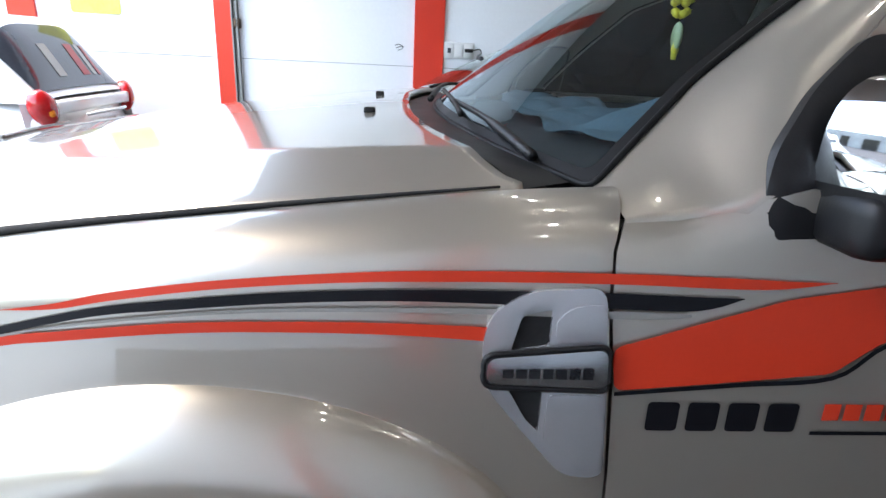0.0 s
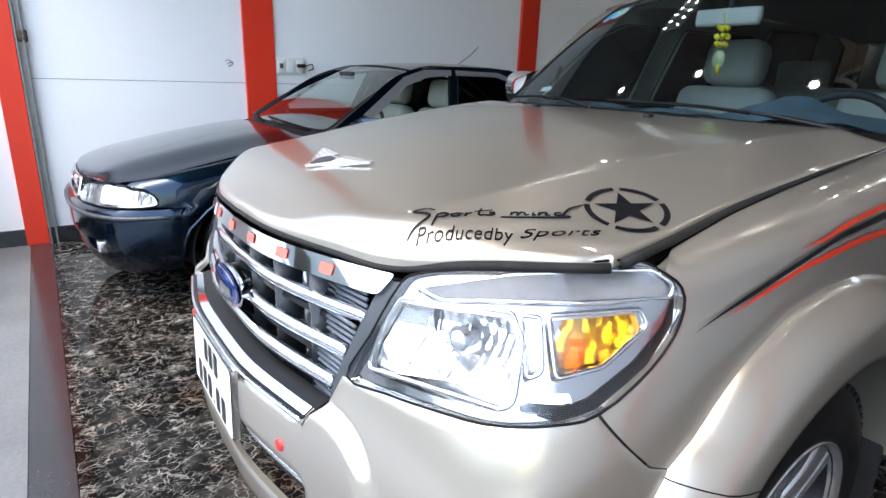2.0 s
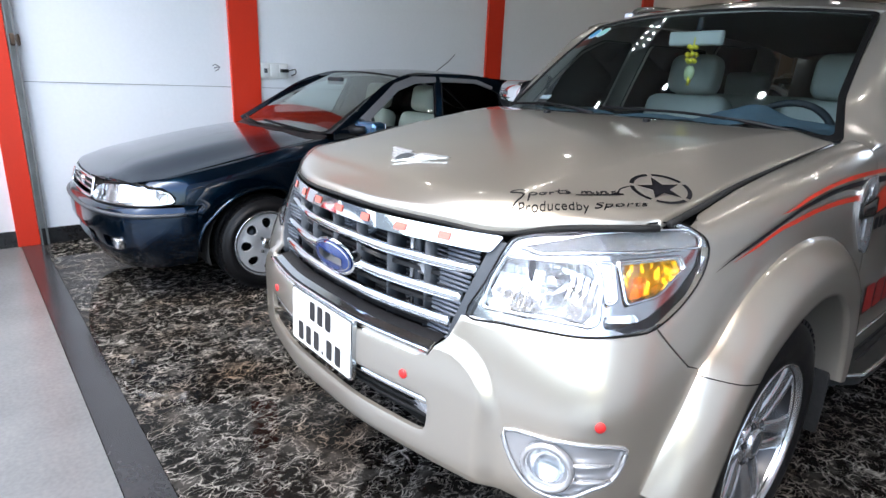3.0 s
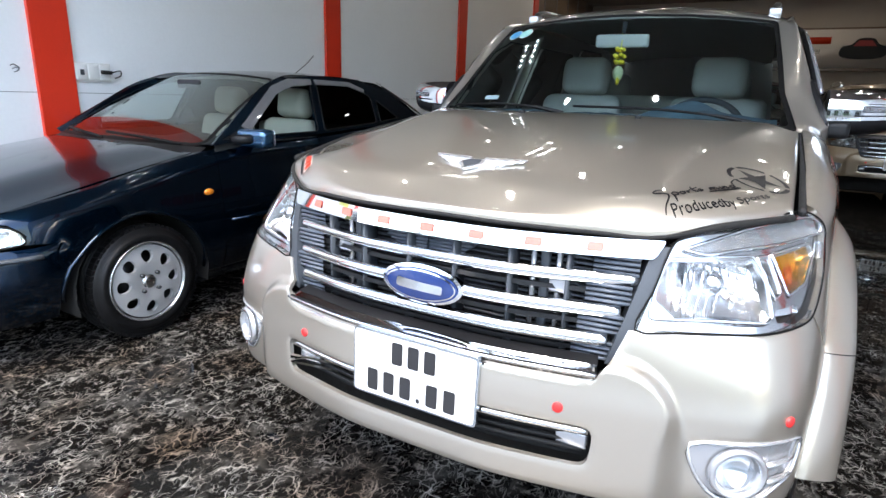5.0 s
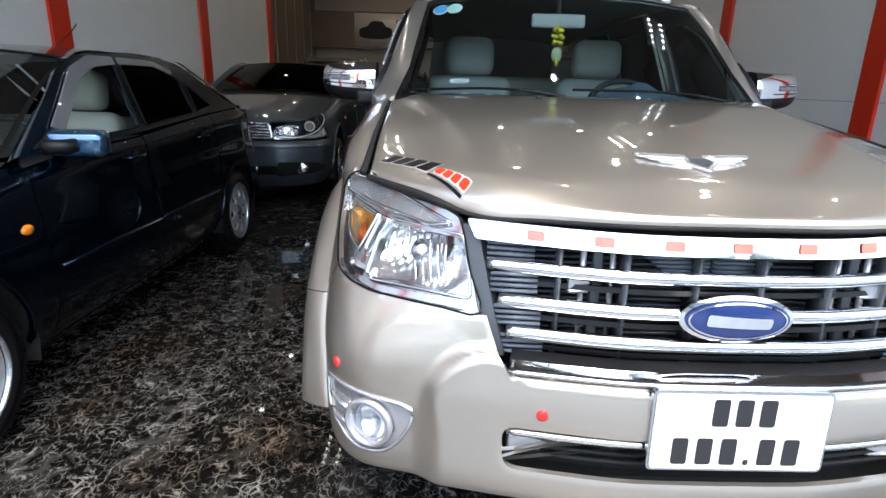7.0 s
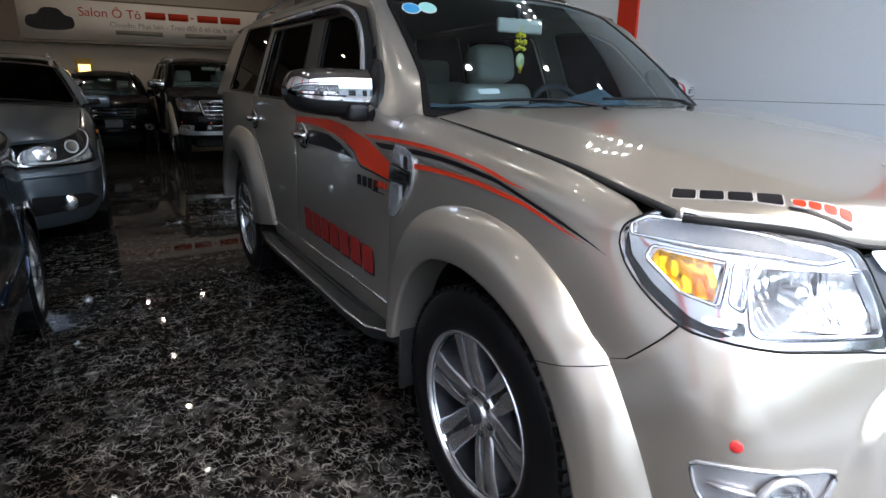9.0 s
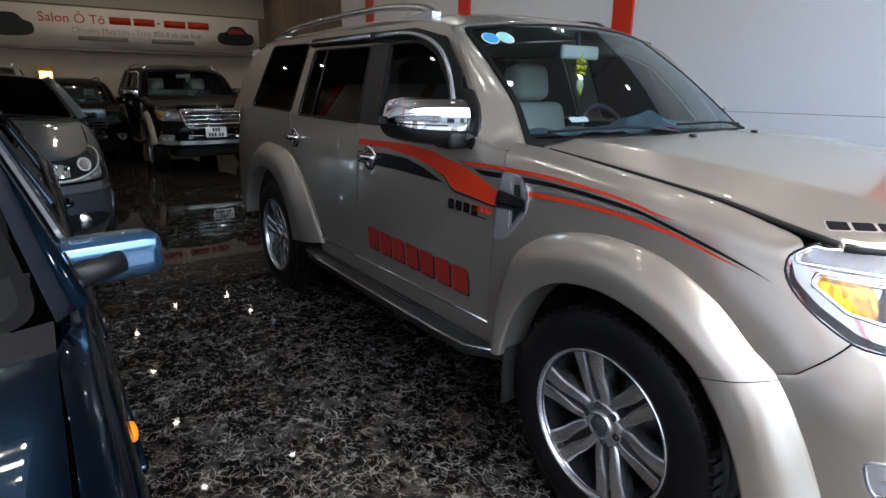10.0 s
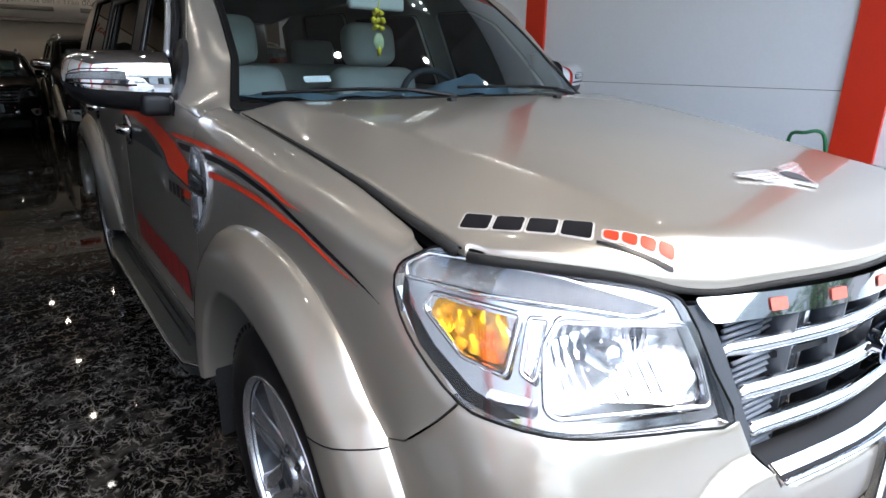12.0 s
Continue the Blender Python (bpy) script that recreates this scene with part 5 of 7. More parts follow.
        part("vent_letter_block", panel([(u0, 1.009), (u0 + .0115, 1.009), (u0 + .0115, 1.0185 + .0006 * k), (u0, 1.018 + .0006 * k)], body, .02, off=.0185, sx=sx), ALLOY_DARK, gill)
    part("vent_scoop", panel(rounded([(1.270, 1.050), (1.270, 1.075), (1.286, 1.090), (1.320, 1.095), (1.326, 1.052)], .008), body, .012, off=.012, rim=.006, roll=.0006, sx=sx), SILVERPLASTIC, gill)
    part("vent_scoop", panel(rounded([(1.268, .985), (1.332, .985), (1.339, .888), (1.300, .891), (1.268, .925)], .008), body, .012, off=.012, rim=.006, roll=.0006, sx=sx), SILVERPLASTIC, gill)
    # parking sensors
    for u, h in ((-.447, .675), (.105, .684)):
        x, y, z = body(u, h)
        n = Vector(body(u + .01, h)) - Vector(body(u - .01, h))
        m = Matrix.Translation((x * sx, y, z)) @ Matrix.Rotation(sx * math.atan2(n.y, n.x), 4, "Z")
        P("parking_sensor", moved(lathe([(.0112, .004), (.0112, -.003), (.009, -.0045), (0, -.005)], 16, "y"), m), RED_DOT, "round red parking sensor")


def cabin(car, skin, decals):
    """Glass, roof and what shows inside."""
    P = lambda name, geo, mat, lab="", smooth=True: part(name, geo, mat, car, lab, smooth)
    front = [(x / 10, 1.772 + .105 * (x / 6) ** 2) for x in range(-6, 7)]
    P("roof", panel(front + [(.634, 1.90), (.634, 4.3), (.55, 4.62), (-.55, 4.62), (-.634, 4.3), (-.634, 1.90)], lambda x, y: (x, y, roof(x, y)), .04, rim=.02, roll=.002), skin)
    rim = rounded([(-1.05, -.035), (1.05, -.035), (.998, .24), (.99, .985), (-.99, .985), (-.998, .24)], .03, 6)
    hole = rounded([(-1.02, -.008), (1.02, -.008), (.976, .24), (.970, .955), (-.970, .955), (-.976, .24)], .03, 6)
    P("windscreen", panel(rim, screen, .05), SCREEN, "tinted windscreen")
    P("screen_border", panel(rim, screen, .04, off=.002, holes=[hole]), SEAL)
    P("screen_seal", tube([Vector(screen(a * 1.004, b)) for a, b in dense(rim, .08)], .0045, 6, closed=True), SEAL)
    rear = lambda s: (s * .700, 1.105 + .157 * abs(s) ** 1.7)

    def cowl(s, t):
        x, y = rear(s * 2 - 1)
        a = Vector((x, y - .02, hood(x, y) - .022))
        b = Vector(screen((s * 2 - 1) * 1.0, -.01)) + Vector((0, .01, -.012))
        return tuple(a.lerp(b, t))

    P("cowl", grid(cowl, 30, 3), BLACK, "black cowl below the windscreen")
    for x0, x1 in ((.60, -.05), (-.08, -.62)):
        p0, p1 = Vector(screen(x0 / .66, -.02)) + Vector((0, -.02, .006)), Vector(screen(x1 / .66, .02)) + Vector((0, -.012, .012))
        mid = Vector(screen((x0 * .45 + x1 * .55) / .66, .005)) + Vector((0, -.02, .022))
        wiper = thing_part("wiper", car)
        part("wiper_arm", tube(curve([p0, p0.lerp(mid, .5) + Vector((0, 0, .008)), mid], 5), [.008] * 5 + [.005] * 6, 6), BLACK, wiper)
        part("wiper_blade", tube(curve([mid + (mid - p1) * .55 - Vector((0, 0, .010)), mid, p1], 6), .005, 5), SEAL, wiper)
    for x in (-.2, .23):
        P("washer_jet", box(x - .010, x + .010, 1.018, 1.040, hood(x, 1.03) - .004, hood(x, 1.03) + .010, .004), BLACK)
    # dashboard under a loose cloth
    P("dashboard", grid(lambda s, t: ((s * 2 - 1) * .70, 1.26 + .12 * (s * 2 - 1) ** 2 + .50 * t, 1.205 - .012 * (1 - t) - .16 * ease(.78, 1.0, t) - .008 * (s * 2 - 1) ** 2 + .055 * math.exp(-((s - .76) / .13) ** 2 - ((t - .62) / .25) ** 2)), 30, 16), DASH)
    rnd = random.Random(4)
    ph = [rnd.uniform(0, 6) for _ in range(6)]
    P("dash_cloth", grid(lambda s, t: ((s * 2 - 1) * .66, 1.36 + .10 * (s * 2 - 1) ** 2 + .36 * t + .01 * math.sin(s * 30 + ph[0]), 1.214 - .14 * ease(.86, 1.0, t) + .062 * math.exp(-((s - .76) / .13) ** 2 - ((t - .62) / .30) ** 2)
                                       + .007 * math.sin(s * 23 + 5 * t + ph[1]) + .005 * math.sin(s * 47 - 9 * t + ph[2]) + .004 * math.sin(t * 21 + ph[3])), 70, 24), DASHCLOTH, "crumpled blue-grey dash cloth")
    wheel_ring = new("steering_wheel")
    wheel_ring.parent = car
    wheel_ring.matrix_basis = pose(.36, 1.86, 1.13, 65)
    part("steering_rim", tube([(.185 * math.cos(t), .185 * math.sin(t), 0) for t in [2 * math.pi * k / 32 for k in range(32)]], .015, 8, closed=True), DASH, wheel_ring)
    part("steering_hub", lathe([(.07, -.02), (.065, .03), (0, .035)], 20, "z"), DASH, wheel_ring)
    for x in (-.37, .37):
        seat(car, x, 2.28, .62, BEIGE)
    P("rear_bench", box(-.62, .62, 3.05, 3.25, .70, 1.32, .07, 3), BEIGE)
    for x in (-.38, .38):
        P("rear_headrest", box(x - .13, x + .13, 3.16, 3.27, 1.28, 1.46, .05, 3), BEIGE)
    P("cabin_floor", box(-.80, .80, 1.25, 4.55, .50, .56), DARK)
    P("fire_wall", box(-.70, .70, 1.27, 1.30, .5, 1.17), DARK)
    P("engine_block", box(-.52, .52, .16, 1.25, .42, .96), DARK)
    P("front_tray", box(-.66, .66, .115, .40, .42, .80), DARK)
    P("underbody", box(-.55, .55, .25, 4.6, .26, .50, .03), DARK)
    P("tailgate", grid(lambda s, t: ((s * 2 - 1) * (.60 + .15 * (1 - t)), 4.62 + .18 * (1 - t), .45 + 1.21 * t), 8, 12), skin)
    for x in (-.79, .79):
        P("inner_door", box(x - .008, x + .008, 1.54, 4.4, .52, 1.19), DARK)
    P("headliner", grid(lambda s, t: ((s * 2 - 1) * .60, 1.86 + 2.6 * t, roof((s * 2 - 1) * .60, 1.86 + 2.6 * t) - .03), 6, 10), BEIGE)
    mir = thing_part("rear_view_mirror", car)
    part("mirror_shell", box(-.135, .105, 1.735, 1.765, 1.515, 1.575, .014, 3), DULL_CHROME if not decals else BEIGE, mir)
    part("mirror_stem", tube([(-.015, 1.76, 1.57), (-.012, 1.77, 1.63)], .012, 6), DASH, mir)


def markings(car):
    """Stripes, stickers and raised marks of the champagne car."""
    P = lambda name, geo, mat, lab="", smooth=True: part(name, geo, mat, car, lab, smooth)
    red1 = ribbon([(.672, 1.062, 0), (.74, 1.070, .006), (.80, 1.0830, .0085), (.904, 1.0990, .0088), (1.035, 1.1118, .010), (1.155, 1.1185, .0120), (1.328, 1.1215, .0122), (1.46, 1.1200, .0125), (1.52, 1.1200, .009), (1.577, 1.1240, .0)])
    black = ribbon([(.40, .962, 0), (.46, .982, .004), (.554, 1.0085, .008), (.66, 1.036, .0085), (.777, 1.0645, .009), (.86, 1.0760, .011), (.975, 1.0880, .0122), (1.095, 1.0950, .0128), (1.217, 1.0965, .0155), (1.331, 1.0962, .018), (1.425, 1.0955, .0165), (1.476, 1.103, .001)])
    red2 = ribbon([(.468, .975, 0), (.57, 1.0005, .006), (.67, 1.0264, .0098), (.736, 1.0360, .011), (.8575, 1.0498, .0117), (.9745, 1.0550, .0124), (1.096, 1.0565, .0139), (1.197, 1.0536, .0168)])
    grey = ribbon([(.60, 1.0155, .002), (.74, 1.0475, .003), (.9, 1.0685, .004), (1.04, 1.077, .005), (1.2, 1.080, .007), (1.37, 1.080, .009), (1.42, 1.0815, .003)])
    big = rounded([(1.3375, 1.0405), (1.424, 1.0695), (1.53, 1.1040), (1.636, 1.1216), (1.75, 1.143), (1.91, 1.154), (2.37, 1.147), (2.388, 1.118), (2.1, 1.122), (1.87, 1.104), (1.75, 1.080), (1.649, 1.0548), (1.597, 1.0136), (1.486, 1.0015), (1.3450, .9875)], .012)
    under = [(2.388, 1.085), (2.1, 1.098), (1.93, 1.094), (1.80, 1.07), (1.66, 1.028), (2.0, 1.036), (2.388, 1.032)]
    line = ribbon([(1.346, .9835, .005), (1.486, .9975, .006), (1.600, 1.0085, .006), (1.655, 1.051, .006), (1.74, 1.075, .003)])
    for sx in (1, -1):
        for shape, mat, name in ((red1, RED_DECAL, "red_stripe"), (black, BLACK_DECAL, "black_stripe"), (red2, RED_DECAL, "red_stripe"), (grey, GREY_DECAL, "grey_stripe"), (big, RED_DECAL, "red_flash"), (under, BLACK_DECAL, "black_flash"), (line, BLACK_DECAL, "black_line")):
            P(name, panel(shape, body, .012, off=.0036, sx=sx), mat)
        # brand words stand as plain blocks
        for k in range(7):
            y0 = 1.475 + k * .116 if sx < 0 else 2.285 - k * .116 - .1
            lean = .012 if sx < 0 else -.012
            z0 = .62 + .002 * k
            P("door_letter_shadow", panel(rounded([(y0 - .006, z0 - .006), (y0 + .094, z0 - .006), (y0 + .094 + lean, z0 + .094), (y0 - .006 + lean, z0 + .094)], .01), body, .03, off=.002, sx=sx), BLACK_DECAL)
            P("door_letter_block", panel(rounded([(y0, z0), (y0 + .098, z0), (y0 + .098 + lean, z0 + .10), (y0 + lean, z0 + .10)], .012), body, .03, off=.0035, sx=sx), DARKRED_DECAL, "plain dark red letter block")
        for k in range(4):
            a = 1.585 - k * .048 if sx < 0 else 1.388 + k * .048
            P("small_letter_block", panel(rounded([(a, .936), (a + .038, .936), (a + .038, .974), (a, .974)], .006), body, .02, off=.003, sx=sx), BLACK_DECAL)
            b = 1.478 - .030 - k * .026 if sx < 0 else 1.60 + k * .026
            P("small_letter_block", panel([(b, .952), (b + .021, .952), (b + .021, .974), (b, .974)], body, .02, off=.003, sx=sx), RED_DECAL)
        P("letter_underline", panel([(1.39, .932), (1.49, .932), (1.49, .936), (1.39, .936)] if sx < 0 else [(1.59, .932), (1.72, .932), (1.72, .937), (1.59, .937)], body, .02, off=.003, sx=sx), BLACK_DECAL)
    # grille letters, worn
    for k in range(7):
        s = -.375 + k * .125
        P("grille_letter_block", panel(rounded([(s - .017, .987), (s + .017, .987), (s + .017, 1.005), (s - .017, 1.005)], .004), front_xy, .012, off=.0065), PALE_RED, "worn red letter block")
    # hood: star in a broken ring, and a line of writing
    cx, cy, turn = .622, .460, math.radians(56)
    on = lambda a, b, t=0: (cx + a * math.cos(turn) - b * math.sin(turn), cy + a * math.sin(turn) + b * math.cos(turn), hood(cx + a * math.cos(turn) - b * math.sin(turn), cy + a * math.sin(turn) + b * math.cos(turn)) + t)
    star = [((.053 if k % 2 == 0 else .0207) * math.sin(math.pi * k / 5), (.053 if k % 2 == 0 else .0207) * math.cos(math.pi * k / 5)) for k in range(10)][::-1]
    sticker = thing_part("star_sticker", car)
    part("star", panel(star, on, .012, off=.0025), BLACK_DECAL, sticker, "black star sticker")
    for k in range(5):
        a0, a1 = 2 * math.pi * (k + .07) / 5, 2 * math.pi * (k + .93) / 5
        ts = [a0 + (a1 - a0) * i / 10 for i in range(11)]
        seg = [(.069 * math.sin(t), .069 * math.cos(t)) for t in ts] + [(.059 * math.sin(t), .059 * math.cos(t)) for t in ts[::-1]]
        part("star_ring", panel(seg[::-1], on, .012, off=.0025), BLACK_DECAL, sticker)
    words = thing_part("hood_writing", car)
    for text, size, ox, oy, slant, wide, way in (("Producedby", .033, .487, .134, .0, .149, (.72, .693)), ("Sports", .030, .597, .247, .5, .135, (.44, .90))):
        flat = letters(text, size, 1.05, slant, -.0002)
        w = max(p[0] for p in flat[0])
        k = wide / w
        d = Vector(way).normalized()
        n = Vector((-d.y, d.x))
        lay = lambda x, y, t, ox=ox, oy=oy, k=k, d=d, n=n: (ox + d.x * x * k + n.x * y, oy + d.y * x * k + n.y * y, hood(ox + d.x * x * k + n.x * y, oy + d.y * x * k + n.y * y) + .0012 + t)
        part("writing", slab_geo(flat, lay, .0014), BLACK_DECAL, words, "black sticker reading " + text, False)
    # a hand-written "Sports mind", stroke by stroke, along the same line
    strokes = [
        [(.030, .036), (.018, .044), (.004, .040), (.000, .032), (.014, .026), (.022, .018), (.016, .006), (-.002, -.008), (-.010, -.020)],
        [(.034, .020), (.030, .004), (.024, -.012)], [(.032, .016), (.042, .022), (.048, .015), (.040, .007), (.031, .009)],
        [(.060, .018), (.053, .014), (.054, .007), (.062, .008), (.065, .015), (.060, .018), (.070, .016)],
        [(.074, .018), (.072, .007), (.075, .014), (.084, .018)], [(.098, .034), (.092, .016), (.094, .007), (.102, .009)], [(.086, .022), (.118, .027)],
        [(.116, .018), (.108, .016), (.114, .011), (.107, .006), (.100, .008)],
        [(.140, .018), (.137, .007), (.142, .016), (.148, .016), (.147, .007), (.152, .016), (.158, .016), (.158, .007), (.164, .009)],
        [(.172, .018), (.169, .007), (.174, .009)], [(.180, .018), (.177, .007), (.183, .016), (.190, .016), (.188, .007), (.195, .009)],
        [(.212, .018), (.203, .015), (.203, .007), (.212, .009), (.217, .016), (.228, .034), (.250, .046)], [(.217, .016), (.212, .006), (.222, .002), (.205, -.001), (.150, -.003), (.118, -.002)]]
    d = Vector((.517, .856)).normalized()
    n = Vector((-d.y, d.x))
    ox, oy = .463, .1485
    lay = lambda x, y, t: (ox + d.x * x + n.x * y, oy + d.y * x + n.y * y, hood(ox + d.x * x + n.x * y, oy + d.y * x + n.y * y) + .0016 + t)
    for stroke in strokes:
        line = curve([(x * 1.12, y * .85, .0016 + .0016 * math.sin(math.pi * k / (len(stroke) - 1))) for k, (x, y) in enumerate(stroke)], 5)
        edge = ribbon([(x, y, w * 1.35) for x, y, w in line[::2]])
        half = len(edge) // 2
        flat = edge, [(k, k + 1, 2 * half - 2 - k, 2 * half - 1 - k) for k in range(half - 1)]
        part("written_stroke", slab_geo(flat, lay, .0012), BLACK_DECAL, words, "", False)
    d = Vector((.588, -.809))
    n = Vector((.809, .588))
    lay = lambda p, q: (-.6807 + d.x * p + n.x * q, .3806 + d.y * p + n.y * q, hood(-.6807 + d.x * p + n.x * q, .3806 + d.y * p + n.y * q))
    for a, w, q, h, mat in [(.0505 * k, .0435, .001, .042, BLACK_DECAL) for k in range(4)] + [(.211 + .0255 * k, .0215, .008 + .0015 * k, .0175, RED_DECAL) for k in range(4)]:
        P("letter_outline", panel(rounded([(a - .003, q - .003), (a + w + .003, q - .003), (a + w + .003, q + h + .003), (a - .003, q + h + .003)], .007), lay, .02, off=.0014), PALE_FILM)
        P("hood_letter_block", panel(rounded([(a, q), (a + w, q), (a + w, q + h), (a, q + h)], .006), lay, .02, off=.0026), mat)
    P("letter_underline", panel([(.203, -.004), (.309, .002), (.309, .007), (.203, .001)], lay, .02, off=.0026), BLACK_DECAL)
    # winged emblem
    emblem = thing_part("hood_emblem", car)
    on_hood = lambda x, y: (x, y, hood(x, y))
    for sx in (1, -1):
        for k in range(4):
            feather = [(.020, .180 + .014 * k), (.116 - .018 * (3 - k), .194 + .014 * k), (.126 - .020 * (3 - k), .213 + .014 * k), (.018, .201 + .014 * k)]
            part("feather", panel(feather, on_hood, .012, off=.004 + .0015 * k, rim=.004, sx=sx), EMBLEM, emblem)
    part("shield", panel(rounded([(0, .150), (.034, .192), (.026, .228), (-.026, .228), (-.034, .192)], .008), on_hood, .012, off=.008, rim=.006), EMBLEM, emblem)
    part("shield_face", panel(rounded([(0, .162), (.024, .195), (.018, .220), (-.018, .220), (-.024, .195)], .006), on_hood, .012, off=.0095), GREYPLASTIC, emblem)
    # screen stickers
    for a, mat in ((-.885, DISC_BLUE), (-.785, DISC_GREEN)):
        disc = [(a + .048 * math.cos(t), .835 + .058 * math.sin(t)) for t in [2 * math.pi * k / 24 for k in range(24)]]
        P("sticker_rim", panel([(a + (p - a) * 1.13, .835 + (q - .835) * 1.13) for p, q in disc], screen, .03, off=.0028), WHITE_PLATE)
        P("screen_sticker", panel(disc, screen, .03, off=.0042), mat, "round inspection sticker")
    P("screen_card", panel(rounded([(-.75, .10), (-.64, .10), (-.64, .135), (-.75, .135)], .008), screen, .03, off=-.006), WHITE_PLATE, "white card behind the windscreen")


def ornament():
    """The charm that hangs from the mirror."""
    ob = thing("hanging_ornament", "yellow tassel with a jade charm hanging from the mirror", "ornament", at=(-.015, 1.735, 1.38))
    part("cord", tube([(0, .01, .195), (.004, 0, .16), (-.004, 0, .10)], .003, 5), YELLOW, ob)
    for z, r, s in ((.125, .022, 5), (.095, .030, 6), (.070, .024, 5)):
        petals = [moved(lathe([(0, -.010), (.010, -.004), (.011, .004), (0, .011)], 8, "z"), Matrix.Translation((r * .7 * math.cos(k * 2 * math.pi / s), r * .5 * math.sin(k * 2 * math.pi / s), z + .006 * (k % 2)))) for k in range(s)]
        part("petals", join(*petals), YELLOW, ob)
    part("charm", moved(lathe([(0, -.006), (.020, -.005), (.023, 0), (.020, .005), (0, .006)], 18, "y"), Matrix.Translation((0, 0, .022)) @ Matrix.Diagonal((1.05, 1, 1.45, 1))), JADE, ob)
    part("tassel", tube([(0, 0, .008), (.002, 0, -.005), (0, 0, -.03)], [.006, .010, .006], 8), YELLOW, ob)
    return ob

# ---- the saloon cars ----
SU = (-.75, -.5, -.28, -.08, .06, .20, .40, .7, 1.1, 2.0, 3.0, 3.6, 3.9, 4.1, 4.3, 4.6, 4.9)
SLX = (0, .25, .46, .64, .745, .80, .828, .838, .842, .845, .842, .832, .80, .73, .60, .30, 0)
SLY = (-.235, -.225, -.19, -.115, -.015, .14, .38, .7, 1.1, 2.0, 3.0, 3.6, 3.88, 4.04, 4.12, 4.18, 4.20)
STX = (0, .24, .44, .61, .71, .77, .805, .818, .822, .825, .822, .81, .775, .70, .57, .29, 0)
STY = (-.16, -.15, -.115, -.045, .05, .19, .41, .7, 1.1, 2.0, 3.0, 3.58, 3.83, 3.97, 4.04, 4.09, 4.10)
SL_U = (.0, .3, .6, 1.0, 1.3, 2.0, 3.0, 3.6, 4.1)
SL_Z = (.700, .770, .835, .915, .955, .985, 1.035, 1.045, 1.00)


def sbody(u, h):
    """The saloon's skin, left half."""
    lx, ly, tx, ty = (hermite(SU, v, u) for v in (SLX, SLY, STX, STY))
    line = hermite(SL_U, SL_Z, max(0, min(4.1, u)))
    knee = line - .09
    bend = u > .05 and h > knee
    hh = knee if bend else h
    w = min(1.4, (max(0.0, hh - .52) / .24) ** 1.5)
    x, y, z = lx + (tx - lx) * w, ly + (ty - ly) * w, h
    if bend:
        a = min(1.0, (h - knee) / .14) * math.pi / 2
        x, z = x - .085 * (1 - math.cos(a)), knee + (line - knee) * math.sin(a)
    if h < .44:
        k = 1.6 * (.44 - h) ** 2
        dx, dy = -x, max(.7, min(3.4, y)) - y
        d = math.hypot(dx, dy) + 1e-6
        x, y = x + dx / d * k, y + dy / d * k
    if h < .575 and u < .35:
        y -= .020 * (1 - ease(.555, .575, h))      # the bumper stands proud
        x += .008 * (1 - ease(.555, .575, h)) * (u > 0)
    return x, y, z


def shood(x, y):
    mid = hermite((-.17, 0, .2, .5, .8, 1.05), (.708, .79, .84, .90, .945, .97), y)
    edge = hermite((-.17, 0, .3, .6, 1.0), (.688, .712, .775, .84, .918), y)
    a = min(1.0, abs(x) / .735)
    return mid + (edge - mid) * (.6 * a ** 2.2 + .4 * ease(.55, .95, a))


def sscreen(a, b):
    return a * (.735 - .175 * b), .98 + .15 * a * a + (.80 - .04 * a * a) * b, .955 - .01 * a * a + (.42 - .02 * a * a) * b + .028 * math.sin(math.pi * b)


def sroof(x, y):
    return hermite((1.7, 2.0, 2.4, 2.8, 3.0), (1.365, 1.395, 1.41, 1.395, 1.37), y) - .045 * (abs(x) / .55) ** 2.3


def srear(a, b):
    return a * (.70 - .14 * b), 3.62 + .03 * a * a - (.62 + .02 * a * a) * b, 1.03 + (.345 - .015 * a * a) * b + .02 * math.sin(math.pi * b)


def sglass(y, z):
    return .80 - .45 * (z - .97) - .12 * (z - .97) ** 2, y, z


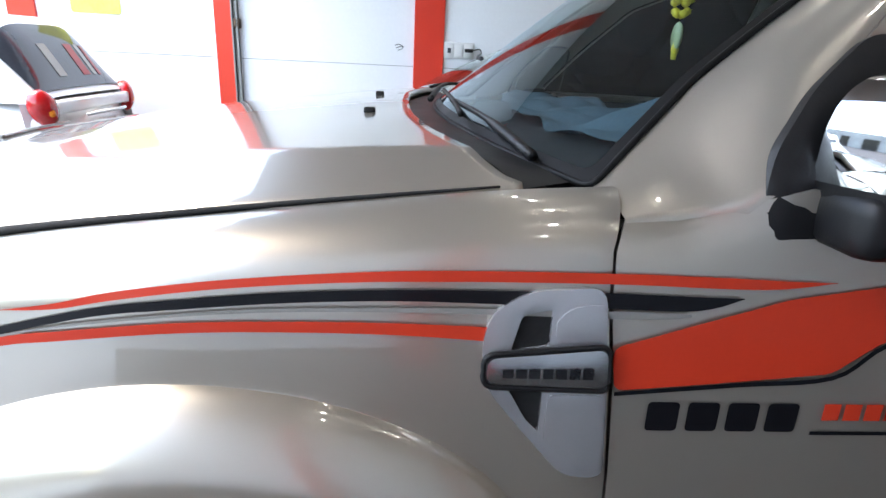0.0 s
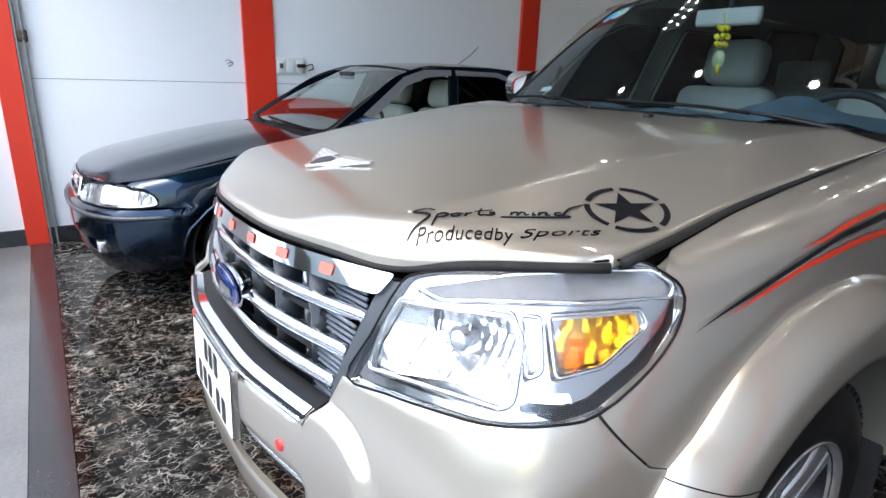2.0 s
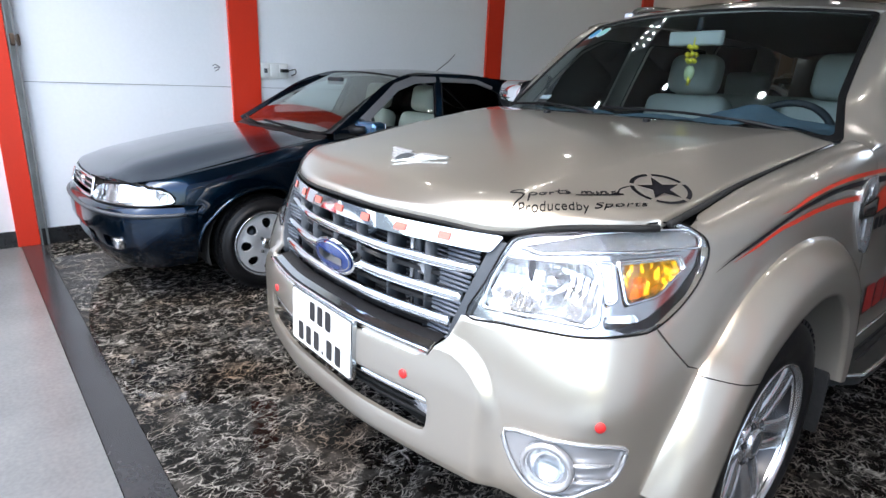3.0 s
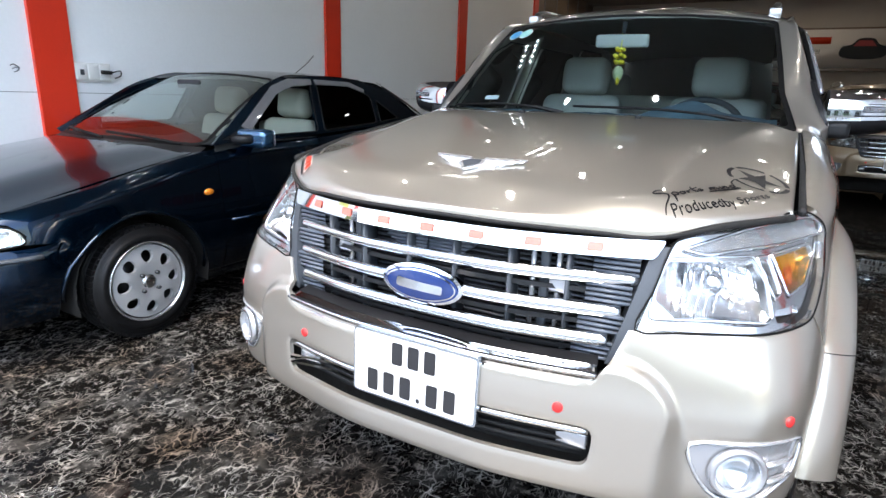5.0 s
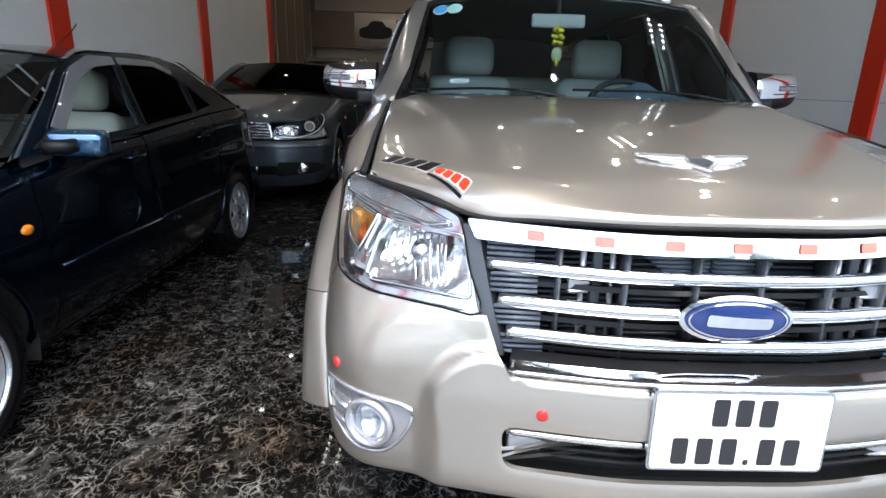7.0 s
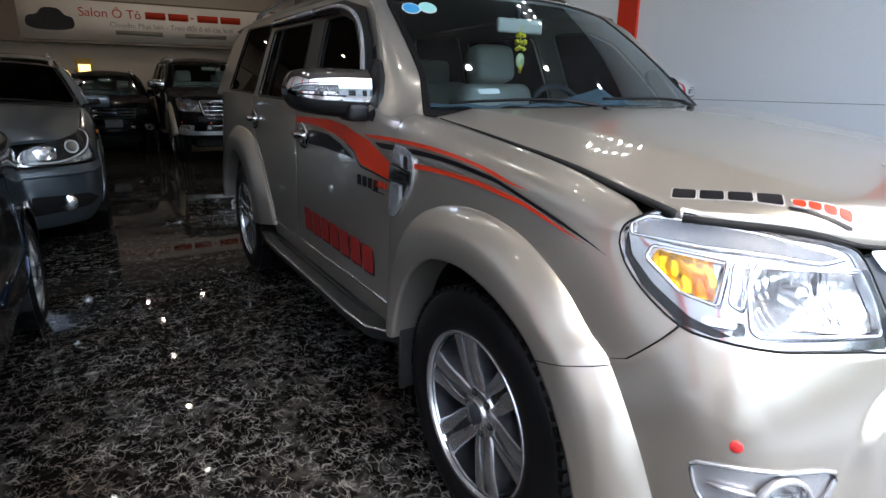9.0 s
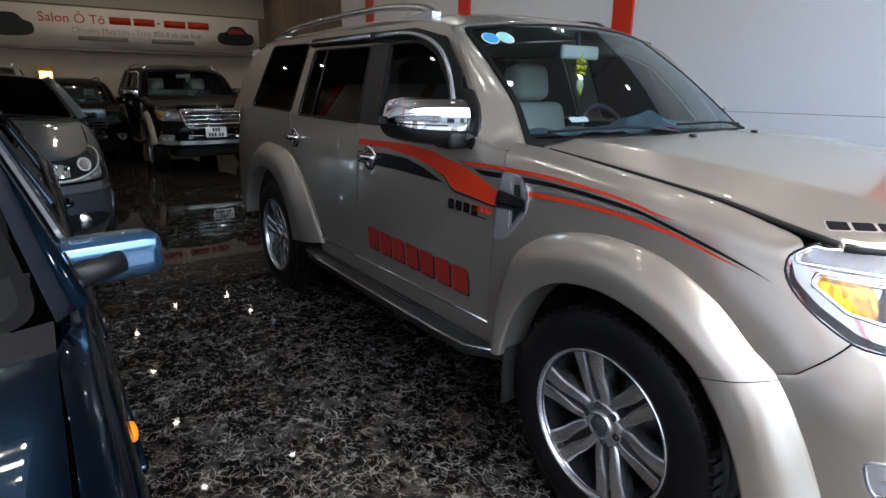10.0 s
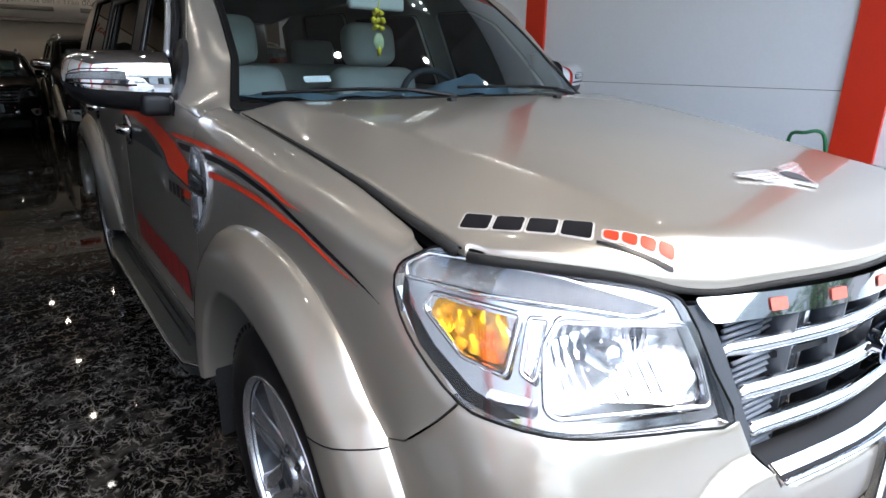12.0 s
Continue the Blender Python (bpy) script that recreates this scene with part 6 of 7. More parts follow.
def saloon(label, skin, style, wheels):
    """A four-door car with its nose near y = -0.2."""
    car = thing("saloon_car", label, "car")
    P = lambda name, geo, mat, lab="", smooth=True: part(name, geo, mat, car, lab, smooth)
    top = lambda x, y: (x, y, shood(x, y))
    nose = lambda s, h: ((1 if s >= 0 else -1) * sbody(-.75 + abs(s), h)[0], *sbody(-.75 + abs(s), h)[1:])
    fr = [(x, -.178 + .30 * (x / .68) ** 2.6 * .45) for x in (0, .15, .3, .45, .58, .66)]
    left = fr + [(.715, .10), (.724, .4), (.730, .8), (.732, 1.03), (.55, .965), (.3, .925), (0, .915)]
    P("hood", panel(left + [(-x, y) for x, y in left[-2:0:-1]], top, .03, rim=.02, roll=.002), skin)
    lamp = [(-.40, .585), (-.395, .64), (-.30, .685), (-.10, .705), (.02, .70), (.13, .675), (.175, .63), (.165, .592), (0, .585), (-.2, .583)]
    lower = [(-.40, .575), (.21, .575), (.29, .585), (.30, .50), (.285, .33), (.26, .22), (0, .20), (-.3, .19), (-.75, .19)]
    intake = rounded([(-.42, .30), (.42, .30), (.40, .40), (-.40, .40)], .03)
    fog = [rounded([(sx * .50, .33), (sx * .66, .33), (sx * .66, .40), (sx * .50, .40)], .02) for sx in (1, -1)]
    P("front_bumper", panel([(s, h) for s, h in [(.75 + u, h) for u, h in [(-.75, .575)] + lower]] + [(-(.75 + u), h) for u, h in ([(-.75, .575)] + lower)[::-1]][1:-1], nose, .025, rim=.03, roll=.002, holes=[intake] + fog), skin)
    # black sheets colour in the shade behind the intake and grille
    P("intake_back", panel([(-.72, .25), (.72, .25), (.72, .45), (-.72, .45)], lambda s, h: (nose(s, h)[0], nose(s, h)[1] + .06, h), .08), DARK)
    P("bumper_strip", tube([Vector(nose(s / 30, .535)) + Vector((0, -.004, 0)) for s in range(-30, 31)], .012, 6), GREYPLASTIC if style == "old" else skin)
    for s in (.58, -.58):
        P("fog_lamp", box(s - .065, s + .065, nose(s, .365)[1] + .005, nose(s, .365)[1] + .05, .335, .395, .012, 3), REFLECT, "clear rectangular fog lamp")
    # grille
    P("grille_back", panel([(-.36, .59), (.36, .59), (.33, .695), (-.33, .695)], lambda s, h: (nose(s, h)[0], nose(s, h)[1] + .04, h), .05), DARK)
    P("grille_rim", tube([Vector(nose(s, h)) + Vector((0, -.002, 0)) for s, h in dense(rounded([(-.345, .592), (.345, .592), (.32, .69), (-.32, .69)], .02), .04)], .010, 6, closed=True), CHROME)
    for h in ((.622, .652) if style == "old" else (.61, .63, .65, .67)):
        P("grille_bar", tube([Vector(nose(s / 30, h)) + Vector((0, .012, 0)) for s in range(-10, 11)], .007, 6), CHROME if style != "old" else DULL_CHROME)
    P("nose_badge", moved(lathe([(.034, .01), (.034, -.004), (.026, -.010), (0, -.012)], 20, "y"), Matrix.Translation((0, -.19, .64))), CHROME)
    for sx in (1, -1):
        flip = lambda geo: ([(v[0] * sx, v[1], v[2]) for v in geo[0]], geo[1] if sx > 0 else [q[::-1] for q in geo[1]])
        lm = thing_part("headlamp", car)
        whole = curve(lamp, 3, True)
        if style != "old":
            swept = curve([(-.37, .60), (-.36, .655), (-.20, .695), (-.02, .735), (.14, .785), (.285, .835), (.262, .765), (.18, .69), (.03, .62), (-.2, .59)], 3, True)
            part("lamp_housing", panel(swept, sbody, .02, off=.004, rim=.006, sx=sx), BLACK, lm, "dark swept-back lamp housing")
            part("low_beam", panel(rounded([(-.335, .612), (-.325, .652), (-.20, .68), (-.15, .665), (-.16, .612)], .012), lambda u, h: (sbody(u, h)[0], sbody(u, h)[1] - .008 * math.sin(u * 45) * math.sin(h * 60), h), .012, off=.009, sx=sx), REFLECT, lm)
            part("daylight_strip", flip(tube([Vector(sbody(u, h)) + Vector((.004, -.012, 0)) for u, h in curve([(-.34, .600), (-.15, .600), (.02, .632), (.15, .690), (.235, .765), (.268, .822)], 4)], .0055, 6)), WHITE_PLATE, lm, "white light strip")
            ring = [(-.035 + .050 * math.cos(t), .672 + .031 * math.sin(t)) for t in [2 * math.pi * k / 24 for k in range(24)]]
            part("ring_lamp", panel([(-.035 + (u + .035) * .86, .672 + (h - .672) * .86) for u, h in ring], sbody, .02, off=.009, sx=sx), REFLECT, lm)
            part("lamp_ring", flip(tube([Vector(sbody(u, h)) + Vector((.004, -.010, 0)) for u, h in ring], .0055, 6, closed=True)), WHITE_PLATE, lm, "white ring light")
            part("lens", panel(swept, sbody, .03, off=.020, sx=sx), LENS, lm, "clear headlamp lens")
            lower = rounded([(-.36, .300), (.02, .330), (.13, .375), (.02, .420), (-.36, .430)], .02)
            P("lower_duct", panel(lower, sbody, .03, off=.004, rim=.005, sx=sx), DARK, "black lower air duct")
            P("fog_lamp", flip(moved(lathe([(.058, .01), (.056, -.010), (.045, -.016), (0, -.020)], 20, "y"), Matrix.Translation(sbody(-.13, .372)))), REFLECT, "round clear fog lamp")
        part("lamp_back", panel(whole, sbody, .03, off=-.05, rim=-.05, sx=sx), REFLECT, lm)
        part("reflector", panel([(u * .9 - .02, (h - .64) * .8 + .64) for u, h in whole], lambda u, h: (sbody(u, h)[0], sbody(u, h)[1] + .03 + .03 * math.cos(u * 16) + .004 * math.sin(u * 260), h), .014, sx=sx), REFLECT, lm)
        part("lens", panel(whole, sbody, .03, off=.001, sx=sx), LENS, lm, "clear headlamp lens")
        part("lamp_seal", flip(tube([Vector(sbody(u, h)) for u, h in whole], .005, 5, closed=True)), SEAL, lm)
        arch = lambda cy: [(cy + .355 * math.cos(t), .30 + .355 * math.sin(t)) for t in [math.pi * k / 20 for k in range(21)]]
        tops = [(u, hermite(SL_U, SL_Z, u) + .045) for u in (.12, .3, .5, .7, .9, 1.04)]
        P("front_wing", panel([(.178, .592), (.185, .63), (.135, .685), (.06, .715)] + tops + [(1.135, .95), (1.14, .21), (1.02, .21)] + [p for p in arch(.643) if p[1] > .22] + [(.30, .58)], sbody, .03, rim=.02, roll=.0015, sx=sx), skin)
        P("arch_lip", flip(tube([Vector(sbody(u, max(.2, h))) for u, h in arch(.643)], .010, 6)), skin)
        P("arch_lip", flip(tube([Vector(sbody(u, max(.2, h))) for u, h in arch(3.25)], .010, 6)), skin)
        belt = lambda u: hermite(SL_U, SL_Z, u) + .03
        fd, rd = thing_part("front_door", car), thing_part("rear_door", car)
        part("door_skin", panel([(1.145, .23), (1.14, belt(1.14)), (1.6, belt(1.6)), (2.005, belt(2.0)), (2.01, .23)], sbody, .035, rim=.02, roll=.0015, sx=sx), skin, fd)
        part("door_skin", panel([(2.018, .23), (2.013, belt(2.0)), (2.5, belt(2.5)), (2.93, belt(2.93)), (2.96, .72), (2.90, .58), (2.86, .42), (2.84, .23)], sbody, .035, rim=.02, roll=.0015, sx=sx), skin, rd)
        P("sill", panel([(1.0, .17), (1.02, .224), (2.86, .224), (2.88, .17)], sbody, .04, rim=.02, sx=sx), skin)
        P("door_strip", flip(tube([Vector(sbody(u, .53)) + Vector((.004, 0, 0)) for u in (1.18, 1.6, 1.99)], .012, 6)), skin)
        P("door_strip", flip(tube([Vector(sbody(u, .53)) + Vector((.004, 0, 0)) for u in (2.04, 2.4, 2.84)], .012, 6)), skin)
        P("rear_quarter", panel([(2.85, .23), (2.87, .42), (2.908, .58), (2.968, .72), (2.94, belt(2.95)), (3.5, belt(3.5)), (4.0, belt(4.0) + .01), (4.6, .98), (4.6, .25), (3.62, .22)] + [p for p in arch(3.25) if p[1] > .24], sbody, .035, rim=.02, sx=sx), skin)
        w1 = rounded([(1.33, .995), (1.52, 1.13), (1.72, 1.265), (1.90, 1.325), (2.12, 1.335), (2.02, 1.005)], .03)
        w2 = rounded([(2.09, 1.008), (2.19, 1.335), (2.55, 1.325), (2.78, 1.24), (2.74, 1.045)], .03)
        w3 = rounded([(2.80, 1.05), (2.84, 1.215), (3.06, 1.075)], .02)
        P("side_frame", panel([(1.14, .965), (1.35, 1.10), (1.62, 1.275), (1.82, 1.348), (2.2, 1.378), (2.7, 1.37), (3.0, 1.30), (3.35, 1.12), (3.56, 1.05), (2.9, 1.03), (2.0, .985)], sglass, .035, rim=.02, sx=sx, holes=[w1, w2, w3]), skin)
        for w, mat, d in ((w1, TINT_MID if style == "old" else TINT, fd), (w2, TINT, rd), (w3, TINT, rd)):
            part("side_window", panel(w, sglass, .06, off=-.006, sx=sx), mat, d, "side window")
            part("window_seal", flip(tube([Vector(sglass(*p)) + Vector((.002, 0, 0)) for p in w], .005, 5, closed=True)), SEAL, d)
        part("rain_visor", panel([(1.36, 1.06), (1.52, 1.165), (1.72, 1.295), (1.90, 1.348), (2.13, 1.352), (2.12, 1.315), (1.92, 1.30), (1.74, 1.245), (1.55, 1.12), (1.42, 1.035)], lambda y, z: (sglass(y, z)[0] + .014, y, z), .03, off=.003, rim=.01, sx=sx), VISOR, fd, "smoky grey rain visor")
        part("rain_visor", panel([(2.17, 1.352), (2.56, 1.345), (2.72, 1.295), (2.70, 1.27), (2.54, 1.315), (2.17, 1.318)], lambda y, z: (sglass(y, z)[0] + .014, y, z), .03, off=.003, rim=.01, sx=sx), VISOR, rd)
        edge = even([(1.14, .965), (1.35, 1.10), (1.62, 1.275), (1.82, 1.348)], 12)
        P("screen_pillar", flip(grid(lambda s, t: tuple((Vector(sscreen(1, s)) + Vector((.004, 0, -.004))).lerp(Vector(sglass(*edge[round(s * 12)])), 1 - t) + Vector((.5, -.4, .5)) * .02 * math.sin(math.pi * t)), 12, 6)), skin)
        P("roof_side", flip(grid(lambda s, t: tuple(Vector((.55, 1.78 + s * 1.2, sroof(.55, 1.78 + s * 1.2))).lerp(Vector(sglass(1.78 + s * 1.2, hermite((1.78, 1.82, 2.2, 2.7, 2.98), (1.332, 1.348, 1.378, 1.366, 1.318), 1.78 + s * 1.2))), 1 - t)), 14, 3)), skin)
        P("rear_pillar", flip(grid(lambda s, t: tuple(Vector(srear(1, s)).lerp(Vector(sglass(3.56 - .56 * s, 1.05 + .25 * s)), 1 - t) + Vector((.5, .3, .5)) * .02 * math.sin(math.pi * t)), 10, 5)), skin)
        for d, y, z in ((fd, 1.88, .875), (rd, 2.72, .90)):
            x = sbody(y, z)[0]
            handle = thing_part("door_handle", d)
            part("handle_bar", flip(tube([(x, y - .08, z), (x + .022, y - .06, z + .002), (x + .026, y, z + .003), (x + .022, y + .05, z + .002), (x, y + .07, z)], .011, 7)), skin if style == "old" else CHROME, handle)
            part("handle_cup", flip(moved(lathe([(.032, .002), (.02, .004), (0, .001)], 14), Matrix.Translation((x, y, z)))), BLACK, handle)
        mir = thing_part("door_mirror", car)
        part("mirror_cap", moved(box_geo(-.115, .115, -.06, .05, -.055, .055, bevel=.04, seg=4), Matrix.Translation((sx * .855, 1.385, .992)) @ Matrix.Rotation(sx * .15, 4, "Z")), BLUE_SHELL if style == "old" else skin, mir, "blue mirror shell" if style == "old" else "")
        part("mirror_glass", moved(box_geo(-.10, .10, .05, .056, -.045, .045, bevel=.003), Matrix.Translation((sx * .855, 1.385, .992)) @ Matrix.Rotation(sx * .15, 4, "Z")), CHROME, mir)
        part("mirror_arm", flip(tube([(.78, 1.27, .985), (.84, 1.31, .985), (.88, 1.335, .99)], .022, 8, flat=1.3)), BLACK, mir)
        P("mirror_sail", panel([(1.19, .985), (1.345, .99), (1.40, 1.06)], sglass, .04, off=.003, rim=.004, sx=sx), BLACK)
        x, y, z = sbody(1.05, .71)
        P("side_marker", moved(lathe([(.030, 0), (.026, .010), (.012, .015), (0, .016)], 16), Matrix.Translation((sx * x, y, z)) @ (Matrix.Identity(4) if sx > 0 else Matrix.Rotation(math.pi, 4, "Z")) @ Matrix.Diagonal((.8, 1.05, .65, 1))), AMBER, "amber side marker")
        for y in (.643, 3.25):
            wheel(car, (sx * .745, y, .295), sx, .295, .19, .203, wheels)
            P("wheel_well", flip(grid(lambda s, t, y=y: (.50 + .33 * t, y - .365 * math.cos(math.pi * (s * 1.16 - .08)), .30 + .365 * math.sin(math.pi * (s * 1.16 - .08))), 16, 2)), DARK)
        P("tail_lamp", moved(box_geo(sx * .45 - .16, sx * .45 + .16, 4.02, 4.13, .80, .93, bevel=.02), Matrix.Identity(4)), TAIL_RED)
    P("windscreen", panel(rounded([(-.98, .0), (.98, .0), (.98, .985), (-.98, .985)], .1, 5), sscreen, .06), SALOON_GLASS if style == "old" else TINT, "windscreen")
    P("screen_border", panel(rounded([(-.985, .0), (.985, .0), (.985, .985), (-.985, .985)], .1, 5), sscreen, .05, off=.002, holes=[rounded([(-.955, .03), (.955, .03), (.95, .965), (-.95, .965)], .08, 5)]), SEAL)
    P("rear_screen", panel(rounded([(-.96, .02), (.96, .02), (.96, .98), (-.96, .98)], .1, 5)[::-1], srear, .06), TINT)
    P("cowl", grid(lambda s, t: tuple(Vector(((s * 2 - 1) * .73, .91 + .115 * (s * 2 - 1) ** 2, shood((s * 2 - 1) * .73, .91) - .012)).lerp(Vector(sscreen(s * 2 - 1, 0)), t)), 20, 2), BLACK)
    for x0, x1 in ((.58, .0), (.02, -.55)):
        wp = thing_part("wiper", car)
        part("wiper_blade", tube([Vector(sscreen(x0 / .7, .0)) + Vector((0, -.02, .012)), Vector(sscreen((x0 + x1) / 1.4, .02)) + Vector((0, -.015, .022)), Vector(sscreen(x1 / .7, .05)) + Vector((0, -.01, .014))], .009, 6), SEAL, wp)
    P("roof", panel([(x / 10, 1.785 + .09 * (x / 5.5) ** 2) for x in range(-5, 6)] + [(.55, 1.88), (.55, 2.9)] + [(x / 10, 3.0) for x in range(5, -6, -1)] + [(-.55, 2.9), (-.55, 1.88)], lambda x, y: (x, y, sroof(x, y)), .05, rim=.015), skin)
    P("boot_lid", panel([(-.68, 3.62), (.68, 3.62), (.70, 3.95), (.55, 4.06), (-.55, 4.06), (-.70, 3.95)], lambda x, y: (x, y, 1.055 - .04 * (x / .7) ** 2 - .25 * max(0, y - 3.9) ** 1.5), .06, rim=.02), skin)
    P("boot_back", grid(lambda s, t: ((s * 2 - 1) * .62, 4.08 + .10 * (1 - t) - .05 * (s * 2 - 1) ** 2, .40 + .64 * t), 8, 8), skin)
    P("antenna", tube([(.0, 2.62, 1.39), (.05, 2.75, 1.50), (.07, 2.80, 1.56)], .003, 5), BLACK)
    P("dashboard", grid(lambda s, t: ((s * 2 - 1) * .70, 1.06 + .10 * (s * 2 - 1) ** 2 + .45 * t, .955 - .15 * ease(.7, 1, t) + .05 * math.exp(-((s - .75) / .12) ** 2 - ((t - .6) / .25) ** 2)), 24, 10), DASH)
    ring = new("steering_wheel")
    ring.parent = car
    ring.matrix_basis = pose(.36, 1.60, .90, 65)
    part("steering_rim", tube([(.18 * math.cos(t), .18 * math.sin(t), 0) for t in [2 * math.pi * k / 28 for k in range(28)]], .014, 7, closed=True), DASH, ring)
    for x in (-.35, .35):
        seat(car, x, 2.05, .38, BEIGE)
    P("rear_bench", box(-.60, .60, 2.75, 2.95, .45, 1.0, .07, 3), BEIGE)
    P("cabin_floor", box(-.78, .78, 1.05, 3.6, .24, .30), DARK)
    P("fire_wall", box(-.70, .70, 1.0, 1.05, .24, .92), DARK)
    P("engine_block", box(-.48, .48, .0, 1.0, .22, .70), DARK)
    P("underbody", box(-.48, .48, .05, 4.0, .17, .30), DARK)
    for x in (-.77, .77):
        P("inner_door", box(x - .008, x + .008, 1.16, 3.0, .26, .97), DARK)
    P("headliner", grid(lambda s, t: ((s * 2 - 1) * .50, 1.85 + 1.1 * t, sroof((s * 2 - 1) * .50, 1.85 + 1.1 * t) - .03), 6, 6), BEIGE)
    if style != "old":
        # the newer car stands taller over the nose
        for o in car.children_recursive:
            if o.type == "MESH":
                for v in o.data.vertices:
                    v.co.z += .105 * (1 - ease(.5, 2.2, v.co.y)) * min(1.0, max(0.0, (v.co.z - .40) / .30)) * (o.parent is None or not o.parent.name.startswith("wheel"))
    mir = thing_part("rear_view_mirror", car)
    part("mirror_shell", box(-.11, .11, 1.60, 1.63, 1.265, 1.32, .014, 3), DASH, mir)
    return car


def recoloured(ob, m, swap, label, keep=()):
    """A copy of a car in other paint, without its stickers."""
    twin = copy_thing(ob, m)
    drop = ("stripe", "sticker_rim", "flash", "letter", "star", "writing", "written", "emblem", "feather", "shield", "black_line", "screen_sticker", "screen_card")
    for o in list(twin.children_recursive):
        if any(k in o.name for k in drop):
            bpy.data.objects.remove(o)
            continue
        if o.type == "MESH" and o.data.materials[0] in swap and not any(k in o.name for k in keep):
            o.data = o.data.copy()
            o.data.materials[0] = swap[o.data.materials[0]]
    twin["label"] = label
    return twin


TINT_HATCH = surf("smoked_glass", (.03, .035, .045), .08, 0, .2, 5, 60, 0, .5)


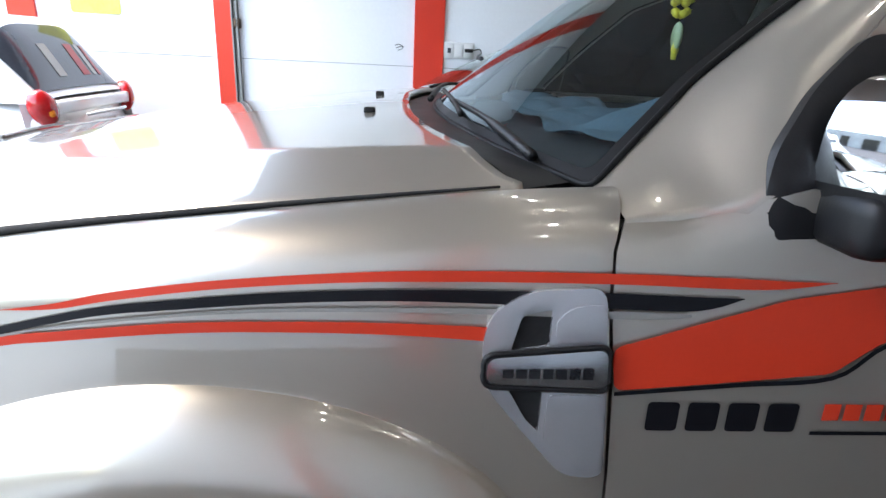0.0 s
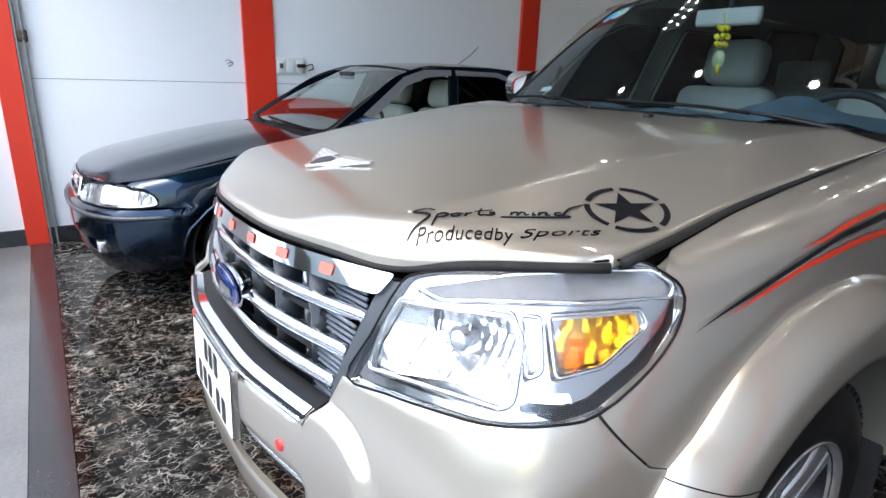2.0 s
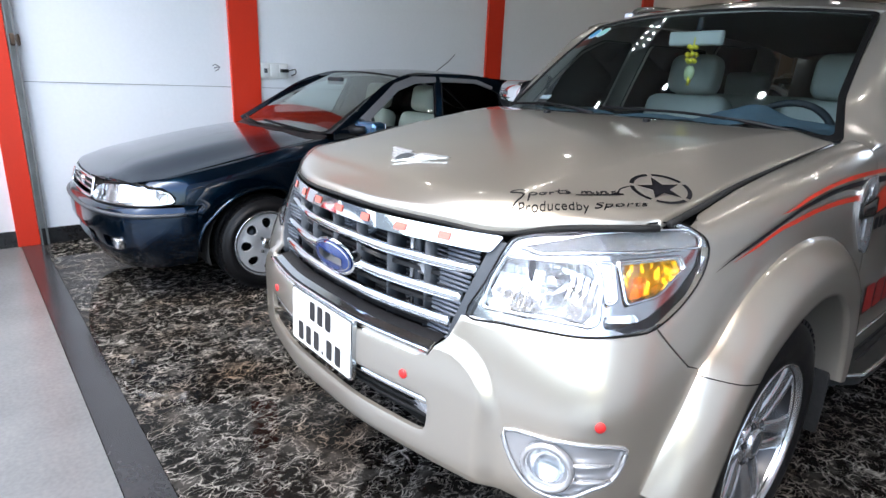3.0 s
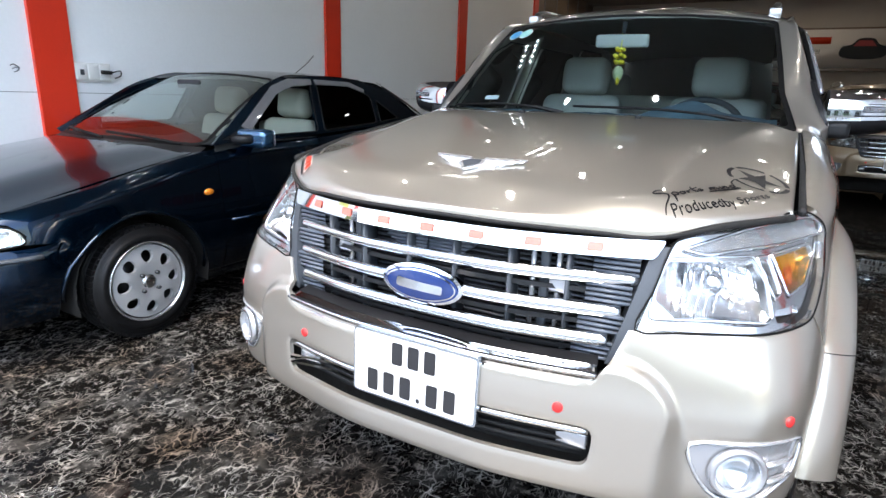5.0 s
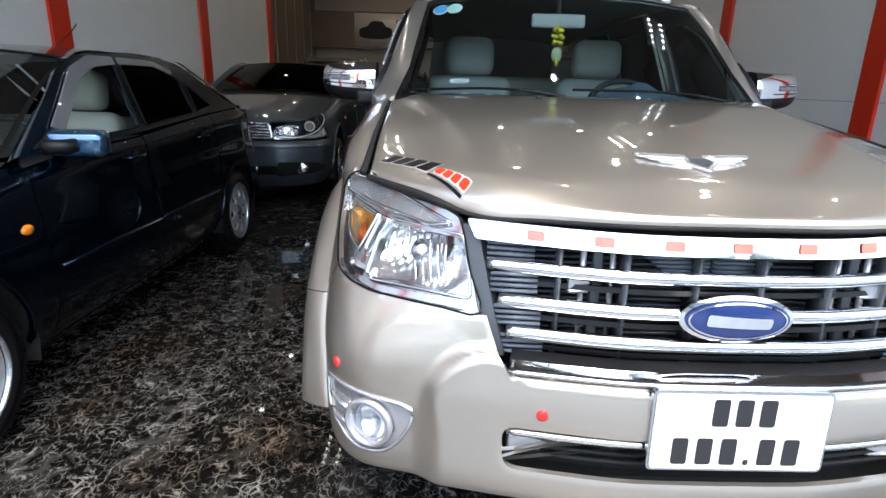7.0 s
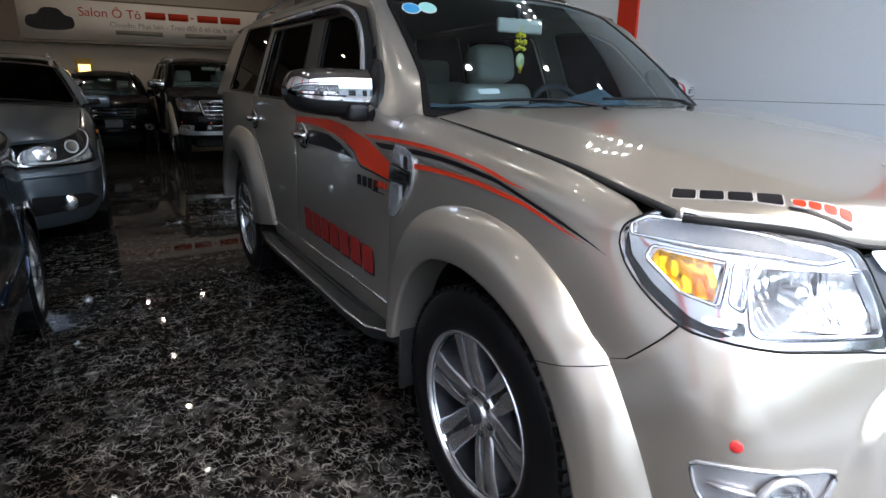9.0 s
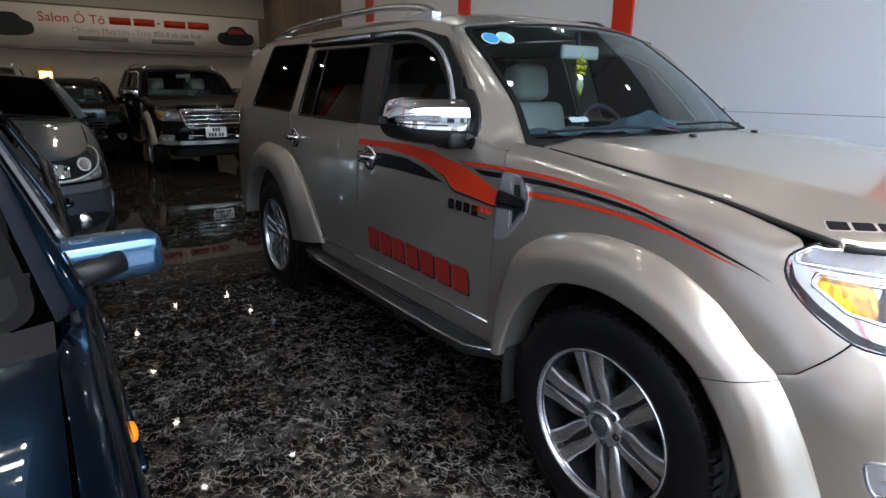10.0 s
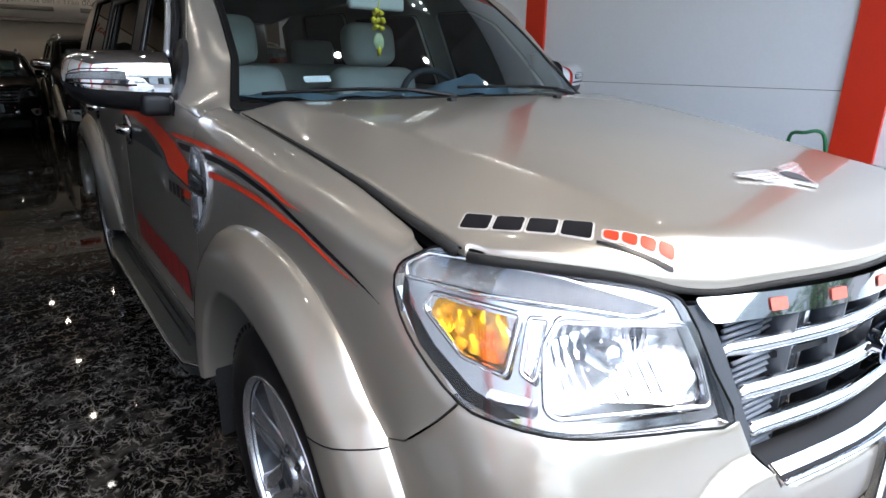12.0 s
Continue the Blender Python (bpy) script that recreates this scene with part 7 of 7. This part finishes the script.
def hatch():
    """A small white hatchback seen from behind; its tail is at y = 0 and its nose points to -y."""
    car = thing("hatchback", "small white hatchback parked outside with its tail to the showroom", "car", at=(-3.02, -1.18, 0))
    car.scale = (.90, 1, 1.035)
    P = lambda name, geo, mat, lab="", smooth=True: part(name, geo, mat, car, lab, smooth)

    def shell(s, t):
        y = -3.45 * s
        top = hermite((0, .10, .25, .5, .68, 1.0), (.84, .93, .95, .93, .88, .62), s)
        wide = .74 * (1 - .10 * (1 - min(1, s / .06)) ** 2 - .18 * max(0, (s - .85) / .15) ** 2)
        a = t * math.pi
        c, sn = math.cos(a), math.sin(a)
        x = wide * math.copysign(abs(c) ** .35, c)
        z = .25 + (top - .25) * abs(sn) ** .38
        return x, y, z

    P("body", grid(shell, 40, 40), PAINT_WHITE)
    tail = lambda s, t: ((s * 2 - 1) * (.735 - .10 * max(0, t - .55)), .02 + .06 * math.sin(math.pi * min(1, t * 1.3)) - .12 * abs(s * 2 - 1) ** 3 - .10 * max(0, t - .6), .25 + .62 * t)
    P("tailgate", grid(lambda s, t: tail(1 - s, t), 24, 16), PAINT_WHITE, "white tailgate")
    P("rear_bumper", grid(lambda s, t: tuple(Vector(tail(1 - s, .02 + t * .45)) + Vector((0, .045 * math.sin(math.pi * t) ** .5, 0))), 24, 8), PAINT_WHITE)
    def cab(s, t, lift=0.0):
        rise = .52 * ease(-.02, .16, s) ** .8 * (1 - ease(.66, 1.0, s))
        c, sn = math.cos(math.pi * t), abs(math.sin(math.pi * t))
        return (.67 + lift - .12 * sn ** .7) * math.copysign(abs(c) ** .45, c), lift * (1 - min(1, s * 6)) - .03 - 2.5 * s, .87 + (rise + lift) * sn ** .5

    P("cabin", grid(lambda s, t: cab(s, 1 - t), 40, 40), PAINT_WHITE)
    P("rear_window", grid(lambda s, t: cab(.012 + .105 * s, .86 - .72 * t, .007), 12, 24), TINT_HATCH, "dark rear window with pale stickers")
    for t0 in (.03, .90):
        P("side_window", grid(lambda s, t: cab(.17 + .5 * s, t0 + .07 - .07 * t, .006), 10, 4), TINT_HATCH)
    for k in range(4):
        P("window_sticker", grid(lambda s, t: cab(.03 + .05 * s, .64 - .05 * k - .03 * t, .010), 3, 2), (DARKRED_DECAL, GREY_DECAL)[k % 2])
    P("parcel_ledge", box(-.64, .64, -.16, .02, .80, .884, .02), PAINT_WHITE)
    for sx in (1, -1):
        m = Matrix.Translation((sx * .615, -.035, .845)) @ Matrix.Rotation(-sx * .45, 4, "Z") @ Matrix.Rotation(sx * .35, 4, "Y")
        P("tail_lamp", moved(lathe([(.0, .065), (.05, .055), (.085, .03), (.095, 0), (.085, -.04)], 24, "y"), m @ Matrix.Diagonal((.95, 1, 1.25, 1))), TAIL_RED, "round red tail lamp")
        P("lamp_core", moved(lathe([(.0, .006), (.022, .004), (.025, -.01)], 16, "y"), m @ Matrix.Translation((0, .058, -.03))), AMBER)
        for y in (-.55, -2.75):
            wheel(car, (sx * .66, y, .275), sx, .275, .165, .18, "five")
    plate = thing_part("number_plate", car)
    part("plate_face", box(-.165, .165, .09, .098, .60, .755, .004), WHITE_PLATE, plate)
    for k in range(3):
        part("plate_bar", box(-.08 + .055 * k, -.045 + .055 * k, .099, .101, .69, .74), INK, plate)
    for k in range(5):
        part("plate_bar", box(-.13 + .055 * k, -.095 + .055 * k, .099, .101, .615, .665), INK, plate)
    P("tailgate_trim", tube([(-.30, .085, .785), (0, .10, .79), (.30, .085, .785)], .012, 6), PAINT_WHITE)
    return car

# ---- the cars ----
main_car = suv("champagne seven-seat SUV with red and black side stripes", GOLD, True)
ornament()
blue_car = saloon("dark teal four-door saloon with pale seats and alloy wheels", PAINT_TEAL, "old", "holes")
blue_car.location = (-2.87, 0, 0)
grey_car = saloon("dark grey saloon with white ring headlamps", PAINT_GREY, "new", "five")
grey_car.matrix_basis = Matrix.Translation((-2.55, 4.95, 0)) @ Matrix.Scale(1.06, 4)
hatch()
black_swap = {GOLD: PAINT_BLACK}
black_car = recoloured(main_car, Matrix.Translation((.25, 9.6, 0)), black_swap, "black seven-seat SUV with a chrome grille, parked at the back", ("lip",))
part("grille_surround", tube([Vector(front_xy(s, h)) + Vector((0, -.012, 0)) for s, h in dense(rounded([(-.44, .80), (.44, .80), (.50, 1.02), (-.50, 1.02)], .03), .05)], .018, 8, closed=True), CHROME, black_car, "chrome grille surround")
part("bumper_guard", panel(both([(-.80, .545), (-.2, .545), (.10, .60), (.20, .60), (.22, .50), (0, .485), (-.80, .485)]), front_xy, .03, off=.012, rim=.012), PAINT_SILVER, black_car, "silver bumper guard")
recoloured(main_car, Matrix.Translation((-2.85, 9.95, 0)), {GOLD: PAINT_SILVER}, "silver SUV parked against the wall at the back")
recoloured(main_car, Matrix.Translation((2.12, 7.7, 0)) @ Matrix.Scale(.95, 4), {GOLD: PAINT_SAND}, "sand-gold people carrier parked by the wall")
# chrome, plate and lamps go dark too: the unlit front is put into colour
shaded_swap = {GOLD: PAINT_BLACK, CHROME: PAINT_BLACK, WHITE_PLATE: GREYPLASTIC, REFLECT: GREYPLASTIC, LAMP_SILVER: GREYPLASTIC, DULL_CHROME: BLACK}
recoloured(main_car, Matrix.Translation((-1.42, 11.6, 0)) @ Matrix.Scale(.86, 4), shaded_swap, "dark SUV in the second row at the back, its trim blackened for shade")
